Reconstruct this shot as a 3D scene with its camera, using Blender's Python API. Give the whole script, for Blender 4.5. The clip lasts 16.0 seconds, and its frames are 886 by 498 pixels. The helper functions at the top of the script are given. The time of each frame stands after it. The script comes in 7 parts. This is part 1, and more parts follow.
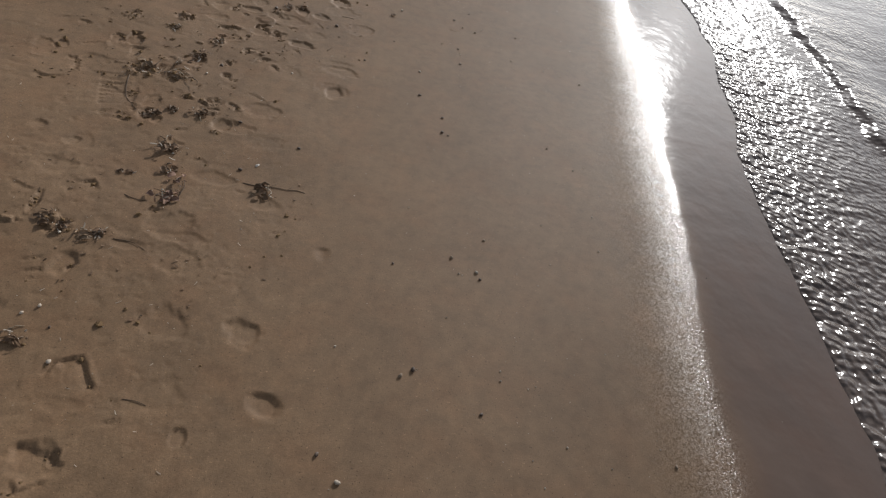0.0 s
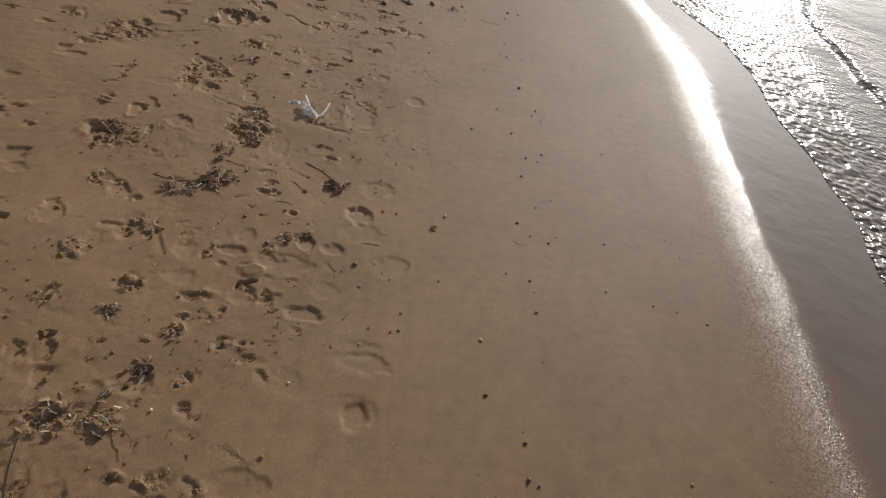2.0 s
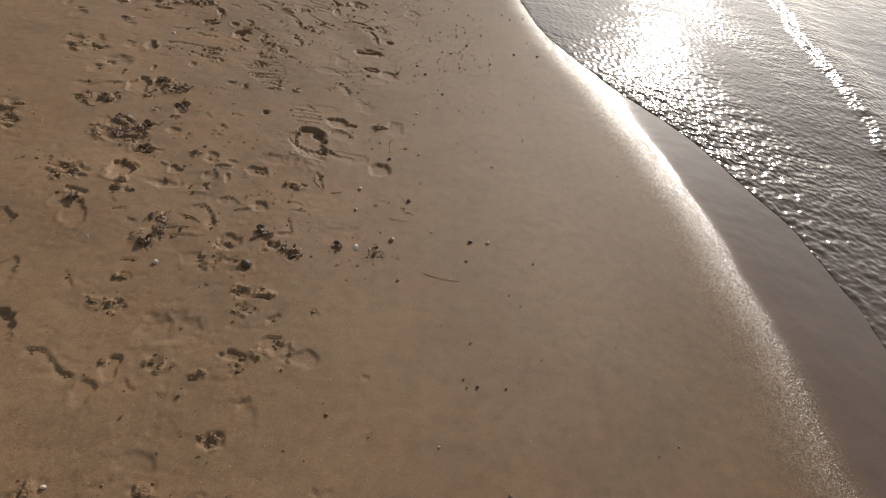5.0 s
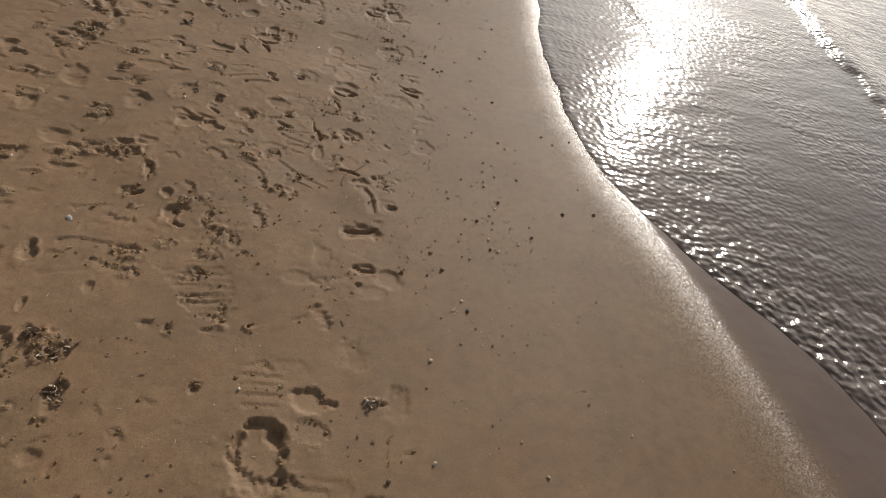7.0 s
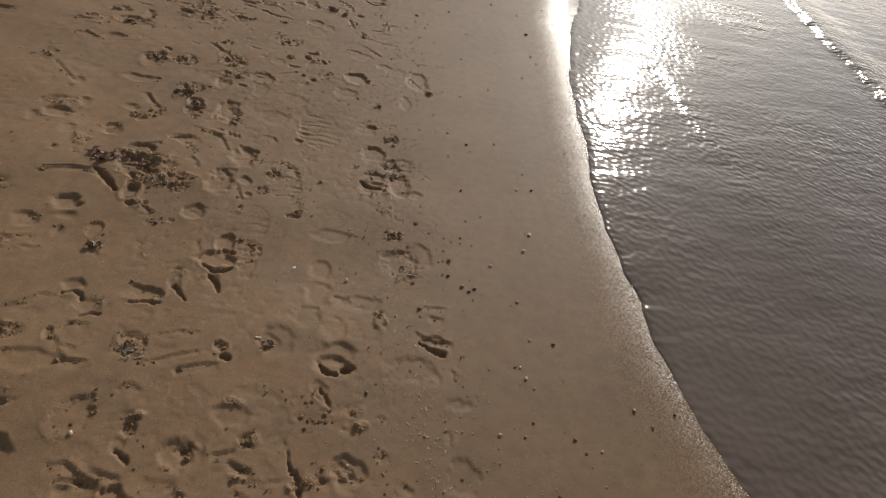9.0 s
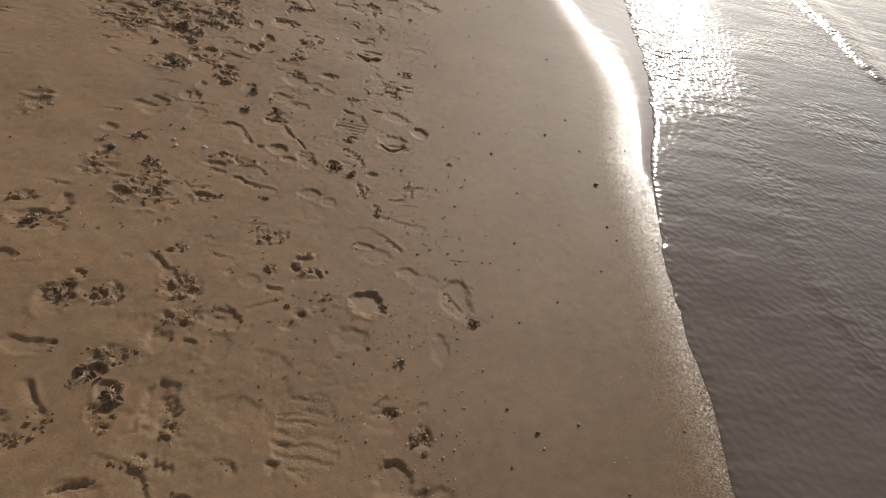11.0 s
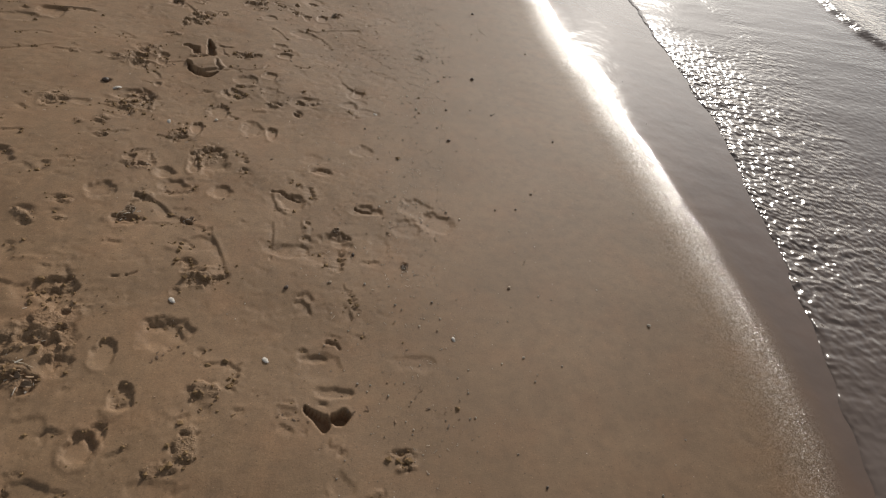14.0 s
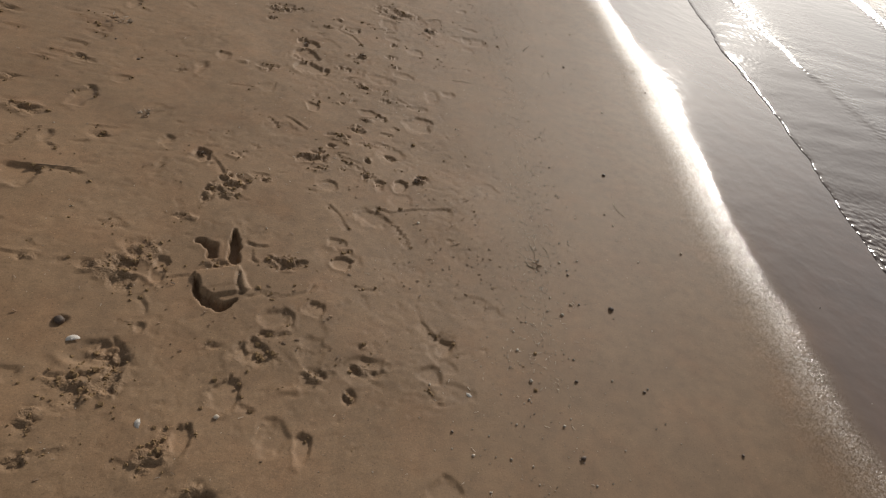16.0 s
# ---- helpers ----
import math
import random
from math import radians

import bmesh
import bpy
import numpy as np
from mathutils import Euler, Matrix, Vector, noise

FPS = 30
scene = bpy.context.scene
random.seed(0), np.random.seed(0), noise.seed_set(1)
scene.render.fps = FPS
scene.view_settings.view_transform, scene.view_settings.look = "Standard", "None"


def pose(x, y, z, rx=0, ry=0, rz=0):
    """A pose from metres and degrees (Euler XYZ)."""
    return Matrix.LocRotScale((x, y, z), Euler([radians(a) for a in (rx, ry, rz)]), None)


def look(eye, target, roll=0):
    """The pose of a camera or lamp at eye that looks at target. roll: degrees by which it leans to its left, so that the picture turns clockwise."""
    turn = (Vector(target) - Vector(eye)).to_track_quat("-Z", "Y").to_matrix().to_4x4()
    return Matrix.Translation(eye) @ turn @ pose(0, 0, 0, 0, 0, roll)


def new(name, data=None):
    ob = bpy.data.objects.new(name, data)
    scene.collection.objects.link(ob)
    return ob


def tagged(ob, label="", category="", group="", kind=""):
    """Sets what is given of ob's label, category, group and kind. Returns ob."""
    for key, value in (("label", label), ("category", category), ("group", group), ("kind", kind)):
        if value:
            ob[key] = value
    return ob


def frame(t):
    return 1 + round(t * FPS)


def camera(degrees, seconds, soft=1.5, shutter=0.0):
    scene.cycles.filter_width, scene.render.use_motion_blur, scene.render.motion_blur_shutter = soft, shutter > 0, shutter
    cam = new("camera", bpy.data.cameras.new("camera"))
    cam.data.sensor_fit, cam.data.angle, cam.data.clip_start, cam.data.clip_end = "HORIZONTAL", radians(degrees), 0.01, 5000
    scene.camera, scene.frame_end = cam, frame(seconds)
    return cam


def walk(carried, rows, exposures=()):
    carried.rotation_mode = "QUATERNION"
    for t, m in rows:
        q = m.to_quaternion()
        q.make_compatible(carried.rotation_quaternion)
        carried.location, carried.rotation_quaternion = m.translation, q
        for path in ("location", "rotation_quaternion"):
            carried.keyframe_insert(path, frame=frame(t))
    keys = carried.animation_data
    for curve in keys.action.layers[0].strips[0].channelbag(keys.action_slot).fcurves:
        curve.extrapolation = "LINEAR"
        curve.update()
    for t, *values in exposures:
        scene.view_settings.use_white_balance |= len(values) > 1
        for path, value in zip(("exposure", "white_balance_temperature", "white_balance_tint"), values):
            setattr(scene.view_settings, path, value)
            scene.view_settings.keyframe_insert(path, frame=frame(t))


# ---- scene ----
cam = camera(63.5, 16.0, soft=1.3)
PATH = [
    (0.0, (0.098, 0.054, 1.248), (0.396, 1.573, -0.064), 18.0),
    (0.5, (0.048, 0.328, 1.255), (0.309, 1.856, -0.054), 16.6),
    (1.0, (0.029, 0.650, 1.259), (0.250, 2.219, -0.009), 16.2),
    (1.5, (-0.044, 0.956, 1.232), (0.147, 2.543, -0.018), 16.9),
    (2.0, (-0.042, 1.223, 1.234), (0.185, 2.806, -0.016), 14.2),
    (2.5, (0.000, 1.526, 1.248), (0.257, 3.120, 0.019), 14.0),
    (3.0, (-0.012, 1.865, 1.245), (0.297, 3.449, 0.015), 15.7),
    (3.5, (-0.005, 2.147, 1.244), (0.346, 3.717, 0.007), 14.5),
    (3.7, (0.007, 2.283, 1.237), (0.368, 3.850, -0.001), 14.4),
    (5.8, (0.028, 3.620, 1.250), (0.436, 5.166, 0.000), 16.7),
    (6.0, (0.009, 3.742, 1.280), (0.428, 5.276, 0.018), 17.3),
    (6.5, (0.012, 4.024, 1.274), (0.434, 5.547, 0.000), 17.0),
    (7.0, (0.021, 4.327, 1.287), (0.413, 5.862, 0.017), 16.8),
    (7.5, (-0.063, 4.645, 1.296), (0.356, 6.177, 0.031), 18.6),
    (8.0, (-0.051, 4.940, 1.279), (0.350, 6.464, 0.000), 15.6),
    (8.5, (-0.028, 5.226, 1.299), (0.389, 6.756, 0.032), 15.9),
    (9.0, (-0.042, 5.567, 1.304), (0.391, 7.105, 0.052), 16.1),
    (9.5, (-0.045, 5.837, 1.281), (0.411, 7.374, 0.038), 15.2),
    (10.0, (-0.069, 6.144, 1.298), (0.412, 7.699, 0.085), 17.8),
    (10.2, (-0.058, 6.272, 1.302), (0.391, 7.838, 0.091), 17.1),
    (12.3, (-0.019, 7.581, 1.260), (0.375, 9.132, 0.011), 15.1),
    (12.5, (0.019, 7.702, 1.263), (0.440, 9.243, 0.009), 14.7),
    (13.0, (0.048, 8.039, 1.285), (0.439, 9.635, 0.093), 14.0),
    (13.5, (0.018, 8.387, 1.302), (0.423, 9.941, 0.060), 14.5),
    (14.0, (0.069, 8.722, 1.278), (0.486, 10.263, 0.023), 13.8),
    (14.5, (0.060, 9.028, 1.274), (0.463, 10.610, 0.067), 16.4),
    (15.0, (0.001, 9.344, 1.293), (0.360, 10.929, 0.076), 16.5),
    (15.5, (0.021, 9.621, 1.272), (0.346, 11.201, 0.040), 15.1),
    (16.0, (-0.011, 9.951, 1.250), (0.259, 11.538, 0.013), 16.1),
]
EXPOSURES = [(0.0, -0.26, 6080, 10), (0.5, -0.19, 6090, 10), (1.5, -0.12, 6420, 10), (2.5, -0.04, 6500, 10), (3.6, -0.07, 6600, 10), (6.0, -0.03, 6680, 10), (7.2, -0.01, 6680, 10), (8.0, -0.05, 6700, 10),
             (9.0, -0.22, 6680, 10), (9.5, -0.16, 6700, 10), (10.2, -0.06, 6720, 10), (12.5, -0.11, 6600, 10), (14.0, -0.09, 6580, 10), (16.0, -0.11, 6620, 10)]
walk(cam, [(t, look(eye, target, roll)) for t, eye, target, roll in PATH], EXPOSURES)

# low sun ahead, over the sea
SUN_UP, SUN_AZ = radians(22), radians(26)
world = bpy.data.worlds.new("sky")
scene.world = world
world.use_nodes = True
wt = world.node_tree
sky = wt.nodes.new("ShaderNodeTexSky")
sky.sky_type, sky.sun_disc = "NISHITA", False
sky.sun_elevation, sky.sun_rotation = SUN_UP, SUN_AZ
sky.air_density, sky.dust_density, sky.ozone_density = 1.0, 0.85, 1.0
haze = wt.nodes.new("ShaderNodeHueSaturation")
haze.inputs["Saturation"].default_value = 0.32
wt.links.new(sky.outputs[0], haze.inputs["Color"])
wt.links.new(haze.outputs[0], wt.nodes["Background"].inputs[0])
wt.nodes["Background"].inputs[1].default_value = 0.107
sun = new("sun", bpy.data.lights.new("sun", "SUN"))
sun.data.energy, sun.data.angle, sun.data.color = 3.6, radians(0.6), (1.0, 0.945, 0.87)
to_sun = Vector((math.sin(SUN_AZ) * math.cos(SUN_UP), math.cos(SUN_AZ) * math.cos(SUN_UP), math.sin(SUN_UP)))
sun.matrix_world = look(to_sun * 40, (0, 0, 0))


# ---- materials ----
def material(name):
    m = bpy.data.materials.new(name)
    m.use_nodes = True
    return m, m.node_tree, m.node_tree.nodes["Principled BSDF"]


def node(nt, kind, **values):
    n = nt.nodes.new(kind)
    for k, v in values.items():
        n.inputs[k.replace("_", " ")].default_value = v
    return n


def noise_node(nt, scale, detail=3.0, rough=0.6):
    pos = nt.nodes.new("ShaderNodeTexCoord")
    n = node(nt, "ShaderNodeTexNoise", Scale=scale, Detail=detail, Roughness=rough)
    nt.links.new(pos.outputs["Object"], n.inputs["Vector"])
    return n.outputs["Fac"]


def ramp(nt, source, stops):
    r = nt.nodes.new("ShaderNodeValToRGB")
    while len(r.color_ramp.elements) < len(stops):
        r.color_ramp.elements.new(0.5)
    for e, (p, c) in zip(r.color_ramp.elements, stops):
        e.position, e.color = p, (*c, 1) if len(c) == 3 else c
    nt.links.new(source, r.inputs[0])
    return r.outputs[0]


def grey(nt, source, stops):
    return ramp(nt, source, [(p, (v, v, v)) for p, v in stops])


def span(nt, source, a, b, c, d):
    r = node(nt, "ShaderNodeMapRange", From_Min=a, From_Max=b, To_Min=c, To_Max=d)
    nt.links.new(source, r.inputs[0])
    return r.outputs[0]


def mix(nt, kind, fac, a, b):
    n = nt.nodes.new("ShaderNodeMix")
    n.data_type, n.blend_type = "RGBA", kind
    for value, slot in ((fac, 0), (a, 6), (b, 7)):
        if isinstance(value, (int, float)):
            n.inputs[slot].default_value = value
        elif isinstance(value, tuple):
            n.inputs[slot].default_value = (*value, 1)
        else:
            nt.links.new(value, n.inputs[slot])
    return n.outputs[2]


def times(nt, a, b, op="MULTIPLY"):
    n = nt.nodes.new("ShaderNodeMath")
    n.operation = op
    for value, slot in ((a, 0), (b, 1)):
        if isinstance(value, (int, float)):
            n.inputs[slot].default_value = value
        else:
            nt.links.new(value, n.inputs[slot])
    return n.outputs[0]


def bump(nt, height, strength, distance, below=None):
    b = node(nt, "ShaderNodeBump", Distance=distance)
    if isinstance(strength, (int, float)):
        b.inputs["Strength"].default_value = strength
    else:
        nt.links.new(strength, b.inputs["Strength"])
    nt.links.new(height, b.inputs["Height"])
    if below is not None:
        nt.links.new(below, b.inputs["Normal"])
    return b.outputs[0]


def sand_material():
    # "shore": metres seaward of the line that the last wave reached
    m, nt, p = material("beach_sand")
    a = nt.nodes.new("ShaderNodeAttribute")
    a.attribute_name = "shore"
    shore = a.outputs["Fac"]
    at = span(nt, shore, -2.0, 0.5, 0.0, 1.0)
    base = ramp(nt, at, [(0.0, (0.241, 0.147, 0.0765)), (0.40, (0.219, 0.135, 0.072)), (0.66, (0.194, 0.121, 0.067)),
                         (0.785, (0.184, 0.115, 0.063)), (0.835, (0.134, 0.089, 0.063)), (1.0, (0.128, 0.086, 0.063))])
    patches = grey(nt, noise_node(nt, 3.2, 4, 0.6), [(0.3, 0.88), (0.7, 1.10)])
    rust = ramp(nt, noise_node(nt, 7.0, 3, 0.6), [(0.45, (1, 1, 1)), (0.75, (1.18, 0.97, 0.84))])
    grains = grey(nt, noise_node(nt, 620, 2, 0.7), [(0.28, 0.80), (0.5, 1.0), (0.75, 1.19)])
    specks = grey(nt, noise_node(nt, 210, 2, 0.5), [(0.27, 0.45), (0.33, 1.0), (0.70, 1.0), (0.76, 1.9)])
    mottle = grey(nt, noise_node(nt, 240, 3, 0.7), [(0.30, 0.82), (0.5, 1.0), (0.70, 1.16)])
    blotches = grey(nt, noise_node(nt, 26, 4, 0.65), [(0.32, 0.86), (0.5, 1.0), (0.68, 1.10)])
    c = mix(nt, "MULTIPLY", 1.0, base, patches)
    c = mix(nt, "MULTIPLY", 0.35, c, rust)
    loose = span(nt, shore, -0.15, 0.02, 1.0, 0.15)
    fine_sand = times(nt, loose, span(nt, shore, -1.3, -0.5, 1.0, 0.45))
    c = mix(nt, "MULTIPLY", fine_sand, c, grains)
    c = mix(nt, "MULTIPLY", loose, c, specks)
    c = mix(nt, "MULTIPLY", fine_sand, c, mottle)
    c = mix(nt, "MULTIPLY", loose, c, blotches)
    nt.links.new(c, p.inputs["Base Color"])
    # the edge of the soaked sand is ragged, grain by grain and in streaks left by the backwash
    streaks = times(nt, drawn_out(nt, 42, 5.0, 3.0, 0.6), 0.5, "SUBTRACT")
    grainy = times(nt, noise_node(nt, 430, 2, 0.7), 0.5, "SUBTRACT")
    ragged = times(nt, times(nt, shore, times(nt, streaks, 0.06), "ADD"), times(nt, grainy, 0.09), "ADD")
    at = span(nt, ragged, -2.0, 0.5, 0.0, 1.0)
    rough = grey(nt, at, [(0.0, 0.72), (0.66, 0.68), (0.74, 0.64), (0.770, 0.50), (0.788, 0.27), (0.802, 0.19), (0.824, 0.12), (0.85, 0.07), (1.0, 0.05)])
    nt.links.new(rough, p.inputs["Roughness"])
    gloss = grey(nt, at, [(0.0, 0.50), (0.60, 0.32), (0.75, 0.22), (0.785, 0.42), (0.80, 0.55), (1.0, 0.5)])
    nt.links.new(gloss, p.inputs["Specular IOR Level"])
    p.inputs["IOR"].default_value = 1.40
    grit = span(nt, shore, -1.2, 0.01, 0.85, 0.0)
    damp = span(nt, shore, -0.02, 0.05, 0.7, 0.0)
    low = bump(nt, noise_node(nt, 85, 4, 0.62), grit, 0.0004)
    film = bump(nt, noise_node(nt, 9, 3, 0.5), span(nt, shore, 0.0, 0.08, 0.0, 0.2), 0.012, low)
    k = nt.nodes.new("ShaderNodeAttribute")
    k.attribute_name = "crumbly"
    lumps = grey(nt, noise_node(nt, 125, 3, 0.55), [(0.38, 0.0), (0.52, 0.6), (0.60, 1.0)])
    film = bump(nt, lumps, times(nt, k.outputs["Fac"], 0.6), 0.0042, film)
    rise, drop = span(nt, shore, -0.16, -0.01, 0.0, 1.0), span(nt, shore, 0.0, 0.06, 1.0, 0.0)
    film = bump(nt, noise_node(nt, 300, 2, 0.6), times(nt, times(nt, rise, drop), 0.7), 0.0020, film)
    fine = bump(nt, noise_node(nt, 420, 3, 0.7), times(nt, grit, damp, "MAXIMUM"), 0.0007, film)
    # wet grains along the soaked edge, each tilted its own way, glint one by one
    cells = node(nt, "ShaderNodeTexVoronoi", Scale=430.0)
    pos = nt.nodes.new("ShaderNodeTexCoord")
    nt.links.new(pos.outputs["Object"], cells.inputs["Vector"])
    tilt = nt.nodes.new("ShaderNodeVectorMath")
    tilt.operation = "SUBTRACT"
    nt.links.new(cells.outputs["Color"], tilt.inputs[0])
    tilt.inputs[1].default_value = (0.5, 0.5, 0.5)
    sown = nt.nodes.new("ShaderNodeVectorMath")
    sown.operation = "SCALE"
    nt.links.new(tilt.outputs[0], sown.inputs[0])
    nt.links.new(times(nt, times(nt, span(nt, ragged, -0.24, -0.06, 0.0, 1.0), span(nt, ragged, -0.01, 0.05, 1.0, 0.0)), 0.48), sown.inputs["Scale"])
    added = nt.nodes.new("ShaderNodeVectorMath")
    added.operation = "ADD"
    nt.links.new(fine, added.inputs[0])
    nt.links.new(sown.outputs[0], added.inputs[1])
    unit = nt.nodes.new("ShaderNodeVectorMath")
    unit.operation = "NORMALIZE"
    nt.links.new(added.outputs[0], unit.inputs[0])
    nt.links.new(unit.outputs[0], p.inputs["Normal"])
    return m


def drawn_out(nt, scale, stretch, detail=1.0, rough=0.45):
    """Noise with lumps drawn out across the beach, as ripples are."""
    pos = nt.nodes.new("ShaderNodeTexCoord")
    turn = nt.nodes.new("ShaderNodeMapping")
    turn.inputs["Rotation"].default_value = (0, 0, radians(-14))
    turn.inputs["Scale"].default_value = (1 / stretch, 1, 1)
    n = node(nt, "ShaderNodeTexNoise", Scale=scale, Detail=detail, Roughness=rough, Distortion=0.35)
    nt.links.new(pos.outputs["Object"], turn.inputs["Vector"])
    nt.links.new(turn.outputs[0], n.inputs["Vector"])
    return n.outputs["Fac"]


def water_material():
    # thin water over wet sand: its body has the sand's colour
    m, nt, p = material("shallow_sea_water")
    c = ramp(nt, noise_node(nt, 2.0, 3, 0.6), [(0.3, (0.122, 0.090, 0.072)), (0.7, (0.148, 0.113, 0.094))])
    nt.links.new(c, p.inputs["Base Color"])
    p.inputs["IOR"].default_value = 1.34
    a = nt.nodes.new("ShaderNodeAttribute")
    a.attribute_name = "chop"
    nt.links.new(span(nt, a.outputs["Fac"], 0.15, 0.9, 0.07, 0.18), p.inputs["Roughness"])
    low = bump(nt, drawn_out(nt, 13, 2.2), times(nt, times(nt, a.outputs["Fac"], 0.5), 1.0, "MINIMUM"), 0.02)
    nt.links.new(bump(nt, noise_node(nt, 40, 0, 0.4), times(nt, times(nt, a.outputs["Fac"], 0.5), 1.0, "MINIMUM"), 0.0145, low), p.inputs["Normal"])
    return m


def speckled(name, lo, hi, scale, rough, relief=0.0006, islands=False, gloss=0.35):
    m, nt, p = material(name)
    c = ramp(nt, noise_node(nt, scale, 4, 0.65), [(0.3, lo), (0.7, hi)])
    if islands:
        g = nt.nodes.new("ShaderNodeNewGeometry")
        c = mix(nt, "MULTIPLY", 1.0, c, grey(nt, g.outputs["Random Per Island"], [(0.0, 0.55), (0.5, 0.95), (1.0, 1.45)]))
    else:
        o = nt.nodes.new("ShaderNodeObjectInfo")
        c = mix(nt, "MULTIPLY", 1.0, c, grey(nt, o.outputs["Random"], [(0.0, 0.75), (1.0, 1.2)]))
    nt.links.new(c, p.inputs["Base Color"])
    nt.links.new(grey(nt, noise_node(nt, scale * 2, 2), [(0.3, rough - 0.1), (0.7, min(1, rough + 0.1))]), p.inputs["Roughness"])
    p.inputs["Specular IOR Level"].default_value = gloss
    nt.links.new(bump(nt, noise_node(nt, scale * 2.5, 3), 0.7, relief), p.inputs["Normal"])
    return m


SAND = sand_material()
WATER = water_material()
STONE = {"d": speckled("dark_pebble", (0.055, 0.038, 0.028), (0.15, 0.10, 0.070), 120, 0.55),
         "t": speckled("tan_pebble", (0.24, 0.165, 0.105), (0.42, 0.31, 0.21), 120, 0.6),
         "w": speckled("pale_pebble", (0.48, 0.38, 0.28), (0.72, 0.61, 0.48), 110, 0.55)}
SHELL = speckled("shell_white", (0.46, 0.40, 0.33), (0.72, 0.66, 0.58), 90, 0.45)
WEED = {"d": speckled("dark_dried_weed", (0.12, 0.073, 0.042), (0.29, 0.18, 0.102), 60, 0.75, islands=True),
        "r": speckled("reddish_dried_weed", (0.15, 0.080, 0.055), (0.38, 0.235, 0.16), 60, 0.75, islands=True),
        "g": speckled("bleached_dried_weed", (0.22, 0.145, 0.088), (0.42, 0.29, 0.18), 60, 0.8, islands=True),
        "y": speckled("yellowish_dried_weed", (0.13, 0.095, 0.04), (0.34, 0.27, 0.13), 60, 0.8, islands=True)}
BARK = speckled("twig_bark", (0.05, 0.034, 0.022), (0.17, 0.115, 0.075), 70, 0.8)
REED = speckled("pale_reed", (0.30, 0.23, 0.15), (0.55, 0.45, 0.32), 70, 0.75)
STRAW = speckled("bleached_straw", (0.42, 0.34, 0.25), (0.80, 0.71, 0.58), 70, 0.75, islands=True)
CRUMB = speckled("sand_crumb", (0.22, 0.138, 0.070), (0.32, 0.205, 0.105), 300, 0.9, islands=False, gloss=0.1)
GRIT = speckled("mixed_grit", (0.24, 0.18, 0.13), (0.60, 0.52, 0.42), 90, 0.6, islands=True)
PLASTIC = speckled("white_plastic", (0.72, 0.71, 0.69), (0.84, 0.83, 0.81), 40, 0.35, 0.0002)


def film_plastic():
    m, nt, p = material("clear_crumpled_plastic")
    p.inputs["Base Color"].default_value = (0.74, 0.72, 0.70, 1)
    p.inputs["Roughness"].default_value = 0.22
    p.inputs["Alpha"].default_value = 0.62
    nt.links.new(bump(nt, noise_node(nt, 60, 3), 0.6, 0.003), p.inputs["Normal"])
    return m


FILM = film_plastic()


# ---- lines of the shore, as distance from the walker along the beach ----
SWASH = [(-60, 1.0), (0.9, 1.04), (1.7, 1.12), (2.5, 1.19), (3.0, 1.225), (3.5, 1.26), (4.0, 1.33), (4.6, 1.37), (5.0, 1.33), (5.5, 1.29),
         (5.85, 1.22), (6.2, 1.08), (6.6, 0.975), (7.0, 0.975), (7.4, 0.98), (7.8, 1.01), (8.2, 1.06), (8.6, 1.12), (9.0, 1.18), (9.4, 1.28),
         (9.8, 1.40), (10.6, 1.40), (11.0, 1.37), (11.4, 1.34), (11.8, 1.30), (12.2, 1.29), (13.0, 1.29), (13.4, 1.27), (14.2, 1.2), (18, 1.1), (80, 1.0)]
WAVE = [(-60, 1.5), (1.5, 1.52), (2.4, 1.58), (3.0, 1.68), (3.6, 1.76), (4.2, 1.74), (4.8, 1.76), (5.3, 1.70), (5.7, 1.48), (6.1, 1.17), (6.5, 1.000),
        (7.2, 0.990), (7.8, 1.022), (8.4, 1.10), (8.7, 1.155), (9.3, 1.36), (10.0, 1.62), (10.6, 1.70), (11.2, 1.86), (12.1, 1.93),
        (13.0, 1.95), (14.0, 1.95), (80, 1.8)]
ROLLER = [(-60, 2.3), (3.0, 2.42), (4.5, 2.50), (5.5, 2.56), (7.0, 2.86), (8.5, 3.08), (10.0, 3.30), (12.0, 3.65), (14.0, 3.8), (80, 4.2)]
TRODDEN = [(-60, -0.12), (1.0, -0.12), (2.0, -0.06), (3.5, 0.08), (5.0, 0.22), (6.0, 0.34), (8.0, 0.35), (10.0, 0.38), (12.0, 0.42), (80, 0.42)]
TIDELINE = [(-60, 0.45), (5.8, 0.48), (6.3, 0.33), (7.0, 0.27), (8.0, 0.24), (9.3, 0.29), (10.0, 0.37), (11.0, 0.46), (11.6, 0.53), (80, 0.53)]

LATTICE = np.random.RandomState(7).rand(512, 512)


def lattice(u, v):
    i, j = np.floor(u).astype(int), np.floor(v).astype(int)
    f, g = u - i, v - j
    f, g = f * f * f * (f * (6 * f - 15) + 10), g * g * g * (g * (6 * g - 15) + 10)
    i, j, k, l = i % 512, j % 512, (i + 1) % 512, (j + 1) % 512
    return (LATTICE[i, j] * (1 - f) + LATTICE[k, j] * f) * (1 - g) + (LATTICE[i, l] * (1 - f) + LATTICE[k, l] * f) * g


def grain(x, y, size, shift=0):
    """Smooth noise between 0 and 1 with lumps of that size in metres: two turned lattices laid together."""
    u, v = x / size + 37.7 * shift, y / size + 91.3 * shift
    a = lattice(0.80 * u - 0.60 * v, 0.60 * u + 0.80 * v)
    b = lattice(0.94 * u + 0.34 * v + 11.3, 0.94 * v - 0.34 * u + 5.9)
    return np.clip(0.5 + 0.72 * (a + b - 1), 0, 1)


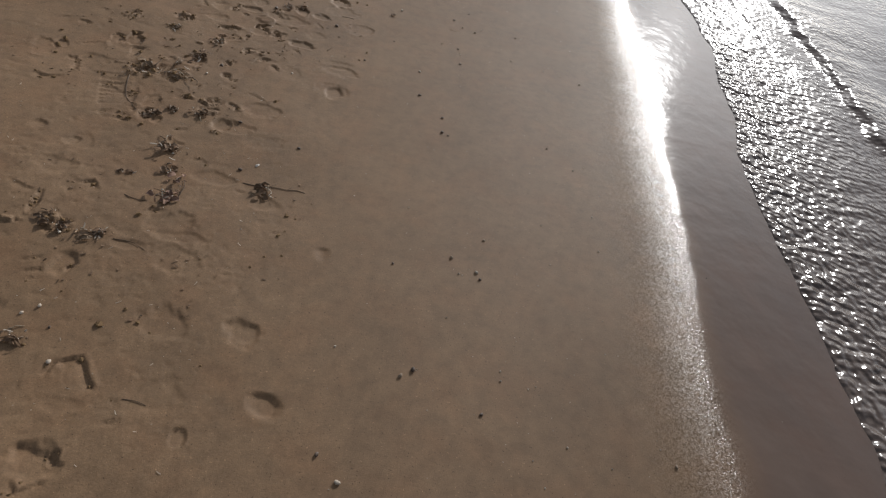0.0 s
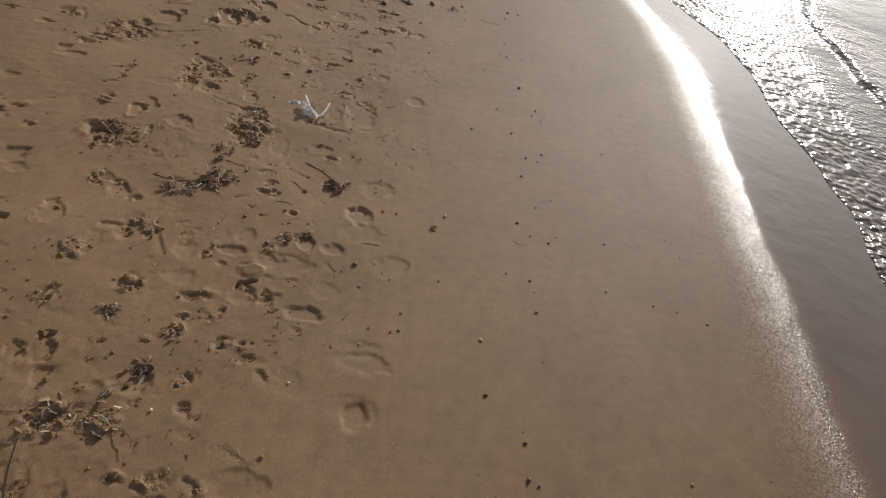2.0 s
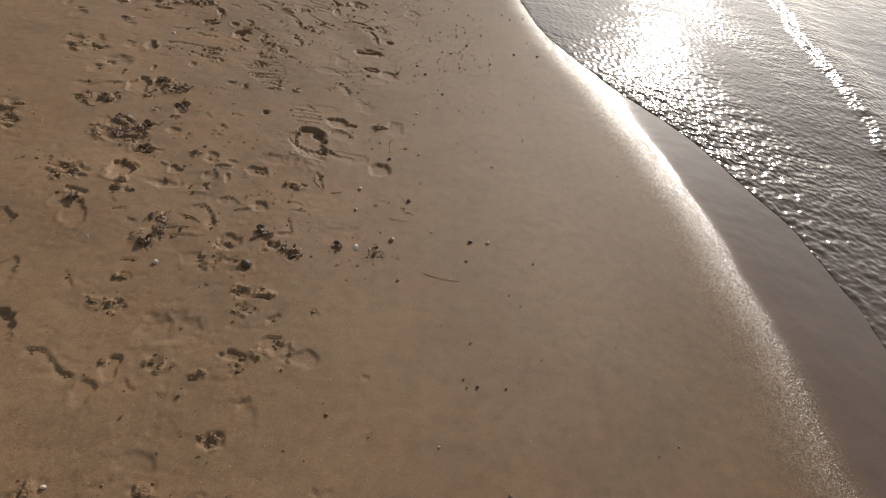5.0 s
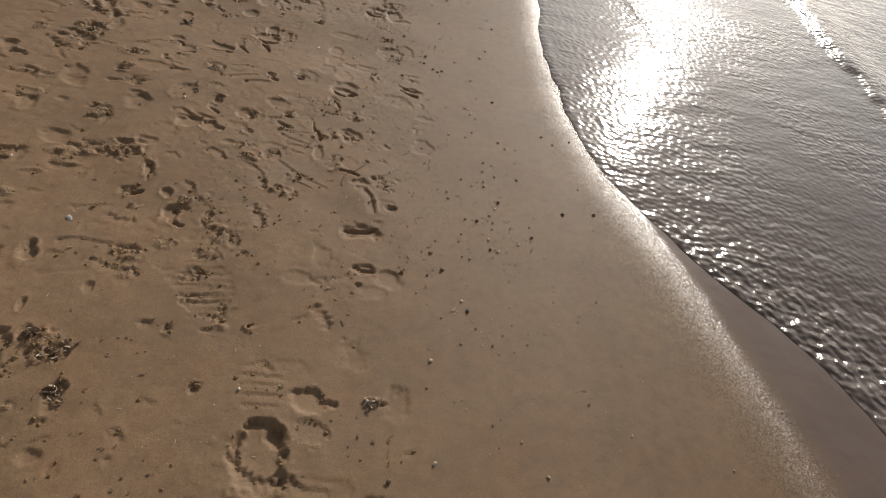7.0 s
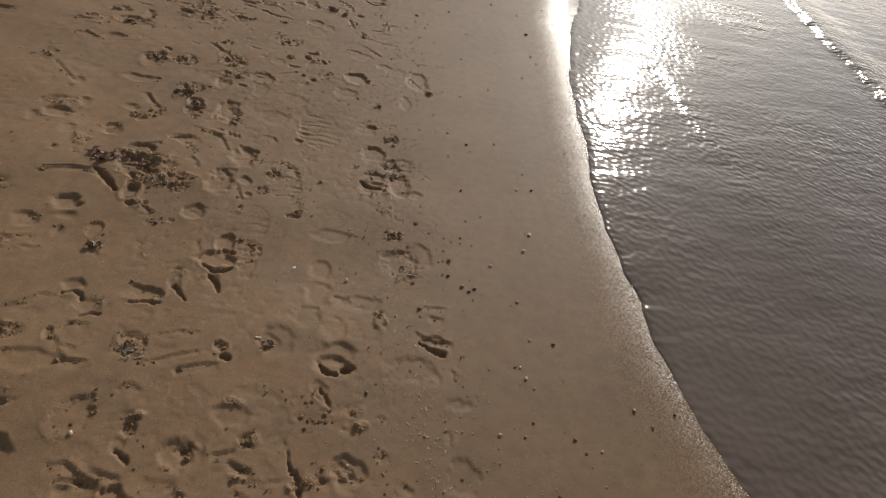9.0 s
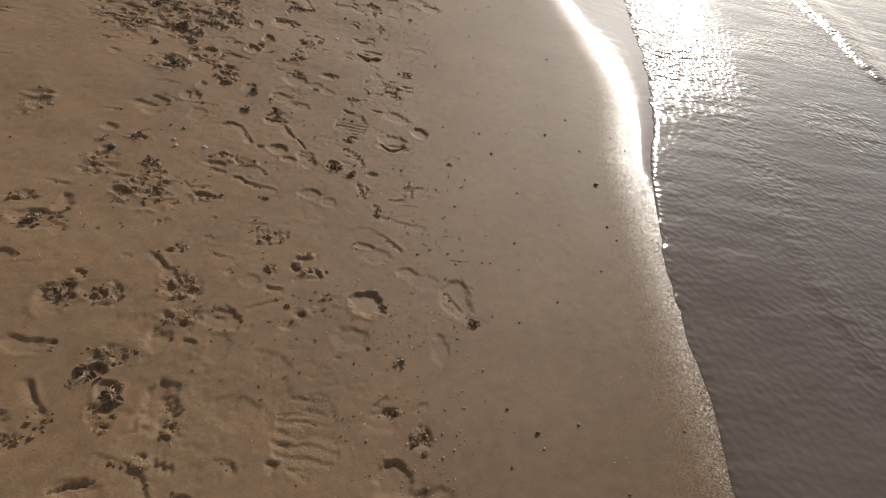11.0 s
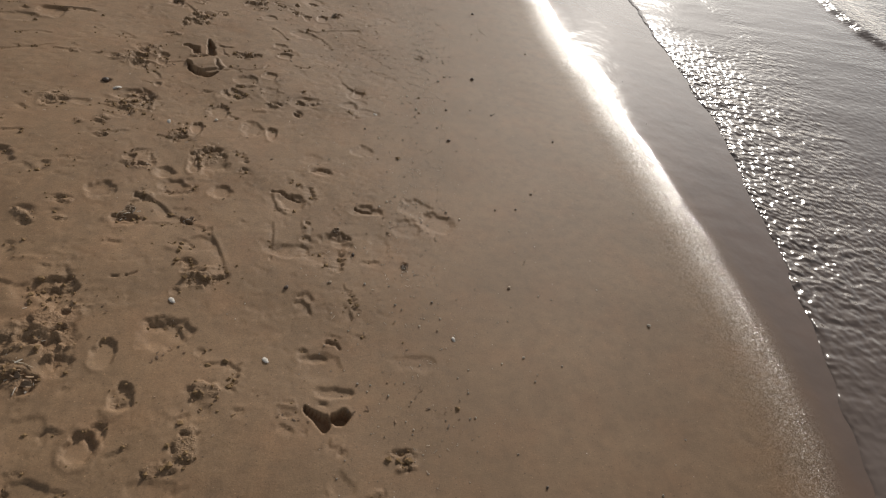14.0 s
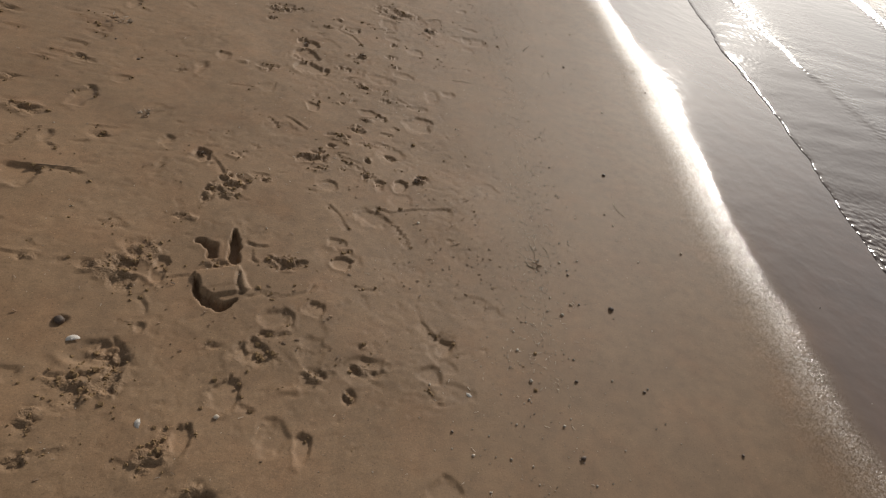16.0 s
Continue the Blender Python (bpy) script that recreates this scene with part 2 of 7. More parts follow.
def curve_at(line, y):
    ys, xs = np.array(line).T
    out = np.zeros_like(y)
    for k in (-0.3, -0.15, 0.0, 0.15, 0.3):
        out += np.interp(y + k, ys, xs) / 5
    return out


def swash_at(y):
    return curve_at(SWASH, y) + 0.03 * (grain(y, y * 0, 0.35, 3) - 0.5) + 0.014 * (grain(y, y * 0, 0.07, 5) - 0.5)


def wave_at(y):
    return curve_at(WAVE, y) + 0.05 * (grain(y, y * 0, 0.30, 2) - 0.5) + 0.016 * (grain(y, y * 0, 0.08, 4) - 0.5)


def smooth(a, b, v):
    t = np.clip((v - a) / (b - a), 0, 1)
    return t * t * (3 - 2 * t)


def axis(pieces, low, high):
    """Coordinates: stretches of (start, end, step), then ever wider steps to both ends."""
    out = []
    for a, b, step in pieces:
        out += list(np.arange(a, b - step / 2, step))
    out.append(pieces[-1][1])
    step, v = pieces[-1][2], pieces[-1][1]
    while v < high:
        step *= 1.6
        v += step
        out.append(v)
    step, v = pieces[0][2], pieces[0][0]
    while v > low:
        step *= 1.6
        v -= step
        out.insert(0, v)
    return np.array(out)


def sheet(name, X, Y, Z, mat, **layers):
    ny, nx = Z.shape
    me = bpy.data.meshes.new(name)
    me.vertices.add(nx * ny)
    me.vertices.foreach_set("co", np.stack([X, Y, Z], -1).astype(np.float32).ravel())
    k = np.arange(nx * ny).reshape(ny, nx)
    quads = np.stack([k[:-1, :-1], k[:-1, 1:], k[1:, 1:], k[1:, :-1]], -1).reshape(-1, 4)
    me.loops.add(quads.size)
    me.loops.foreach_set("vertex_index", quads.ravel().astype(np.int32))
    me.polygons.add(len(quads))
    me.polygons.foreach_set("loop_start", np.arange(0, quads.size, 4, dtype=np.int32))
    me.polygons.foreach_set("use_smooth", np.ones(len(quads), dtype=bool))
    me.update(calc_edges=True)
    for key, values in layers.items():
        me.attributes.new(key, "FLOAT", "POINT").data.foreach_set("value", values.astype(np.float32).ravel())
    me.materials.append(mat)
    return new(name, me)


# ---- the sand ----
# columns are counted from a line that follows the trodden strip
STRIP = [(-60, -0.12), (1.0, -0.12), (2.0, -0.06), (3.5, 0.08), (5.0, 0.22), (6.0, 0.36), (8.0, 0.38), (10.0, 0.40), (12.0, 0.42), (80, 0.42)]
GX = axis([(-2.4, -1.45, 0.026), (-1.45, -0.92, 0.0075), (-0.92, 0.10, 0.0031), (0.10, 0.40, 0.009), (0.40, 1.6, 0.026), (1.6, 3.0, 0.10)], -400, 400)
GY = axis([(0.4, 12.3, 0.0050), (12.3, 13.6, 0.008), (13.6, 15.0, 0.02)], -300, 900)
MX, MY = np.meshgrid(GX, GY)


def strip_at(y):
    return np.interp(y, *np.array(STRIP).T)


MX = MX + strip_at(MY)


def patch(x1, y1, x2, y2):
    """The part of the grid that covers these bounds."""
    lines = strip_at(np.array([y1, y2]))
    return slice(*np.searchsorted(GY, [y1, y2])), slice(*np.searchsorted(GX, [x1 - lines.max(), x2 - lines.min()]))


def beach_face(s):
    """The sand dips towards the sea from the swash line on."""
    s = np.maximum(0, s + 0.03)
    return -2.5 * (1 - np.exp(-0.082 * s * s / (s + 0.05) / 2.5))


def base_height(x, y):
    rise = 0.035 * np.maximum(0, -1.6 - x)
    rise = 1.6 * (1 - np.exp(-rise / 1.6))
    fall = beach_face(x - curve_at(SWASH, y))
    trodden = smooth(-3.4, -2.5, x) * smooth(18, 14.5, y) * smooth(-2, 0.2, y) * smooth(0.20, -0.40, x - np.interp(y, *np.array(TRODDEN).T) + 0.25 * (grain(x, y, 0.6, 9) - 0.5))
    h = rise + fall + trodden * (0.016 * (grain(x, y, 0.33, 1) - 0.5) + 0.0032 * (grain(x, y, 0.12, 2) - 0.5))
    h += trodden * 0.0008 * (grain(x, y, 0.055, 3) - 0.5)
    rough = trodden * (0.30 + 0.70 * smooth(0.36, 0.62, grain(x, y, 0.24, 10)))
    h += rough * (0.0005 * smooth(0.66, 0.84, grain(x, y, 0.026, 7)) - 0.0008 * smooth(0.72, 0.86, grain(x * 0.8, y, 0.018, 11)) + 0.0002 * (grain(x, y, 0.0125, 8) - 0.5))
    return h + 0.0035 * (grain(x, y, 0.8, 6) - 0.5) * smooth(1.5, 1.0, x) * smooth(-4.5, -2.5, x)


MZ = base_height(MX, MY)
TRAMPLE = np.zeros_like(MZ)  # how crumbly the surface is


CHIPS, chance = [], np.random.RandomState(17)
SUNWARD = (math.sin(SUN_AZ), math.cos(SUN_AZ))


def break_edge(s, x, y, near, amount, scrap=0.05):
    """Crumbs of crust along the sunward edge of a mark, in bunches."""
    X, Y = MX[s], MY[s]
    w = near * smooth(-0.3, 0.6, ((X - x) * SUNWARD[0] + (Y - y) * SUNWARD[1]) / (np.hypot(X - x, Y - y) + 1e-6))
    w = (w * smooth(0.48, 0.66, grain(X, Y, scrap, 27))).ravel()
    if w.size and w.sum() > 1:
        for k in chance.choice(w.size, min(int(amount), int(w.sum())), p=w / w.sum()):
            CHIPS.append((X.ravel()[k] + chance.normal(0, 0.004), Y.ravel()[k] + chance.normal(0, 0.004)))


def warp(s, size, amount, shift):
    return amount * (grain(MX[s], MY[s], size, shift) - 0.5)


def torn_edge(points, depth, width, toothed=False):
    """The broken edge of a print: it drops on the side away from the sun and rises back over the width; toothed by the tread or by toes."""
    p = np.array(points)
    if sum(-(b[1] - a[1]) * SUNWARD[0] + (b[0] - a[0]) * SUNWARD[1] for a, b in zip(p, p[1:])) < 0:
        p = p[::-1]
    low, high = p.min(0) - 1.5 * width - 0.03, p.max(0) + 1.5 * width + 0.03
    s = patch(*low, *high)
    X, Y = MX[s] + warp(s, 0.045, 0.005, 41) + warp(s, 0.014, 0.0022, 44), MY[s] + warp(s, 0.045, 0.005, 42) + warp(s, 0.014, 0.0022, 45)
    best, v, u, run = np.full(X.shape, 9.0), np.zeros(X.shape), np.zeros(X.shape), 0.0
    for a, b in zip(p, p[1:]):
        span_ = max(1e-6, math.hypot(*(b - a)))
        c, n = (b - a) / span_
        f = np.clip((X - a[0]) * c + (Y - a[1]) * n, 0, span_)
        dx, dy = X - a[0] - f * c, Y - a[1] - f * n
        d = np.hypot(dx, dy)
        side = np.where(-dx * n + dy * c >= 0, 1.0, -1.0)
        near = d < best - 1e-7
        best, v, u = np.where(near, d, best), np.where(near, side * d, v), np.where(near, run + f, u)
        run += span_
    ends = smooth(0.0, 0.012, u) * smooth(0.0, 0.012, run - u)
    if toothed:
        v = v + 0.012 * np.abs(np.sin(math.pi * u / 0.021 + 3 * grain(MX[s], MY[s], 0.05, 46))) - 0.004
    torn = 0.62 + 0.62 * smooth(0.25, 0.6, grain(MX[s], MY[s], 0.04, 43))
    drop = 0.66 * depth * torn * ends * smooth(0.0006, -0.0022, v) * np.clip(1 + v / (1.5 * width), 0, 1) ** 1.4
    MZ[s] -= drop
    MZ[s] += 0.16 * depth * torn * ends * np.exp(-((v - 0.006) / 0.006) ** 2)
    TRAMPLE[s] = np.maximum(TRAMPLE[s], 0.35 * ends * np.exp(-((v + 0.004) / 0.010) ** 2))
    w = (ends * np.exp(-((v + 0.006) / 0.007) ** 2) * smooth(0.5, 0.7, grain(MX[s], MY[s], 0.03, 47))).ravel()
    if w.sum() > 1:
        for k in chance.choice(w.size, int((70 if toothed else 30) * run), p=w / w.sum()):
            CHIPS.append((MX[s].ravel()[k], MY[s].ravel()[k]))


def oval(x, y, rx, ry, ragged, reach=1.5):
    s = patch(x - rx * reach - 0.02, y - ry * reach - 0.02, x + rx * reach + 0.02, y + ry * reach + 0.02)
    a, b = MX[s] - x, MY[s] - y
    r = min(rx, ry)
    d = np.hypot(a / rx, b / ry) + ragged * (warp(s, max(0.02, 1.1 * r), 0.55, 21) + warp(s, 0.018, 0.35, 22) + warp(s, 0.010, 0.22, 25))
    sunward = (a * SUNWARD[0] + b * SUNWARD[1]) / math.hypot(rx * SUNWARD[0], ry * SUNWARD[1])
    return s, d, sunward


def heel_mark(x, y, rx, ry, depth):
    """A pressed hollow: a sharp, ragged brow towards the sun, a floor that rises away from it to a low pushed-up rim."""
    away = 0.28 * min(rx, ry)
    s, d, sunward = oval(x - away * SUNWARD[0], y - away * SUNWARD[1], rx * 1.2, ry * 1.28, 1.0, 1.8)
    back = np.clip(0.5 - 0.5 * sunward, 0, 1)
    inside = smooth(1.03, 0.93 - 0.45 * back, d)
    floor = 0.85 + 0.3 * grain(MX[s], MY[s], 0.04, 28)
    MZ[s] -= 0.60 * depth * inside * (1.08 - 0.85 * back) * floor
    MZ[s] += 0.15 * depth * np.exp(-((d - 1.10) / 0.20) ** 2) * smooth(0.25, 0.6, grain(MX[s], MY[s], 0.04, 23)) * (0.1 + 0.9 * back)
    TRAMPLE[s] = np.maximum(TRAMPLE[s], 0.4 * np.exp(-((d - 0.95) / 0.15) ** 2) * smooth(0.5, 0.7, grain(MX[s], MY[s], 0.04, 24)))
    break_edge(s, x, y, np.exp(-((d - 0.95) / 0.14) ** 2), 60 * (rx + ry))


def hole(x, y, rx, ry, depth):
    """A small steep hole with a ragged rim."""
    s, d, sunward = oval(x, y, rx * 1.1, ry * 1.15, 0.9)
    MZ[s] -= 0.80 * depth * smooth(1.02, 0.70, d) * (0.70 + 0.40 * np.clip(sunward, -1, 1))
    MZ[s] += 0.17 * depth * np.exp(-((d - 1.2) / 0.2) ** 2)
    TRAMPLE[s] = np.maximum(TRAMPLE[s], 0.4 * np.exp(-((d - 1.0) / 0.2) ** 2))
    break_edge(s, x, y, np.exp(-((d - 0.9) / 0.2) ** 2), 70 * (rx + ry))


def soft_dip(x, y, rx, ry, depth):
    """An old, half-filled print: no sharp edge left, but a brow towards the sun and a low rim on the other side."""
    s, d, sunward = oval(x, y, rx * 1.15, ry * 1.15, 0.8, 2.0)
    lit = np.clip(0.5 + 0.5 * sunward, 0, 1)
    MZ[s] -= 1.3 * depth * smooth(1.12, 0.35 + 0.45 * lit, d) * (0.55 + 0.45 * lit)
    MZ[s] += 0.16 * depth * np.exp(-((d - 1.15) / 0.22) ** 2) * (1 - lit) * smooth(0.25, 0.6, grain(MX[s], MY[s], 0.05, 29))


BROKEN = np.zeros_like(MZ)  # where the crust is broken up


def rubble(x, y, rx, ry, count):
    """Broken crust: small lumps and gaps, with loose crumbs."""
    s, d, _ = oval(x, y, rx, ry, 0.9, 1.6)
    BROKEN[s] = np.maximum(BROKEN[s], smooth(1.3, 0.7, d))
    for _ in range(count):
        CHIPS.append((x + chance.normal(0, 0.6 * rx), y + chance.normal(0, 0.6 * ry)))


def tread(x, y, across, along, bars, depth):
    """The shallow print of a ribbed sole: half its width, half its length, and the number of ribs."""
    a, b = np.array(across), np.array(along)
    reach = 1.2 * (np.abs(a) + np.abs(b)) + 0.02
    s = patch(x - reach[0], y - reach[1], x + reach[0], y + reach[1])
    turn = np.linalg.inv(np.stack([a, b], 1))
    dx, dy = MX[s] + warp(s, 0.05, 0.010, 54) - x, MY[s] + warp(s, 0.05, 0.010, 55) + warp(s, 0.012, 0.003, 56) - y
    u, v = turn[0, 0] * dx + turn[0, 1] * dy, turn[1, 0] * dx + turn[1, 1] * dy
    d = (np.abs(u) ** 2.2 + np.abs(v) ** 2.2) ** (1 / 2.2) + warp(s, 0.05, 0.5, 58) + warp(s, 0.02, 0.16, 59)
    sole = smooth(1.0, 0.90, d) * (0.3 + 0.7 * smooth(0.22, 0.5, grain(MX[s], MY[s], 0.09, 60)))
    rib = (0.5 * bars * v) % 1.0
    worn = 0.15 + 1.0 * smooth(0.35, 0.6, grain(MX[s] * 0.6, MY[s], 0.035, 57))
    MZ[s] -= depth * sole * (0.22 + 0.85 * worn * smooth(0.0, 0.12, rib) * (1 - rib) ** 1.6)
    TRAMPLE[s] = np.maximum(TRAMPLE[s], 0.3 * sole)


# faint old marks far up the beach, where nobody walks past closely
rnd = random.Random(23)
for _ in range(420):
    y = rnd.uniform(0.4, 14.8)
    x = rnd.uniform(-2.3, -0.95) if rnd.random() < 0.75 or y < 13.2 else rnd.uniform(-0.95, 0.3)
    kind, size = rnd.random(), rnd.uniform(0.015, 0.045)
    if kind < 0.35:
        heel_mark(x, y, size, size * rnd.uniform(0.5, 0.9), rnd.uniform(0.005, 0.013))
    elif kind < 0.6:
        rubble(x, y, size * 1.3, size, 3)
    else:
        turn, reach = rnd.gauss(0.0, 0.6), rnd.uniform(0.03, 0.11)
        torn_edge(((x, y), (x + 0.5 * reach * math.cos(turn), y + 0.5 * reach * math.sin(turn) + 0.012), (x + reach * math.cos(turn), y + reach * math.sin(turn))), rnd.uniform(0.003, 0.007), 0.02)
for _ in range(420):
    y = rnd.uniform(0.4, 14.4)
    x = float(np.interp(y, *np.array(TRODDEN).T)) + 0.05 - abs(rnd.gauss(0, 0.55))
    if rnd.random() < 0.5:
        turn, reach = rnd.gauss(0.0, 0.7), rnd.uniform(0.012, 0.04)
        torn_edge(((x, y), (x + reach * math.cos(turn), y + reach * math.sin(turn))), rnd.uniform(0.0015, 0.004), 0.012)
    else:
        soft_dip(x, y, rnd.uniform(0.02, 0.06), rnd.uniform(0.015, 0.05), rnd.uniform(0.001, 0.003))
# small scuffs and broken crust in the trodden strip, in patches
for _ in range(1500):
    y = rnd.uniform(0.6, 14.0)
    x = float(np.interp(y, *np.array(TRODDEN).T)) - 0.05 - abs(rnd.gauss(0, 0.5)) - (0.15 if y < 5.5 else 0.25 if y > 10.3 else 0)
    if grain(np.array([x]), np.array([y]), 0.22, 84)[0] < 0.54:
        continue
    if rnd.random() < 0.6:
        turn, reach = rnd.gauss(0.1, 0.7), rnd.uniform(0.015, 0.06)
        torn_edge(((x, y), (x + 0.5 * reach * math.cos(turn), y + 0.5 * reach * math.sin(turn) + rnd.uniform(-0.008, 0.008)), (x + reach * math.cos(turn), y + reach * math.sin(turn))),
                  rnd.uniform(0.003, 0.007), 0.016, rnd.random() < 0.3)
    else:
        rubble(x, y, rnd.uniform(0.010, 0.030), rnd.uniform(0.008, 0.022), 2)
# old soft prints
soft_dip(-0.348, 0.732, 0.040, 0.034, 0.0060)
soft_dip(0.011, 0.914, 0.033, 0.031, 0.0050)
soft_dip(-0.058, 1.090, 0.039, 0.040, 0.0040)
soft_dip(-0.480, 1.209, 0.025, 0.040, 0.0050)
soft_dip(0.069, 1.392, 0.014, 0.021, 0.0030)
soft_dip(-0.293, 1.862, 0.027, 0.035, 0.0050)
soft_dip(-0.005, 2.170, 0.028, 0.033, 0.0040)
soft_dip(-0.158, 2.453, 0.042, 0.023, 0.0050)
soft_dip(-0.371, 2.637, 0.033, 0.018, 0.0040)
soft_dip(-0.121, 2.702, 0.027, 0.022, 0.0040)
soft_dip(-0.065, 2.868, 0.035, 0.038, 0.0050)
soft_dip(-0.640, 3.448, 0.041, 0.031, 0.0040)
soft_dip(-0.111, 3.457, 0.051, 0.089, 0.0040)
soft_dip(0.068, 3.623, 0.031, 0.036, 0.0030)
soft_dip(-0.069, 3.771, 0.027, 0.021, 0.0030)
soft_dip(-0.171, 4.607, 0.028, 0.033, 0.0050)
soft_dip(-0.117, 4.784, 0.021, 0.022, 0.0050)
soft_dip(-0.286, 4.999, 0.016, 0.026, 0.0040)
soft_dip(0.221, 5.050, 0.031, 0.040, 0.0060)
soft_dip(-0.420, 5.128, 0.020, 0.017, 0.0040)
soft_dip(-0.681, 5.504, 0.039, 0.046, 0.0050)
soft_dip(0.258, 5.722, 0.033, 0.033, 0.0040)
soft_dip(-0.712, 6.166, 0.036, 0.029, 0.0050)
soft_dip(-0.466, 6.195, 0.029, 0.022, 0.0040)
soft_dip(-0.378, 6.336, 0.037, 0.029, 0.0070)
soft_dip(0.132, 6.404, 0.032, 0.036, 0.0050)
soft_dip(-0.546, 6.411, 0.032, 0.047, 0.0060)
soft_dip(-0.211, 6.434, 0.035, 0.041, 0.0060)
soft_dip(-0.756, 6.480, 0.033, 0.040, 0.0050)
soft_dip(0.092, 6.728, 0.044, 0.032, 0.0050)
soft_dip(0.284, 7.083, 0.049, 0.050, 0.0040)
soft_dip(-0.303, 7.213, 0.027, 0.028, 0.0050)
soft_dip(-0.255, 7.363, 0.035, 0.052, 0.0060)
soft_dip(-0.992, 7.380, 0.017, 0.032, 0.0040)
soft_dip(0.291, 7.455, 0.036, 0.065, 0.0050)
soft_dip(0.207, 7.496, 0.036, 0.024, 0.0040)
soft_dip(-0.194, 7.514, 0.038, 0.056, 0.0060)
soft_dip(0.210, 7.637, 0.038, 0.048, 0.0050)
soft_dip(-0.285, 7.781, 0.035, 0.058, 0.0060)
soft_dip(-0.330, 7.973, 0.026, 0.040, 0.0050)
soft_dip(0.403, 8.207, 0.041, 0.083, 0.0040)
soft_dip(-0.021, 8.625, 0.031, 0.024, 0.0040)
soft_dip(-0.317, 8.732, 0.032, 0.013, 0.0050)
soft_dip(-0.037, 8.814, 0.033, 0.047, 0.0040)
soft_dip(0.252, 9.020, 0.047, 0.035, 0.0040)
soft_dip(-0.566, 9.035, 0.038, 0.055, 0.0050)
soft_dip(0.356, 9.101, 0.029, 0.031, 0.0060)
soft_dip(0.267, 9.187, 0.042, 0.033, 0.0040)
soft_dip(-0.164, 9.225, 0.038, 0.032, 0.0040)
soft_dip(-0.119, 9.371, 0.038, 0.039, 0.0050)
soft_dip(0.251, 9.377, 0.030, 0.024, 0.0040)
soft_dip(0.008, 9.448, 0.032, 0.021, 0.0040)
soft_dip(-0.381, 9.503, 0.037, 0.022, 0.0040)
soft_dip(0.175, 9.756, 0.042, 0.014, 0.0040)
soft_dip(0.131, 9.856, 0.029, 0.011, 0.0040)
soft_dip(-0.208, 9.910, 0.054, 0.047, 0.0050)
soft_dip(0.157, 10.243, 0.068, 0.056, 0.0040)
soft_dip(0.474, 10.398, 0.048, 0.048, 0.0040)
soft_dip(-0.469, 10.430, 0.038, 0.036, 0.0050)
soft_dip(0.056, 10.450, 0.039, 0.033, 0.0050)
soft_dip(-0.150, 10.482, 0.028, 0.030, 0.0050)
soft_dip(-0.277, 10.483, 0.036, 0.034, 0.0050)
soft_dip(-0.313, 10.552, 0.024, 0.023, 0.0060)
soft_dip(-0.193, 10.627, 0.040, 0.058, 0.0070)
soft_dip(0.270, 10.770, 0.032, 0.034, 0.0030)
soft_dip(-0.093, 10.837, 0.037, 0.041, 0.0040)
soft_dip(-0.485, 10.997, 0.050, 0.039, 0.0060)
soft_dip(0.232, 11.073, 0.028, 0.026, 0.0040)
soft_dip(-0.147, 11.173, 0.033, 0.028, 0.0040)
soft_dip(0.052, 11.637, 0.051, 0.034, 0.0040)
soft_dip(0.166, 12.240, 0.044, 0.052, 0.0040)
# heel marks
heel_mark(-0.124, 0.820, 0.014, 0.019, 0.0060)
heel_mark(-0.636, 1.663, 0.017, 0.015, 0.0060)
heel_mark(-0.731, 1.702, 0.017, 0.017, 0.0060)
heel_mark(-0.504, 1.848, 0.019, 0.023, 0.0090)
heel_mark(-0.872, 2.095, 0.031, 0.043, 0.0060)
heel_mark(-0.846, 2.130, 0.019, 0.023, 0.0060)
heel_mark(-0.633, 2.164, 0.014, 0.039, 0.0075)
heel_mark(-0.458, 2.198, 0.035, 0.028, 0.0120)
heel_mark(-0.711, 2.219, 0.018, 0.033, 0.0075)
heel_mark(-0.662, 2.248, 0.025, 0.033, 0.0135)
heel_mark(-1.019, 2.433, 0.023, 0.021, 0.0117)
heel_mark(-0.885, 2.463, 0.015, 0.016, 0.0075)
heel_mark(-1.028, 2.504, 0.020, 0.053, 0.0120)
heel_mark(-0.959, 2.623, 0.042, 0.027, 0.0135)
heel_mark(-0.829, 2.686, 0.028, 0.040, 0.0075)
heel_mark(-0.184, 2.717, 0.019, 0.030, 0.0105)
heel_mark(-0.713, 2.827, 0.024, 0.029, 0.0090)
heel_mark(-1.127, 2.870, 0.021, 0.026, 0.0060)
heel_mark(-1.211, 3.111, 0.054, 0.038, 0.0150)
heel_mark(-0.729, 3.122, 0.009, 0.031, 0.0075)
heel_mark(-0.215, 3.204, 0.030, 0.021, 0.0060)
heel_mark(-0.663, 3.209, 0.036, 0.033, 0.0090)
heel_mark(-0.801, 3.238, 0.019, 0.037, 0.0120)
heel_mark(-0.775, 3.276, 0.027, 0.039, 0.0075)
heel_mark(-0.494, 3.443, 0.021, 0.026, 0.0075)
heel_mark(-0.705, 3.462, 0.023, 0.052, 0.0090)
heel_mark(-1.108, 3.521, 0.041, 0.018, 0.0090)
heel_mark(-1.151, 3.560, 0.018, 0.025, 0.0105)
heel_mark(-0.705, 3.655, 0.027, 0.040, 0.0090)
heel_mark(-1.004, 3.858, 0.032, 0.044, 0.0135)
heel_mark(-0.522, 3.948, 0.029, 0.023, 0.0060)
heel_mark(-0.935, 3.977, 0.044, 0.048, 0.0150)
heel_mark(-0.715, 4.067, 0.043, 0.075, 0.0210)
heel_mark(-0.587, 4.091, 0.022, 0.040, 0.0150)
heel_mark(-0.376, 4.100, 0.020, 0.031, 0.0075)
heel_mark(-0.660, 4.107, 0.044, 0.060, 0.0240)
heel_mark(-0.343, 4.165, 0.016, 0.037, 0.0090)
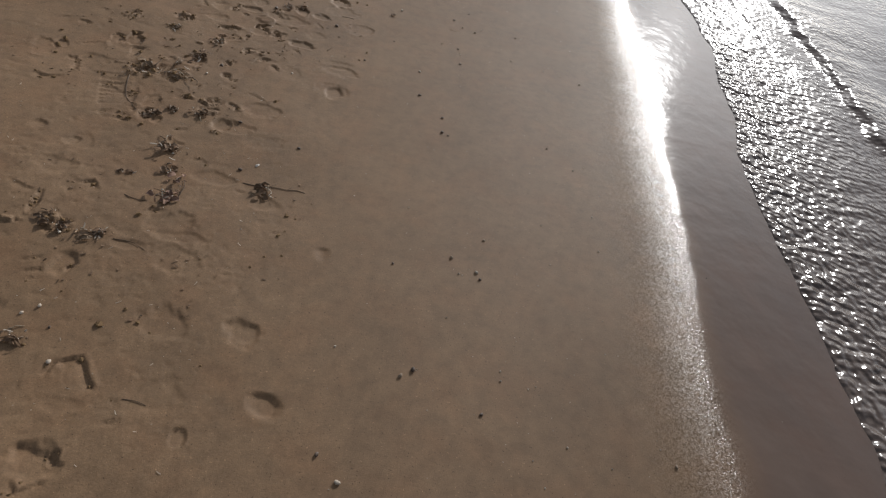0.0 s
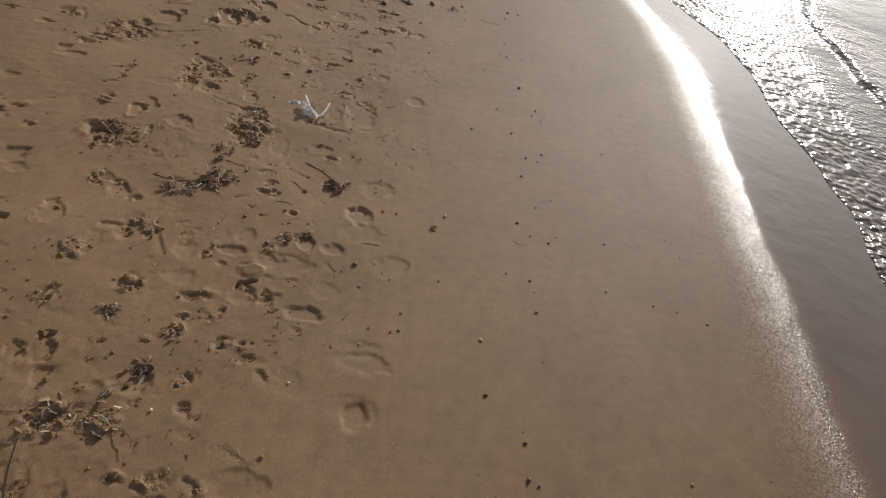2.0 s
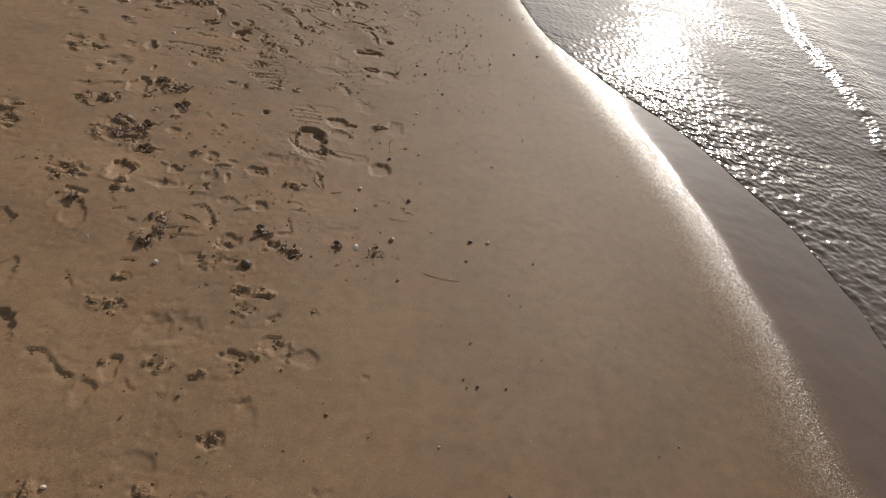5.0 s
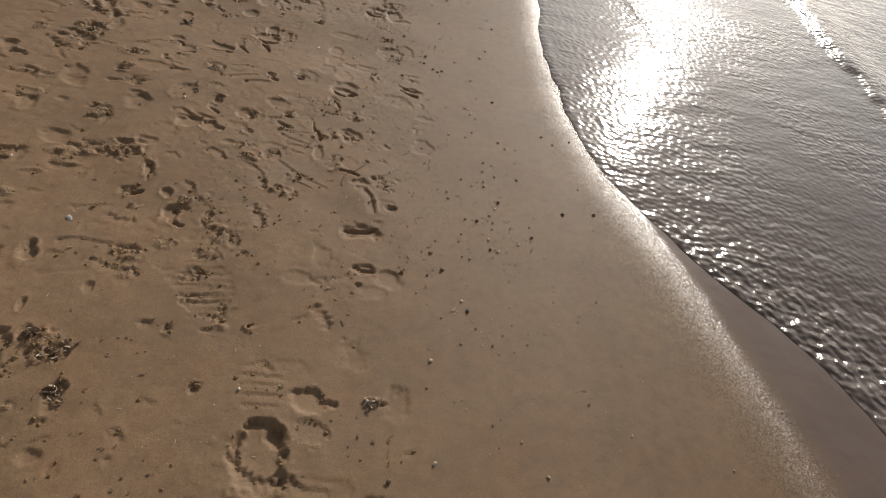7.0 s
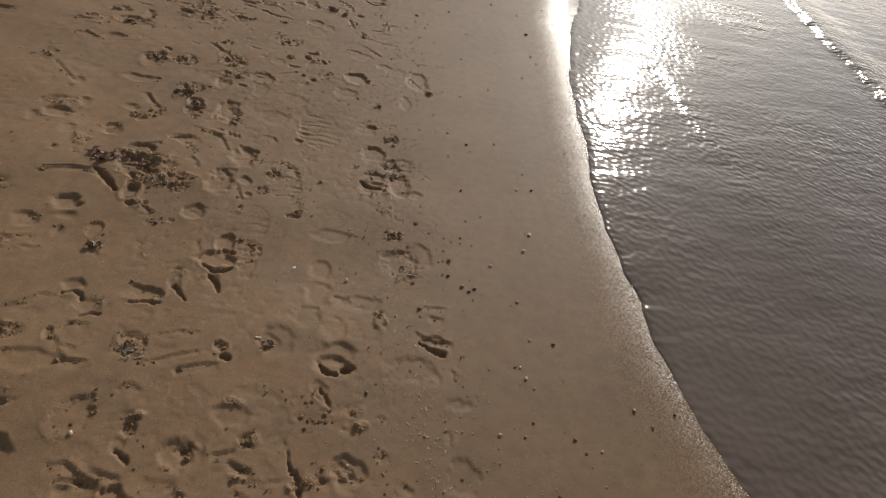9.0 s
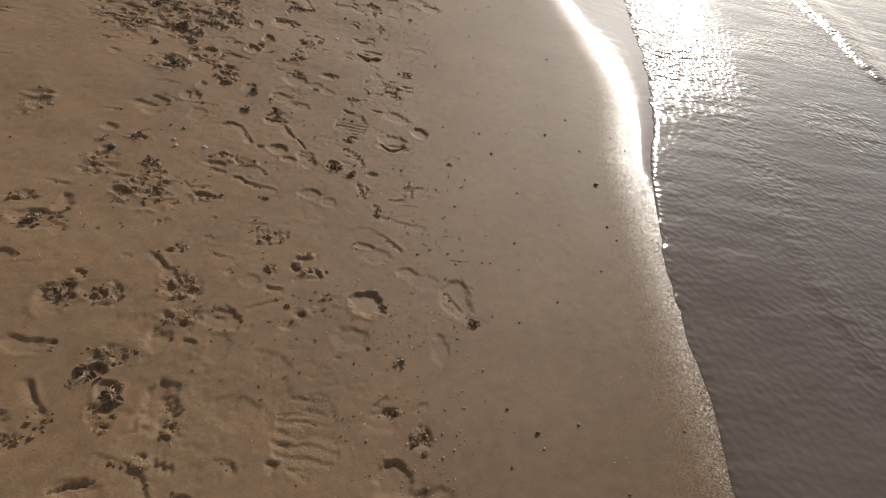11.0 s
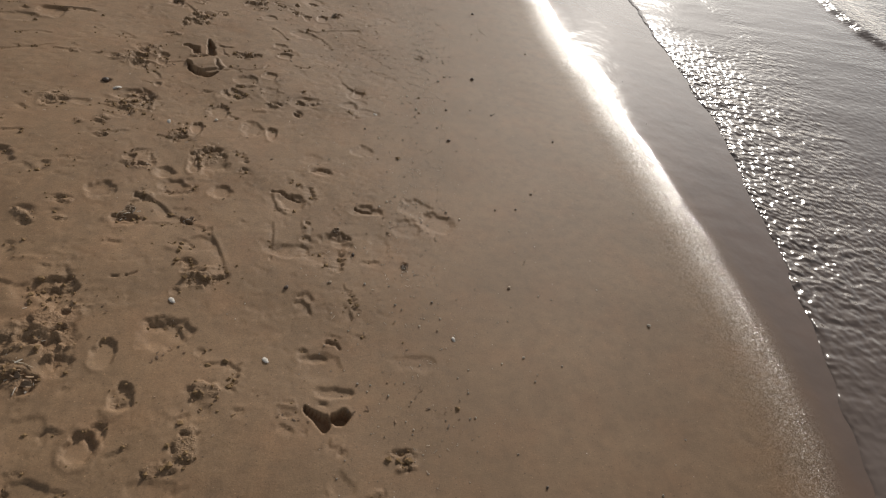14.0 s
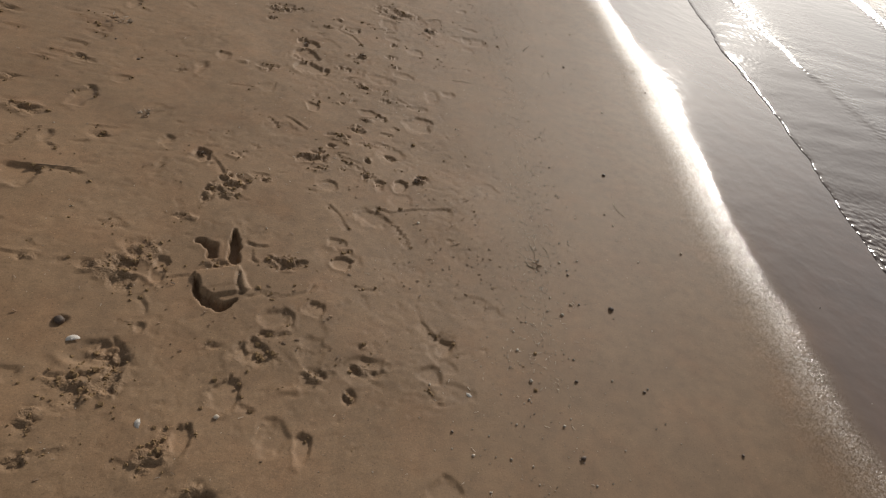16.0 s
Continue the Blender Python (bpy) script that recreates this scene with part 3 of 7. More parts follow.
heel_mark(-1.217, 4.190, 0.045, 0.068, 0.0180)
heel_mark(-0.654, 4.217, 0.034, 0.040, 0.0075)
heel_mark(-0.604, 4.256, 0.035, 0.045, 0.0150)
heel_mark(-0.029, 4.273, 0.023, 0.022, 0.0075)
heel_mark(-0.642, 4.429, 0.024, 0.035, 0.0060)
heel_mark(-1.004, 4.577, 0.020, 0.026, 0.0075)
heel_mark(-0.715, 4.608, 0.022, 0.033, 0.0075)
heel_mark(-0.845, 4.647, 0.020, 0.058, 0.0075)
heel_mark(-0.558, 4.664, 0.028, 0.042, 0.0090)
heel_mark(-0.607, 4.713, 0.019, 0.035, 0.0060)
heel_mark(-0.389, 4.833, 0.009, 0.022, 0.0075)
heel_mark(-0.510, 4.882, 0.031, 0.042, 0.0180)
heel_mark(-0.222, 4.902, 0.008, 0.020, 0.0075)
heel_mark(-0.271, 4.909, 0.017, 0.024, 0.0075)
heel_mark(-0.369, 4.916, 0.021, 0.020, 0.0113)
heel_mark(-0.142, 4.956, 0.027, 0.021, 0.0090)
heel_mark(0.002, 5.149, 0.049, 0.078, 0.0210)
heel_mark(0.103, 5.233, 0.036, 0.031, 0.0060)
heel_mark(-0.420, 5.270, 0.014, 0.041, 0.0075)
heel_mark(0.085, 5.314, 0.039, 0.029, 0.0135)
heel_mark(-0.578, 5.371, 0.028, 0.045, 0.0150)
heel_mark(-0.733, 5.432, 0.015, 0.024, 0.0090)
heel_mark(-0.446, 5.572, 0.010, 0.015, 0.0075)
heel_mark(-0.780, 5.641, 0.017, 0.038, 0.0075)
heel_mark(-0.676, 5.652, 0.015, 0.022, 0.0075)
soft_dip(0.187, 5.750, 0.032, 0.022, 0.0042)
heel_mark(-0.153, 5.804, 0.013, 0.024, 0.0060)
heel_mark(-0.719, 5.827, 0.016, 0.015, 0.0060)
heel_mark(-0.908, 5.846, 0.023, 0.040, 0.0090)
soft_dip(0.169, 5.906, 0.050, 0.030, 0.0058)
heel_mark(-0.990, 6.029, 0.033, 0.052, 0.0150)
heel_mark(-0.768, 6.059, 0.012, 0.038, 0.0120)
heel_mark(-1.026, 6.096, 0.021, 0.064, 0.0120)
heel_mark(0.172, 6.148, 0.026, 0.018, 0.0090)
heel_mark(-0.107, 6.228, 0.024, 0.022, 0.0075)
heel_mark(0.036, 6.278, 0.016, 0.034, 0.0075)
heel_mark(-0.833, 6.320, 0.022, 0.034, 0.0120)
heel_mark(-0.304, 6.332, 0.030, 0.025, 0.0143)
heel_mark(-0.191, 6.340, 0.016, 0.018, 0.0101)
heel_mark(-0.752, 6.360, 0.015, 0.013, 0.0060)
soft_dip(-0.324, 6.445, 0.013, 0.020, 0.0026)
heel_mark(-0.421, 6.515, 0.031, 0.044, 0.0075)
heel_mark(-0.764, 6.523, 0.029, 0.045, 0.0090)
soft_dip(0.063, 6.619, 0.018, 0.024, 0.0026)
soft_dip(0.093, 6.688, 0.043, 0.030, 0.0058)
soft_dip(0.341, 6.789, 0.028, 0.020, 0.0037)
soft_dip(-0.479, 6.823, 0.029, 0.025, 0.0037)
heel_mark(-0.814, 6.855, 0.019, 0.036, 0.0120)
heel_mark(-0.368, 6.883, 0.038, 0.024, 0.0105)
soft_dip(-0.529, 6.888, 0.023, 0.021, 0.0041)
heel_mark(-0.737, 6.907, 0.019, 0.038, 0.0105)
soft_dip(-0.300, 6.917, 0.015, 0.034, 0.0031)
soft_dip(-0.217, 6.954, 0.015, 0.026, 0.0031)
heel_mark(-0.765, 6.970, 0.014, 0.040, 0.0120)
heel_mark(-0.216, 7.032, 0.042, 0.027, 0.0120)
heel_mark(-0.200, 7.099, 0.020, 0.033, 0.0120)
heel_mark(-0.812, 7.095, 0.023, 0.043, 0.0120)
heel_mark(-0.704, 7.121, 0.028, 0.024, 0.0090)
heel_mark(-0.356, 7.167, 0.010, 0.009, 0.0051)
heel_mark(-0.631, 7.210, 0.037, 0.028, 0.0150)
heel_mark(-0.860, 7.264, 0.034, 0.042, 0.0120)
heel_mark(-0.179, 7.392, 0.021, 0.016, 0.0091)
soft_dip(-0.494, 7.406, 0.052, 0.048, 0.0095)
heel_mark(-0.728, 7.434, 0.009, 0.013, 0.0060)
soft_dip(0.202, 7.443, 0.039, 0.030, 0.0047)
heel_mark(-0.505, 7.502, 0.037, 0.023, 0.0131)
heel_mark(-1.055, 7.522, 0.027, 0.055, 0.0105)
heel_mark(-0.722, 7.558, 0.022, 0.023, 0.0060)
soft_dip(-0.401, 7.583, 0.037, 0.019, 0.0031)
heel_mark(-0.595, 7.594, 0.029, 0.031, 0.0120)
heel_mark(-0.832, 7.601, 0.014, 0.024, 0.0075)
heel_mark(-0.771, 7.639, 0.033, 0.025, 0.0120)
heel_mark(-0.579, 7.739, 0.022, 0.018, 0.0090)
heel_mark(-0.770, 7.845, 0.016, 0.020, 0.0075)
heel_mark(-0.441, 7.867, 0.025, 0.020, 0.0111)
heel_mark(-0.594, 7.936, 0.051, 0.027, 0.0105)
heel_mark(-0.189, 8.062, 0.041, 0.030, 0.0090)
heel_mark(-0.568, 8.105, 0.038, 0.052, 0.0150)
heel_mark(0.154, 8.165, 0.042, 0.035, 0.0135)
heel_mark(-0.745, 8.204, 0.026, 0.029, 0.0090)
heel_mark(-0.342, 8.208, 0.017, 0.020, 0.0075)
heel_mark(-0.648, 8.328, 0.016, 0.022, 0.0060)
heel_mark(-0.704, 8.367, 0.060, 0.036, 0.0135)
heel_mark(0.148, 8.402, 0.023, 0.012, 0.0068)
heel_mark(-0.665, 8.428, 0.016, 0.040, 0.0090)
heel_mark(-0.139, 8.871, 0.030, 0.023, 0.0120)
soft_dip(0.247, 8.970, 0.042, 0.027, 0.0047)
soft_dip(-0.161, 9.042, 0.032, 0.027, 0.0047)
heel_mark(-0.609, 9.048, 0.044, 0.013, 0.0060)
heel_mark(-0.459, 9.143, 0.028, 0.029, 0.0075)
heel_mark(-0.443, 9.233, 0.014, 0.021, 0.0060)
heel_mark(-0.276, 9.257, 0.023, 0.032, 0.0075)
heel_mark(-0.775, 9.385, 0.019, 0.018, 0.0060)
soft_dip(-0.457, 9.429, 0.030, 0.016, 0.0031)
heel_mark(-0.284, 9.635, 0.018, 0.020, 0.0090)
heel_mark(-0.634, 9.655, 0.047, 0.040, 0.0120)
heel_mark(-0.254, 9.730, 0.026, 0.033, 0.0150)
heel_mark(-0.409, 9.810, 0.037, 0.023, 0.0130)
heel_mark(-0.314, 9.850, 0.022, 0.032, 0.0120)
heel_mark(-0.456, 9.871, 0.043, 0.016, 0.0093)
heel_mark(-0.854, 9.924, 0.029, 0.032, 0.0075)
heel_mark(-0.639, 9.998, 0.025, 0.027, 0.0075)
heel_mark(-0.473, 10.016, 0.052, 0.055, 0.0135)
heel_mark(-0.937, 10.107, 0.030, 0.028, 0.0090)
heel_mark(-0.606, 10.149, 0.014, 0.033, 0.0060)
heel_mark(-0.969, 10.179, 0.039, 0.066, 0.0150)
heel_mark(-0.790, 10.221, 0.014, 0.011, 0.0061)
soft_dip(0.199, 10.304, 0.027, 0.015, 0.0030)
heel_mark(-0.367, 10.312, 0.034, 0.021, 0.0105)
soft_dip(0.274, 10.439, 0.034, 0.027, 0.0047)
heel_mark(-0.752, 10.563, 0.042, 0.044, 0.0150)
soft_dip(0.133, 10.625, 0.031, 0.019, 0.0031)
heel_mark(-0.259, 10.803, 0.017, 0.036, 0.0120)
heel_mark(-0.025, 10.831, 0.015, 0.027, 0.0105)
heel_mark(-0.633, 10.911, 0.025, 0.018, 0.0075)
heel_mark(-0.204, 10.938, 0.026, 0.032, 0.0105)
heel_mark(-0.163, 11.069, 0.040, 0.034, 0.0120)
heel_mark(0.265, 11.175, 0.022, 0.023, 0.0090)
heel_mark(-0.061, 11.224, 0.021, 0.019, 0.0075)
heel_mark(-0.447, 11.291, 0.016, 0.043, 0.0105)
heel_mark(-0.014, 11.418, 0.023, 0.024, 0.0120)
heel_mark(-0.983, 11.483, 0.049, 0.032, 0.0075)
heel_mark(-0.035, 11.500, 0.020, 0.023, 0.0075)
heel_mark(-0.894, 11.566, 0.046, 0.045, 0.0180)
heel_mark(-0.575, 11.680, 0.011, 0.046, 0.0045)
heel_mark(-0.102, 11.765, 0.030, 0.021, 0.0075)
heel_mark(-1.101, 11.798, 0.018, 0.035, 0.0090)
heel_mark(-0.481, 11.807, 0.028, 0.030, 0.0150)
heel_mark(0.126, 11.832, 0.019, 0.026, 0.0090)
heel_mark(-0.594, 11.851, 0.020, 0.033, 0.0090)
heel_mark(-0.900, 11.996, 0.030, 0.057, 0.0105)
heel_mark(-0.832, 12.158, 0.022, 0.026, 0.0075)
heel_mark(-0.207, 12.226, 0.021, 0.026, 0.0075)
heel_mark(-0.020, 12.255, 0.032, 0.023, 0.0060)
heel_mark(-0.621, 12.339, 0.015, 0.038, 0.0090)
heel_mark(-0.575, 12.468, 0.024, 0.034, 0.0090)
heel_mark(-1.006, 12.479, 0.019, 0.023, 0.0060)
heel_mark(-0.262, 12.519, 0.056, 0.038, 0.0135)
heel_mark(-0.288, 12.621, 0.046, 0.041, 0.0120)
heel_mark(-0.305, 12.732, 0.036, 0.034, 0.0135)
heel_mark(-0.989, 12.757, 0.021, 0.035, 0.0090)
# holes
hole(-0.316, 0.745, 0.009, 0.015, 0.0060)
hole(-0.467, 1.203, 0.010, 0.013, 0.0050)
hole(-0.473, 1.827, 0.017, 0.017, 0.0050)
hole(-0.372, 2.198, 0.013, 0.011, 0.0040)
hole(-1.094, 2.411, 0.031, 0.036, 0.0080)
hole(-0.853, 3.076, 0.029, 0.044, 0.0090)
hole(-0.885, 3.102, 0.028, 0.036, 0.0140)
hole(-1.012, 3.748, 0.013, 0.028, 0.0070)
hole(-1.079, 3.756, 0.020, 0.026, 0.0080)
hole(-0.768, 4.000, 0.024, 0.034, 0.0140)
hole(-0.897, 4.022, 0.015, 0.038, 0.0070)
hole(-0.894, 4.179, 0.014, 0.039, 0.0100)
hole(-0.119, 4.514, 0.013, 0.017, 0.0070)
hole(-0.009, 4.581, 0.016, 0.018, 0.0050)
hole(-0.083, 4.586, 0.011, 0.009, 0.0050)
hole(-0.479, 4.998, 0.028, 0.021, 0.0120)
hole(0.023, 5.211, 0.023, 0.023, 0.0080)
hole(-0.423, 5.282, 0.014, 0.028, 0.0060)
hole(-0.450, 5.376, 0.018, 0.028, 0.0070)
hole(-0.529, 5.418, 0.012, 0.024, 0.0060)
hole(-0.563, 5.498, 0.008, 0.017, 0.0070)
hole(-0.854, 5.629, 0.023, 0.033, 0.0080)
hole(-0.612, 5.667, 0.021, 0.034, 0.0130)
hole(-0.467, 5.671, 0.014, 0.004, 0.0080)
hole(-0.332, 5.874, 0.023, 0.031, 0.0100)
hole(-0.976, 5.939, 0.014, 0.034, 0.0080)
hole(-0.358, 5.961, 0.017, 0.016, 0.0090)
hole(-0.429, 6.060, 0.014, 0.030, 0.0070)
hole(-0.273, 6.314, 0.010, 0.013, 0.0060)
hole(-1.003, 6.632, 0.023, 0.034, 0.0100)
hole(-0.162, 6.719, 0.015, 0.015, 0.0070)
hole(-0.532, 6.726, 0.009, 0.016, 0.0060)
hole(-0.615, 7.083, 0.012, 0.026, 0.0050)
hole(-0.532, 7.102, 0.018, 0.027, 0.0050)
hole(-0.485, 7.277, 0.021, 0.033, 0.0140)
hole(-0.171, 7.316, 0.012, 0.012, 0.0050)
hole(-0.598, 7.432, 0.019, 0.026, 0.0080)
hole(-0.719, 7.724, 0.014, 0.022, 0.0060)
hole(-0.395, 7.818, 0.025, 0.024, 0.0080)
hole(0.185, 8.601, 0.013, 0.011, 0.0040)
hole(-0.482, 8.666, 0.016, 0.010, 0.0050)
hole(-0.639, 8.727, 0.018, 0.024, 0.0060)
hole(-1.011, 8.761, 0.038, 0.048, 0.0100)
hole(0.048, 8.804, 0.024, 0.026, 0.0080)
hole(-0.098, 8.807, 0.023, 0.019, 0.0060)
hole(-0.568, 8.826, 0.031, 0.014, 0.0050)
hole(-0.657, 8.870, 0.023, 0.024, 0.0070)
hole(-0.570, 9.359, 0.051, 0.049, 0.0080)
hole(-0.377, 9.412, 0.026, 0.010, 0.0070)
hole(-0.504, 9.442, 0.022, 0.026, 0.0060)
hole(-0.472, 9.467, 0.013, 0.010, 0.0070)
hole(-0.681, 9.512, 0.014, 0.023, 0.0050)
hole(-0.546, 9.579, 0.018, 0.020, 0.0070)
hole(-0.303, 9.600, 0.026, 0.036, 0.0130)
hole(-0.570, 9.640, 0.028, 0.021, 0.0080)
hole(-0.533, 9.649, 0.027, 0.021, 0.0090)
hole(-0.442, 9.750, 0.018, 0.023, 0.0090)
hole(-0.117, 9.862, 0.010, 0.011, 0.0040)
hole(-0.586, 10.039, 0.019, 0.017, 0.0050)
hole(-0.205, 10.050, 0.011, 0.012, 0.0040)
hole(0.014, 10.197, 0.003, 0.010, 0.0040)
hole(0.101, 10.289, 0.012, 0.011, 0.0050)
hole(-0.155, 10.300, 0.010, 0.011, 0.0040)
hole(-0.828, 10.510, 0.026, 0.027, 0.0090)
hole(-0.633, 10.516, 0.011, 0.026, 0.0060)
hole(-0.237, 10.599, 0.016, 0.038, 0.0100)
hole(-0.420, 10.607, 0.015, 0.014, 0.0070)
hole(-0.726, 10.893, 0.022, 0.024, 0.0080)
hole(-0.595, 11.069, 0.014, 0.017, 0.0060)
hole(-0.431, 11.089, 0.012, 0.017, 0.0060)
hole(-0.344, 11.697, 0.024, 0.021, 0.0050)
hole(-0.905, 11.748, 0.014, 0.030, 0.0070)
hole(-0.832, 12.313, 0.009, 0.017, 0.0040)
# torn edges of prints, and tread
torn_edge(((-0.369, 0.696), (-0.352, 0.677), (-0.326, 0.692), (-0.309, 0.705)), 0.0050, 0.015)
torn_edge(((-0.394, 0.753), (-0.377, 0.767), (-0.343, 0.755), (-0.320, 0.756)), 0.0050, 0.030)
torn_edge(((-0.402, 0.909), (-0.397, 0.935), (-0.383, 0.955)), 0.0040, 0.020)
torn_edge(((-0.392, 0.950), (-0.372, 0.966), (-0.353, 0.973), (-0.333, 0.948), (-0.318, 0.920), (-0.299, 0.899)), 0.0070, 0.025)
torn_edge(((-0.541, 1.152), (-0.506, 1.165)), 0.0030, 0.010)
torn_edge(((-0.555, 1.170), (-0.513, 1.195)), 0.0040, 0.012)
torn_edge(((-0.576, 1.206), (-0.547, 1.219), (-0.524, 1.229)), 0.0030, 0.010)
torn_edge(((-0.696, 1.453), (-0.652, 1.440), (-0.629, 1.441)), 0.0040, 0.015)
torn_edge(((-0.556, 1.500), (-0.529, 1.516), (-0.497, 1.479)), 0.0060, 0.020)
torn_edge(((-0.629, 1.813), (-0.588, 1.837)), 0.0040, 0.014)
torn_edge(((-0.277, 1.903), (-0.242, 1.885)), 0.0050, 0.020)
torn_edge(((-0.356, 1.898), (-0.306, 1.923)), 0.0040, 0.020)
torn_edge(((-0.564, 1.880), (-0.557, 1.890), (-0.555, 1.937), (-0.572, 1.981)), 0.0050, 0.014)
torn_edge(((-0.634, 1.947), (-0.572, 1.924), (-0.572, 1.949)), 0.0040, 0.014)
torn_edge(((-0.844, 1.946), (-0.821, 1.932), (-0.794, 1.937), (-0.773, 1.955)), 0.0060, 0.022)
torn_edge(((-0.686, 1.948), (-0.583, 1.987)), 0.0030, 0.012)
torn_edge(((-0.715, 2.007), (-0.605, 2.023)), 0.0030, 0.012)
torn_edge(((-0.806, 2.069), (-0.773, 2.070), (-0.751, 2.031), (-0.745, 1.998), (-0.761, 1.984)), 0.0060, 0.018, True)
torn_edge(((-0.275, 2.068), (-0.235, 2.062), (-0.190, 2.031), (-0.160, 2.066)), 0.0020, 0.015)
torn_edge(((-0.800, 2.151), (-0.773, 2.171), (-0.747, 2.177)), 0.0040, 0.014)
torn_edge(((-0.228, 2.261), (-0.210, 2.263), (-0.189, 2.228)), 0.0060, 0.020)
torn_edge(((-0.854, 2.285), (-0.829, 2.290), (-0.805, 2.280)), 0.0050, 0.020)
torn_edge(((-0.911, 2.282), (-0.883, 2.302)), 0.0030, 0.014)
torn_edge(((-0.183, 2.407), (-0.144, 2.397)), 0.0050, 0.015)
torn_edge(((-0.390, 2.430), (-0.345, 2.398)), 0.0040, 0.014)
torn_edge(((-0.125, 2.653), (-0.099, 2.615)), 0.0030, 0.012)
torn_edge(((-0.583, 2.699), (-0.552, 2.655), (-0.515, 2.586)), 0.0050, 0.014)
torn_edge(((-0.711, 2.677), (-0.658, 2.685), (-0.597, 2.697)), 0.0060, 0.020)
torn_edge(((-0.281, 2.687), (-0.233, 2.698)), 0.0050, 0.018)
torn_edge(((-1.015, 2.660), (-0.988, 2.709), (-0.944, 2.718)), 0.0060, 0.018, True)
torn_edge(((-1.168, 2.832), (-1.124, 2.833)), 0.0040, 0.018)
torn_edge(((-0.099, 2.894), (-0.084, 2.912), (-0.060, 2.916), (-0.033, 2.899)), 0.0070, 0.030)
torn_edge(((-0.701, 3.036), (-0.671, 3.033)), 0.0050, 0.020)
torn_edge(((-0.302, 3.071), (-0.257, 3.043), (-0.221, 3.023)), 0.0030, 0.012)
torn_edge(((-1.282, 3.138), (-1.242, 3.071), (-1.182, 3.065)), 0.0060, 0.016, True)
torn_edge(((-0.843, 3.133), (-0.801, 3.130), (-0.789, 3.061)), 0.0060, 0.014, True)
torn_edge(((-0.939, 3.093), (-0.915, 3.138), (-0.876, 3.140)), 0.0070, 0.018)
torn_edge(((-1.066, 3.224), (-1.046, 3.247), (-1.034, 3.275)), 0.0040, 0.014)
torn_edge(((-0.435, 3.384), (-0.413, 3.341), (-0.400, 3.275), (-0.404, 3.167)), 0.0060, 0.020, True)
torn_edge(((-0.240, 3.349), (-0.134, 3.328)), 0.0040, 0.020)
torn_edge(((-0.614, 3.411), (-0.485, 3.359), (-0.435, 3.384)), 0.0030, 0.015)
torn_edge(((-1.000, 3.469), (-0.924, 3.520)), 0.0040, 0.016)
torn_edge(((-0.115, 3.522), (-0.064, 3.496)), 0.0030, 0.015)
torn_edge(((-0.227, 3.575), (-0.193, 3.614), (-0.158, 3.595)), 0.0050, 0.020)
torn_edge(((-1.153, 3.651), (-1.133, 3.668), (-1.102, 3.636), (-1.066, 3.660)), 0.0060, 0.014, True)
torn_edge(((-1.276, 3.810), (-1.271, 3.863), (-1.222, 3.860)), 0.0060, 0.014, True)
torn_edge(((-1.227, 3.910), (-1.194, 3.863), (-1.180, 3.804)), 0.0040, 0.014)
torn_edge(((-0.950, 3.830), (-0.869, 3.850), (-0.767, 3.909)), 0.0050, 0.014)
torn_edge(((-1.010, 4.067), (-0.982, 4.109), (-0.953, 4.152)), 0.0060, 0.014, True)
torn_edge(((-0.523, 4.206), (-0.481, 4.201), (-0.437, 4.148), (-0.403, 4.135)), 0.0060, 0.020)
torn_edge(((-1.184, 4.232), (-1.135, 4.214), (-1.102, 4.212)), 0.0050, 0.014)
torn_edge(((-0.017, 4.288), (0.021, 4.263), (0.016, 4.195)), 0.0050, 0.020, True)
torn_edge(((-0.758, 4.323), (-0.725, 4.378), (-0.689, 4.344)), 0.0050, 0.012)
torn_edge(((-0.522, 4.457), (-0.482, 4.393)), 0.0030, 0.015)
torn_edge(((-0.422, 4.508), (-0.376, 4.519)), 0.0030, 0.015)
torn_edge(((-0.239, 4.567), (-0.221, 4.534), (-0.205, 4.482)), 0.0050, 0.018, True)
torn_edge(((-0.186, 4.549), (-0.164, 4.543), (-0.145, 4.559)), 0.0030, 0.012)
torn_edge(((-0.334, 4.622), (-0.236, 4.626)), 0.0030, 0.008)
torn_edge(((-0.101, 4.665), (-0.079, 4.637), (-0.064, 4.615), (-0.040, 4.603)), 0.0040, 0.016)
torn_edge(((-0.229, 4.721), (-0.214, 4.691), (-0.214, 4.651)), 0.0050, 0.018, True)
torn_edge(((-0.326, 4.716), (-0.287, 4.697), (-0.268, 4.689)), 0.0030, 0.008)
torn_edge(((-0.028, 4.749), (-0.019, 4.675)), 0.0040, 0.020)
torn_edge(((-0.301, 4.753), (-0.263, 4.767), (-0.236, 4.729), (-0.213, 4.675)), 0.0040, 0.025)
torn_edge(((-0.181, 4.745), (-0.160, 4.765), (-0.129, 4.761)), 0.0030, 0.012)
torn_edge(((-0.032, 4.783), (0.019, 4.782)), 0.0030, 0.010)
torn_edge(((-0.240, 4.801), (-0.207, 4.817), (-0.186, 4.805), (-0.169, 4.781)), 0.0060, 0.025)
torn_edge(((-0.044, 4.827), (0.009, 4.813)), 0.0030, 0.010)
torn_edge(((-0.491, 4.924), (-0.459, 4.900)), 0.0050, 0.025)
torn_edge(((-1.014, 4.968), (-0.923, 4.926)), 0.0050, 0.020)
torn_edge(((-0.144, 4.971), (-0.114, 4.952), (-0.107, 4.922)), 0.0040, 0.020)
torn_edge(((0.026, 4.998), (0.043, 4.959), (0.055, 4.900)), 0.0050, 0.012)
torn_edge(((-1.097, 5.043), (-0.992, 5.022)), 0.0050, 0.025)
torn_edge(((0.037, 5.125), (0.084, 5.099), (0.144, 5.099)), 0.0060, 0.025)
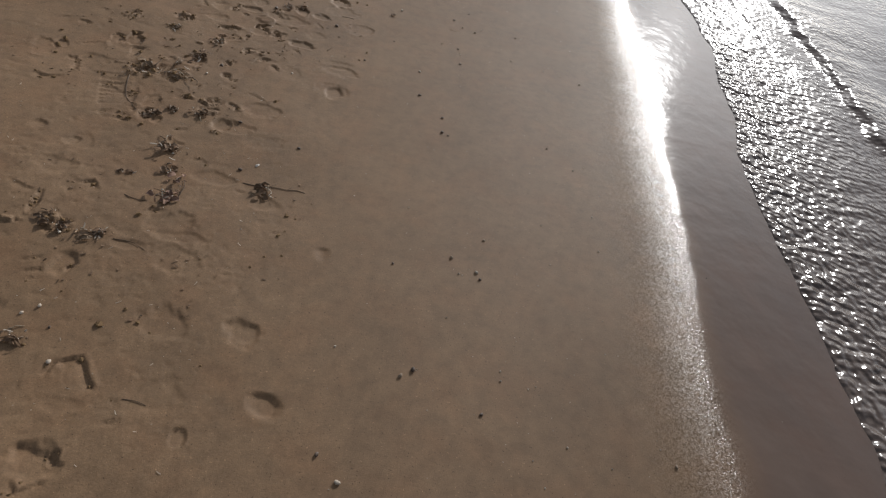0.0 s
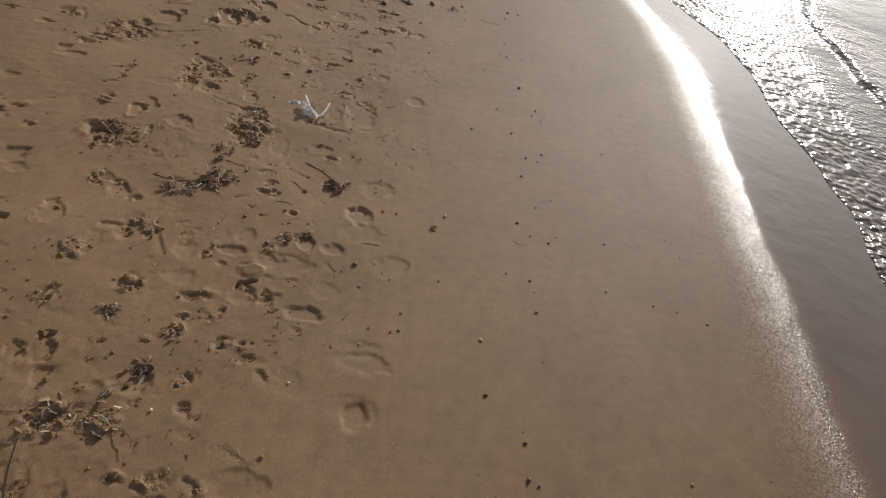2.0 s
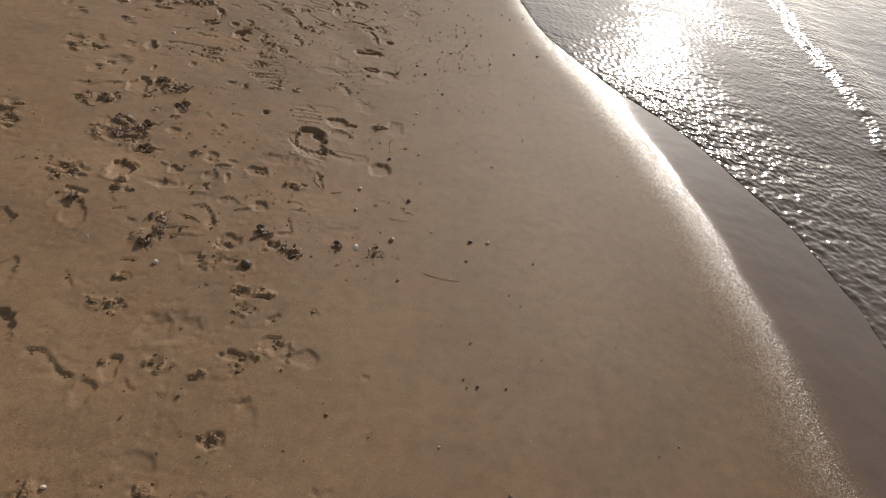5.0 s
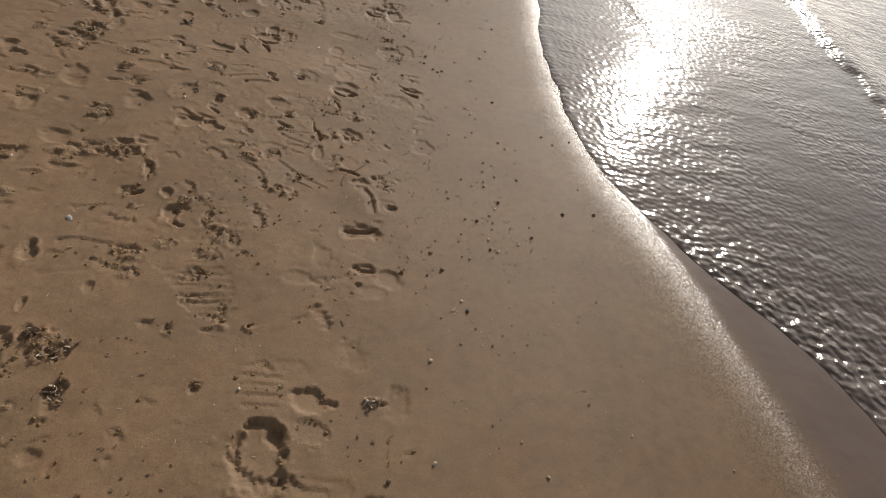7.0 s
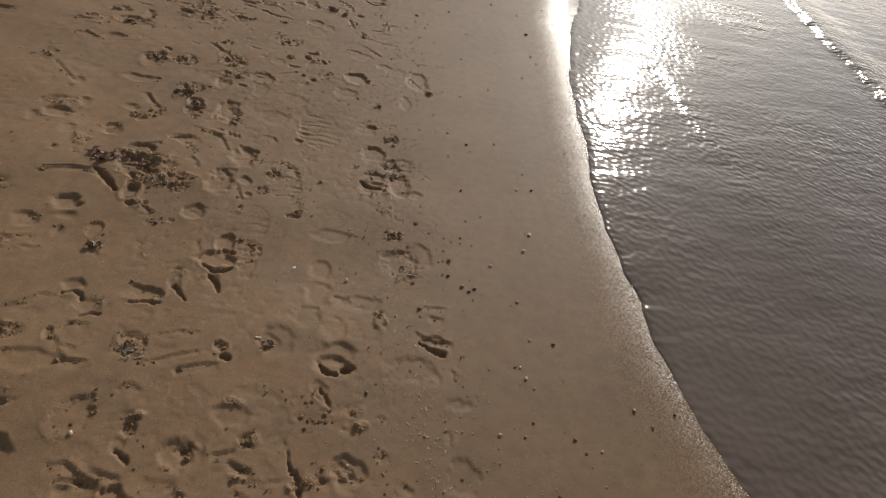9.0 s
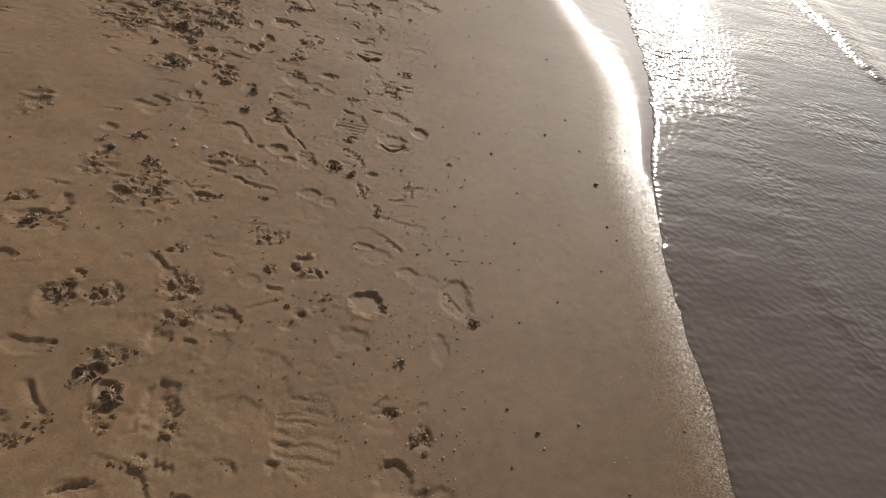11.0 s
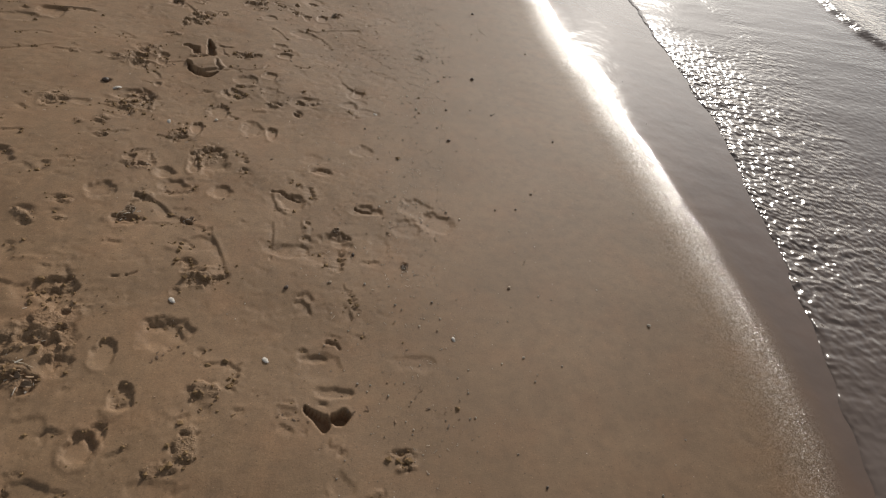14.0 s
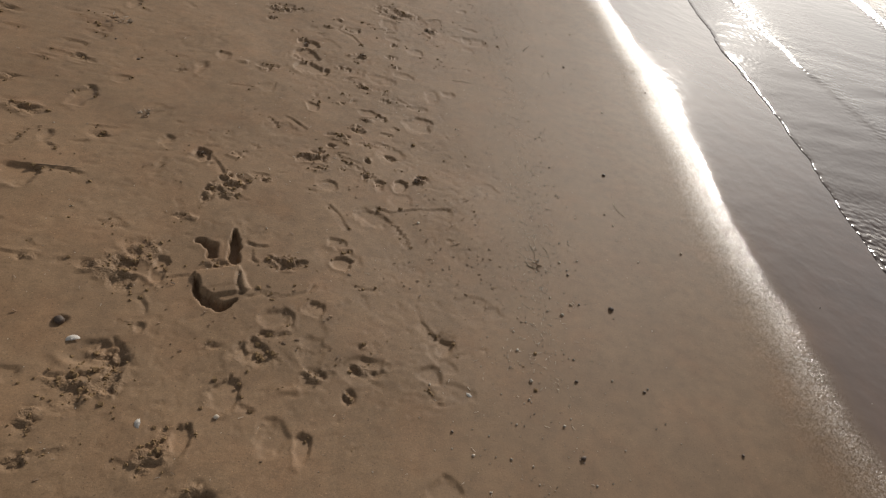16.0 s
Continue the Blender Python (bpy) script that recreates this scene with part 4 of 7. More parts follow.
torn_edge(((-0.046, 5.205), (-0.042, 5.144), (-0.007, 5.116), (0.053, 5.116)), 0.0070, 0.020, True)
torn_edge(((-0.310, 5.196), (-0.283, 5.202), (-0.262, 5.170)), 0.0040, 0.025)
torn_edge(((-0.346, 5.264), (-0.317, 5.227)), 0.0040, 0.020)
torn_edge(((-0.269, 5.284), (-0.221, 5.269)), 0.0030, 0.012)
torn_edge(((-0.063, 5.286), (0.023, 5.291)), 0.0030, 0.008)
torn_edge(((-0.620, 5.274), (-0.593, 5.300), (-0.579, 5.326)), 0.0050, 0.020)
torn_edge(((-0.630, 5.285), (-0.586, 5.324)), 0.0040, 0.020)
torn_edge(((-0.078, 5.315), (0.025, 5.319)), 0.0030, 0.008)
torn_edge(((-0.733, 5.303), (-0.691, 5.342), (-0.628, 5.369)), 0.0060, 0.020)
torn_edge(((-0.765, 5.316), (-0.717, 5.338), (-0.678, 5.369)), 0.0040, 0.020)
torn_edge(((-0.082, 5.344), (0.028, 5.347)), 0.0030, 0.008)
torn_edge(((-0.087, 5.372), (0.026, 5.371)), 0.0030, 0.008)
torn_edge(((-0.068, 5.394), (-0.025, 5.413), (0.002, 5.382)), 0.0040, 0.012)
torn_edge(((-0.186, 5.486), (-0.146, 5.491)), 0.0040, 0.014)
torn_edge(((-0.228, 5.526), (-0.172, 5.537)), 0.0030, 0.009)
torn_edge(((0.021, 5.544), (0.057, 5.573)), 0.0030, 0.014)
torn_edge(((-0.259, 5.587), (-0.134, 5.600)), 0.0040, 0.009)
torn_edge(((-0.267, 5.624), (-0.140, 5.636)), 0.0040, 0.009)
torn_edge(((-0.479, 5.682), (-0.446, 5.671), (-0.399, 5.653), (-0.354, 5.661)), 0.0070, 0.020, True)
torn_edge(((0.047, 5.701), (0.096, 5.673)), 0.0040, 0.016)
torn_edge(((0.101, 5.701), (0.156, 5.729)), 0.0030, 0.014)
torn_edge(((-0.570, 5.728), (-0.534, 5.744), (-0.460, 5.740), (-0.429, 5.737)), 0.0060, 0.025)
torn_edge(((-0.483, 5.862), (-0.450, 5.839), (-0.399, 5.839)), 0.0060, 0.020, True)
torn_edge(((-0.207, 5.880), (-0.185, 5.832), (-0.132, 5.843)), 0.0030, 0.018)
torn_edge(((-0.771, 5.862), (-0.734, 5.852)), 0.0030, 0.012)
torn_edge(((-0.582, 5.863), (-0.473, 5.893)), 0.0030, 0.014)
torn_edge(((-0.122, 5.975), (-0.094, 5.925), (-0.083, 5.895), (-0.085, 5.852)), 0.0060, 0.020, True)
torn_edge(((-0.703, 5.917), (-0.656, 5.907)), 0.0040, 0.014)
torn_edge(((-0.298, 6.027), (-0.287, 5.972), (-0.260, 5.944), (-0.221, 5.920)), 0.0030, 0.020)
torn_edge(((-0.327, 6.032), (-0.293, 6.005), (-0.285, 5.961)), 0.0040, 0.016)
torn_edge(((-0.586, 5.974), (-0.581, 6.002), (-0.577, 6.031)), 0.0050, 0.014)
torn_edge(((-0.486, 5.970), (-0.445, 5.968), (-0.428, 6.007), (-0.421, 6.069)), 0.0070, 0.025)
torn_edge(((-0.126, 6.119), (-0.103, 6.087), (-0.098, 6.039)), 0.0050, 0.018, True)
torn_edge(((-0.195, 6.167), (-0.154, 6.159), (-0.118, 6.121), (-0.105, 6.074), (-0.101, 6.039)), 0.0040, 0.025)
torn_edge(((-0.489, 6.139), (-0.456, 6.122), (-0.428, 6.079)), 0.0050, 0.020)
torn_edge(((-0.089, 6.208), (0.015, 6.129), (0.081, 6.094)), 0.0030, 0.018)
torn_edge(((-0.404, 6.149), (-0.376, 6.157), (-0.354, 6.124)), 0.0040, 0.020)
torn_edge(((-0.901, 6.137), (-0.872, 6.161)), 0.0040, 0.012)
torn_edge(((-0.573, 6.181), (-0.499, 6.176)), 0.0040, 0.016)
torn_edge(((-0.307, 6.190), (-0.280, 6.211), (-0.245, 6.193), (-0.227, 6.158)), 0.0050, 0.025)
torn_edge(((-0.689, 6.236), (-0.656, 6.205), (-0.647, 6.227)), 0.0030, 0.012)
torn_edge(((-0.326, 6.231), (-0.294, 6.226)), 0.0040, 0.014)
torn_edge(((-0.060, 6.267), (-0.002, 6.257)), 0.0040, 0.009)
torn_edge(((-0.221, 6.264), (-0.182, 6.260), (-0.150, 6.268)), 0.0040, 0.016, True)
torn_edge(((-0.075, 6.301), (0.019, 6.301)), 0.0040, 0.009)
torn_edge(((-0.333, 6.304), (-0.289, 6.301)), 0.0030, 0.016)
torn_edge(((-0.233, 6.298), (-0.191, 6.315)), 0.0030, 0.020)
torn_edge(((-0.652, 6.352), (-0.610, 6.362), (-0.588, 6.302), (-0.603, 6.243)), 0.0070, 0.016, True)
torn_edge(((-0.085, 6.337), (0.005, 6.322)), 0.0040, 0.009)
torn_edge(((-0.096, 6.382), (0.001, 6.382)), 0.0040, 0.009)
torn_edge(((-0.366, 6.397), (-0.335, 6.384), (-0.293, 6.373)), 0.0050, 0.016)
torn_edge(((-0.444, 6.397), (-0.407, 6.405), (-0.373, 6.381), (-0.342, 6.369)), 0.0060, 0.020)
torn_edge(((0.099, 6.447), (0.138, 6.417), (0.158, 6.387)), 0.0050, 0.020)
torn_edge(((-0.586, 6.466), (-0.555, 6.472), (-0.523, 6.444), (-0.513, 6.429)), 0.0060, 0.022)
torn_edge(((-0.861, 6.678), (-0.832, 6.626), (-0.813, 6.592)), 0.0050, 0.014)
torn_edge(((-0.340, 6.659), (-0.290, 6.670), (-0.267, 6.685), (-0.203, 6.708)), 0.0040, 0.012)
torn_edge(((-0.820, 6.699), (-0.776, 6.695)), 0.0050, 0.016)
torn_edge(((-0.899, 6.742), (-0.867, 6.698), (-0.827, 6.684), (-0.784, 6.689)), 0.0060, 0.016, True)
torn_edge(((-0.536, 6.730), (-0.501, 6.695), (-0.455, 6.686)), 0.0040, 0.016)
torn_edge(((-0.665, 6.741), (-0.602, 6.741)), 0.0040, 0.020)
torn_edge(((-0.524, 6.732), (-0.507, 6.766), (-0.455, 6.764)), 0.0030, 0.025)
torn_edge(((-0.317, 6.743), (-0.266, 6.762), (-0.211, 6.764)), 0.0030, 0.010)
torn_edge(((-0.761, 6.766), (-0.702, 6.755)), 0.0040, 0.012)
torn_edge(((-0.838, 6.776), (-0.804, 6.785), (-0.765, 6.779)), 0.0060, 0.014, True)
torn_edge(((0.300, 6.825), (0.330, 6.800), (0.402, 6.794)), 0.0050, 0.030)
torn_edge(((-0.645, 6.797), (-0.584, 6.852), (-0.514, 6.842)), 0.0030, 0.020)
torn_edge(((0.321, 6.912), (0.397, 6.920)), 0.0030, 0.014)
torn_edge(((0.087, 6.935), (0.127, 6.924), (0.143, 6.907)), 0.0040, 0.020)
torn_edge(((-0.704, 6.987), (-0.671, 7.014), (-0.638, 7.004)), 0.0040, 0.014)
torn_edge(((-0.174, 7.015), (-0.140, 7.019)), 0.0040, 0.007)
torn_edge(((-0.174, 7.042), (-0.134, 7.041)), 0.0040, 0.007)
torn_edge(((-0.763, 7.042), (-0.657, 7.060)), 0.0040, 0.020)
torn_edge(((-0.268, 7.104), (-0.249, 7.026)), 0.0050, 0.014)
torn_edge(((-0.175, 7.077), (-0.127, 7.078)), 0.0040, 0.007)
torn_edge(((-0.144, 7.131), (-0.119, 7.094), (-0.132, 7.023)), 0.0040, 0.012, True)
torn_edge(((-0.912, 7.128), (-0.876, 7.090), (-0.854, 7.071)), 0.0060, 0.014)
torn_edge(((-0.869, 7.123), (-0.833, 7.142), (-0.798, 7.108), (-0.784, 7.075)), 0.0070, 0.014, True)
torn_edge(((-0.448, 7.184), (-0.401, 7.189)), 0.0030, 0.010)
torn_edge(((-0.924, 7.190), (-0.881, 7.189), (-0.822, 7.225)), 0.0050, 0.014)
torn_edge(((-0.322, 7.225), (-0.287, 7.214), (-0.271, 7.188)), 0.0040, 0.020)
torn_edge(((-0.925, 7.222), (-0.905, 7.271), (-0.863, 7.307), (-0.833, 7.275)), 0.0070, 0.014, True)
torn_edge(((-0.027, 7.334), (-0.012, 7.297), (-0.002, 7.252)), 0.0050, 0.018, True)
torn_edge(((0.249, 7.313), (0.300, 7.278)), 0.0040, 0.014, True)
torn_edge(((-0.203, 7.372), (-0.190, 7.326), (-0.172, 7.289)), 0.0040, 0.018)
torn_edge(((-0.741, 7.321), (-0.692, 7.347), (-0.621, 7.364), (-0.558, 7.329)), 0.0050, 0.016)
torn_edge(((-0.679, 7.458), (-0.654, 7.422)), 0.0040, 0.012)
torn_edge(((-1.138, 7.497), (-1.089, 7.432), (-1.036, 7.406)), 0.0060, 0.016)
torn_edge(((-0.354, 7.491), (-0.329, 7.459), (-0.316, 7.426)), 0.0050, 0.020)
torn_edge(((-1.025, 7.457), (-0.976, 7.477)), 0.0050, 0.012)
torn_edge(((-0.091, 7.528), (-0.050, 7.514), (-0.026, 7.471), (-0.022, 7.418)), 0.0060, 0.020, True)
torn_edge(((-0.154, 7.500), (-0.090, 7.518)), 0.0040, 0.016)
torn_edge(((-0.497, 7.526), (-0.449, 7.552)), 0.0060, 0.025)
torn_edge(((-0.393, 7.580), (-0.354, 7.547), (-0.322, 7.514)), 0.0040, 0.016, True)
torn_edge(((-0.644, 7.578), (-0.596, 7.577)), 0.0040, 0.025)
torn_edge(((-0.379, 7.664), (-0.324, 7.652), (-0.277, 7.618), (-0.245, 7.544)), 0.0040, 0.025)
torn_edge(((0.011, 7.643), (0.048, 7.628)), 0.0030, 0.008)
torn_edge(((-0.162, 7.669), (-0.120, 7.665), (-0.102, 7.636)), 0.0040, 0.020)
torn_edge(((0.188, 7.671), (0.219, 7.687), (0.249, 7.670)), 0.0040, 0.016)
torn_edge(((-0.279, 7.830), (-0.242, 7.777), (-0.243, 7.720)), 0.0050, 0.020, True)
torn_edge(((-0.044, 7.791), (0.040, 7.795)), 0.0030, 0.008)
torn_edge(((-0.552, 7.846), (-0.524, 7.792), (-0.487, 7.753)), 0.0080, 0.020)
torn_edge(((-0.870, 7.963), (-0.839, 7.914), (-0.801, 7.868), (-0.776, 7.838)), 0.0060, 0.010)
torn_edge(((-0.976, 7.929), (-0.943, 7.980), (-0.880, 7.940)), 0.0030, 0.014)
torn_edge(((-0.152, 8.102), (-0.055, 8.157)), 0.0030, 0.016)
torn_edge(((0.377, 8.250), (0.418, 8.163)), 0.0030, 0.014)
torn_edge(((-0.395, 8.274), (-0.344, 8.222)), 0.0050, 0.018)
torn_edge(((-0.414, 8.285), (-0.376, 8.263), (-0.352, 8.220)), 0.0040, 0.016)
torn_edge(((-0.262, 8.306), (-0.189, 8.283)), 0.0030, 0.014)
torn_edge(((-0.155, 8.362), (-0.079, 8.371)), 0.0040, 0.009)
torn_edge(((-0.170, 8.391), (-0.066, 8.393)), 0.0040, 0.009)
torn_edge(((-0.125, 8.438), (-0.113, 8.358)), 0.0040, 0.009)
torn_edge(((-0.157, 8.436), (-0.145, 8.362)), 0.0040, 0.009)
torn_edge(((-0.093, 8.440), (-0.085, 8.377)), 0.0040, 0.009)
torn_edge(((-0.070, 8.435), (-0.063, 8.416), (-0.079, 8.377)), 0.0050, 0.014, True)
torn_edge(((-0.180, 8.419), (-0.064, 8.422)), 0.0040, 0.009)
torn_edge(((0.199, 8.469), (0.238, 8.431), (0.267, 8.395)), 0.0050, 0.016)
torn_edge(((-0.185, 8.447), (-0.122, 8.454)), 0.0040, 0.008)
torn_edge(((-0.185, 8.474), (-0.147, 8.479)), 0.0030, 0.008)
torn_edge(((-0.747, 8.548), (-0.671, 8.535)), 0.0050, 0.014)
torn_edge(((0.173, 8.571), (0.222, 8.552), (0.297, 8.535), (0.347, 8.527)), 0.0030, 0.025)
torn_edge(((-0.050, 8.615), (-0.036, 8.593)), 0.0040, 0.012)
torn_edge(((-0.588, 8.611), (-0.545, 8.608), (-0.478, 8.599)), 0.0040, 0.025)
torn_edge(((-0.392, 8.622), (-0.368, 8.594), (-0.305, 8.607)), 0.0030, 0.020)
torn_edge(((-0.261, 8.675), (-0.232, 8.675), (-0.211, 8.655), (-0.173, 8.643), (-0.148, 8.637), (-0.111, 8.628)), 0.0070, 0.018)
torn_edge(((0.134, 8.724), (0.147, 8.665), (0.154, 8.633)), 0.0050, 0.014)
torn_edge(((-0.216, 8.688), (-0.189, 8.666)), 0.0040, 0.020)
torn_edge(((-0.335, 8.717), (-0.302, 8.700), (-0.271, 8.694)), 0.0050, 0.018)
torn_edge(((-0.190, 8.751), (-0.160, 8.719), (-0.147, 8.695)), 0.0040, 0.016)
torn_edge(((0.073, 8.762), (0.113, 8.758)), 0.0030, 0.012)
torn_edge(((-0.356, 8.758), (-0.298, 8.801), (-0.283, 8.784)), 0.0040, 0.016)
torn_edge(((-0.066, 8.849), (-0.032, 8.844), (-0.002, 8.800)), 0.0040, 0.020)
torn_edge(((0.063, 8.836), (0.133, 8.825)), 0.0030, 0.008)
torn_edge(((-1.012, 8.862), (-0.976, 8.805)), 0.0060, 0.025)
torn_edge(((0.076, 8.877), (0.125, 8.864)), 0.0030, 0.008)
torn_edge(((0.081, 8.930), (0.118, 8.903), (0.146, 8.856), (0.154, 8.818)), 0.0050, 0.020, True)
torn_edge(((-1.121, 8.886), (-1.081, 8.932), (-1.017, 8.937), (-0.989, 8.848)), 0.0080, 0.018, True)
torn_edge(((-0.722, 8.986), (-0.648, 8.988)), 0.0040, 0.014)
torn_edge(((0.046, 9.081), (0.122, 9.081)), 0.0030, 0.008)
torn_edge(((-0.562, 9.141), (-0.495, 9.094), (-0.359, 9.106)), 0.0030, 0.020)
torn_edge(((0.036, 9.128), (0.137, 9.133)), 0.0030, 0.008)
torn_edge(((-0.595, 9.210), (-0.560, 9.236), (-0.504, 9.216)), 0.0040, 0.020)
torn_edge(((-0.125, 9.294), (-0.099, 9.271)), 0.0030, 0.014)
torn_edge(((0.234, 9.400), (0.271, 9.422), (0.282, 9.394)), 0.0040, 0.018)
torn_edge(((-0.143, 9.457), (-0.117, 9.467), (-0.091, 9.445), (-0.079, 9.418)), 0.0060, 0.020, True)
torn_edge(((-0.020, 9.468), (0.014, 9.477), (0.034, 9.442)), 0.0050, 0.022)
torn_edge(((-0.335, 9.512), (-0.296, 9.507)), 0.0040, 0.016)
torn_edge(((-0.851, 9.509), (-0.816, 9.493), (-0.790, 9.524)), 0.0050, 0.020)
torn_edge(((-0.438, 9.536), (-0.378, 9.554)), 0.0030, 0.020)
torn_edge(((-0.585, 9.587), (-0.511, 9.609)), 0.0040, 0.014)
torn_edge(((0.299, 9.591), (0.334, 9.610), (0.360, 9.595)), 0.0040, 0.016)
torn_edge(((-0.392, 9.627), (-0.368, 9.645), (-0.337, 9.634)), 0.0080, 0.025)
torn_edge(((-0.510, 9.630), (-0.454, 9.646)), 0.0030, 0.010)
torn_edge(((-0.812, 9.666), (-0.734, 9.670), (-0.640, 9.678)), 0.0050, 0.014)
torn_edge(((-0.890, 9.668), (-0.856, 9.706), (-0.795, 9.688)), 0.0050, 0.016)
torn_edge(((-0.063, 9.833), (-0.028, 9.831), (-0.022, 9.802), (-0.034, 9.744)), 0.0050, 0.020, True)
torn_edge(((-0.572, 9.865), (-0.508, 9.813), (-0.471, 9.770)), 0.0040, 0.025)
torn_edge(((-0.736, 9.853), (-0.688, 9.829), (-0.651, 9.771)), 0.0060, 0.014)
torn_edge(((-0.116, 9.832), (-0.049, 9.839)), 0.0040, 0.012)
torn_edge(((0.167, 9.935), (0.204, 9.928)), 0.0040, 0.016)
torn_edge(((-0.256, 9.952), (-0.217, 9.968), (-0.187, 9.950), (-0.152, 9.900)), 0.0050, 0.025)
torn_edge(((-0.530, 10.029), (-0.491, 10.034), (-0.441, 10.053)), 0.0070, 0.020, True)
torn_edge(((0.206, 10.117), (0.237, 10.059), (0.244, 10.012)), 0.0040, 0.016, True)
torn_edge(((0.081, 10.063), (0.112, 10.079), (0.136, 10.046)), 0.0050, 0.020)
torn_edge(((-0.462, 10.110), (-0.433, 10.066)), 0.0060, 0.020)
torn_edge(((-1.060, 10.118), (-1.017, 10.121), (-0.973, 10.068)), 0.0040, 0.016)
torn_edge(((-0.525, 10.113), (-0.489, 10.106)), 0.0040, 0.025)
torn_edge(((0.092, 10.219), (0.157, 10.249)), 0.0030, 0.014)
torn_edge(((-0.945, 10.270), (-0.907, 10.235)), 0.0050, 0.016)
torn_edge(((-0.740, 10.228), (-0.725, 10.277), (-0.702, 10.304)), 0.0030, 0.014)
torn_edge(((0.010, 10.364), (0.018, 10.235), (0.057, 10.269)), 0.0030, 0.016)
torn_edge(((-0.802, 10.281), (-0.762, 10.296)), 0.0030, 0.014)
torn_edge(((-0.327, 10.300), (-0.280, 10.309), (-0.237, 10.315)), 0.0030, 0.010)
torn_edge(((-1.043, 10.256), (-1.025, 10.316), (-1.005, 10.405), (-0.972, 10.392)), 0.0070, 0.014, True)
torn_edge(((-0.884, 10.390), (-0.851, 10.359), (-0.815, 10.319)), 0.0030, 0.014)
torn_edge(((-0.954, 10.399), (-0.903, 10.393), (-0.855, 10.359)), 0.0040, 0.016)
torn_edge(((-0.786, 10.442), (-0.740, 10.417)), 0.0040, 0.014)
torn_edge(((-0.001, 10.493), (0.013, 10.427), (0.048, 10.392)), 0.0040, 0.020)
torn_edge(((-0.316, 10.468), (-0.273, 10.466), (-0.232, 10.473), (-0.234, 10.508)), 0.0050, 0.018, True)
torn_edge(((-0.694, 10.539), (-0.632, 10.496)), 0.0040, 0.016)
torn_edge(((-0.256, 10.522), (-0.227, 10.536)), 0.0040, 0.018)
torn_edge(((-0.892, 10.604), (-0.833, 10.633)), 0.0030, 0.014)
torn_edge(((-0.398, 10.656), (-0.360, 10.634), (-0.342, 10.579)), 0.0060, 0.018, True)
torn_edge(((-0.439, 10.618), (-0.411, 10.654), (-0.367, 10.663)), 0.0050, 0.020)
torn_edge(((-0.138, 10.699), (-0.094, 10.687), (-0.079, 10.629)), 0.0060, 0.018, True)
torn_edge(((-0.818, 10.698), (-0.734, 10.714)), 0.0040, 0.014)
torn_edge(((-0.375, 10.745), (-0.340, 10.742), (-0.322, 10.724)), 0.0060, 0.018)
torn_edge(((-0.523, 10.723), (-0.454, 10.761)), 0.0040, 0.014)
torn_edge(((-1.001, 10.833), (-0.968, 10.812)), 0.0030, 0.012)
torn_edge(((-0.814, 10.943), (-0.777, 10.908)), 0.0040, 0.012)
torn_edge(((-0.562, 10.937), (-0.529, 10.920), (-0.454, 10.966), (-0.436, 11.011)), 0.0060, 0.018, True)
torn_edge(((-0.731, 10.990), (-0.696, 10.998)), 0.0030, 0.012)
torn_edge(((0.226, 11.046), (0.246, 11.016), (0.273, 10.989)), 0.0040, 0.014, True)
torn_edge(((-0.211, 11.076), (-0.183, 11.065), (-0.142, 11.048), (-0.113, 11.062)), 0.0070, 0.018, True)
torn_edge(((-0.491, 11.103), (-0.440, 11.096)), 0.0030, 0.012)
torn_edge(((-0.178, 11.129), (-0.132, 11.130)), 0.0060, 0.016)
torn_edge(((-0.460, 11.195), (-0.434, 11.163), (-0.427, 11.127)), 0.0050, 0.014)
torn_edge(((-0.135, 11.215), (-0.104, 11.193), (-0.102, 11.146)), 0.0060, 0.016)
torn_edge(((-1.039, 11.182), (-0.947, 11.208), (-0.858, 11.255)), 0.0040, 0.016)
torn_edge(((0.206, 11.255), (0.229, 11.220), (0.258, 11.188)), 0.0040, 0.020)
torn_edge(((-0.816, 11.255), (-0.753, 11.252)), 0.0040, 0.012)
torn_edge(((-0.939, 11.238), (-0.863, 11.250), (-0.812, 11.290)), 0.0030, 0.016)
torn_edge(((-0.207, 11.269), (-0.142, 11.254), (-0.090, 11.277), (-0.074, 11.313)), 0.0050, 0.014)
torn_edge(((-0.562, 11.303), (-0.523, 11.348), (-0.473, 11.385)), 0.0060, 0.018)
torn_edge(((0.018, 11.336), (0.077, 11.330), (0.104, 11.370)), 0.0030, 0.012)
torn_edge(((-0.965, 11.345), (-0.892, 11.376), (-0.836, 11.360)), 0.0040, 0.016)
torn_edge(((-0.203, 11.391), (-0.176, 11.364), (-0.124, 11.401)), 0.0060, 0.016, True)
torn_edge(((-0.660, 11.425), (-0.602, 11.419), (-0.560, 11.419)), 0.0030, 0.014)
torn_edge(((-0.635, 11.471), (-0.560, 11.419)), 0.0030, 0.020)
torn_edge(((-0.006, 11.482), (0.020, 11.464)), 0.0060, 0.014, True)
torn_edge(((0.119, 11.637), (0.155, 11.579), (0.174, 11.532)), 0.0050, 0.016, True)
torn_edge(((-0.857, 11.598), (-0.806, 11.616), (-0.744, 11.610)), 0.0060, 0.020)
torn_edge(((-0.085, 11.672), (-0.046, 11.628), (-0.006, 11.559)), 0.0040, 0.016)
torn_edge(((-0.894, 11.720), (-0.847, 11.700)), 0.0050, 0.018)
torn_edge(((-1.123, 11.707), (-1.072, 11.718), (-1.042, 11.713)), 0.0040, 0.014)
torn_edge(((-0.972, 11.659), (-0.965, 11.693), (-0.957, 11.743), (-0.944, 11.765)), 0.0070, 0.016, True)
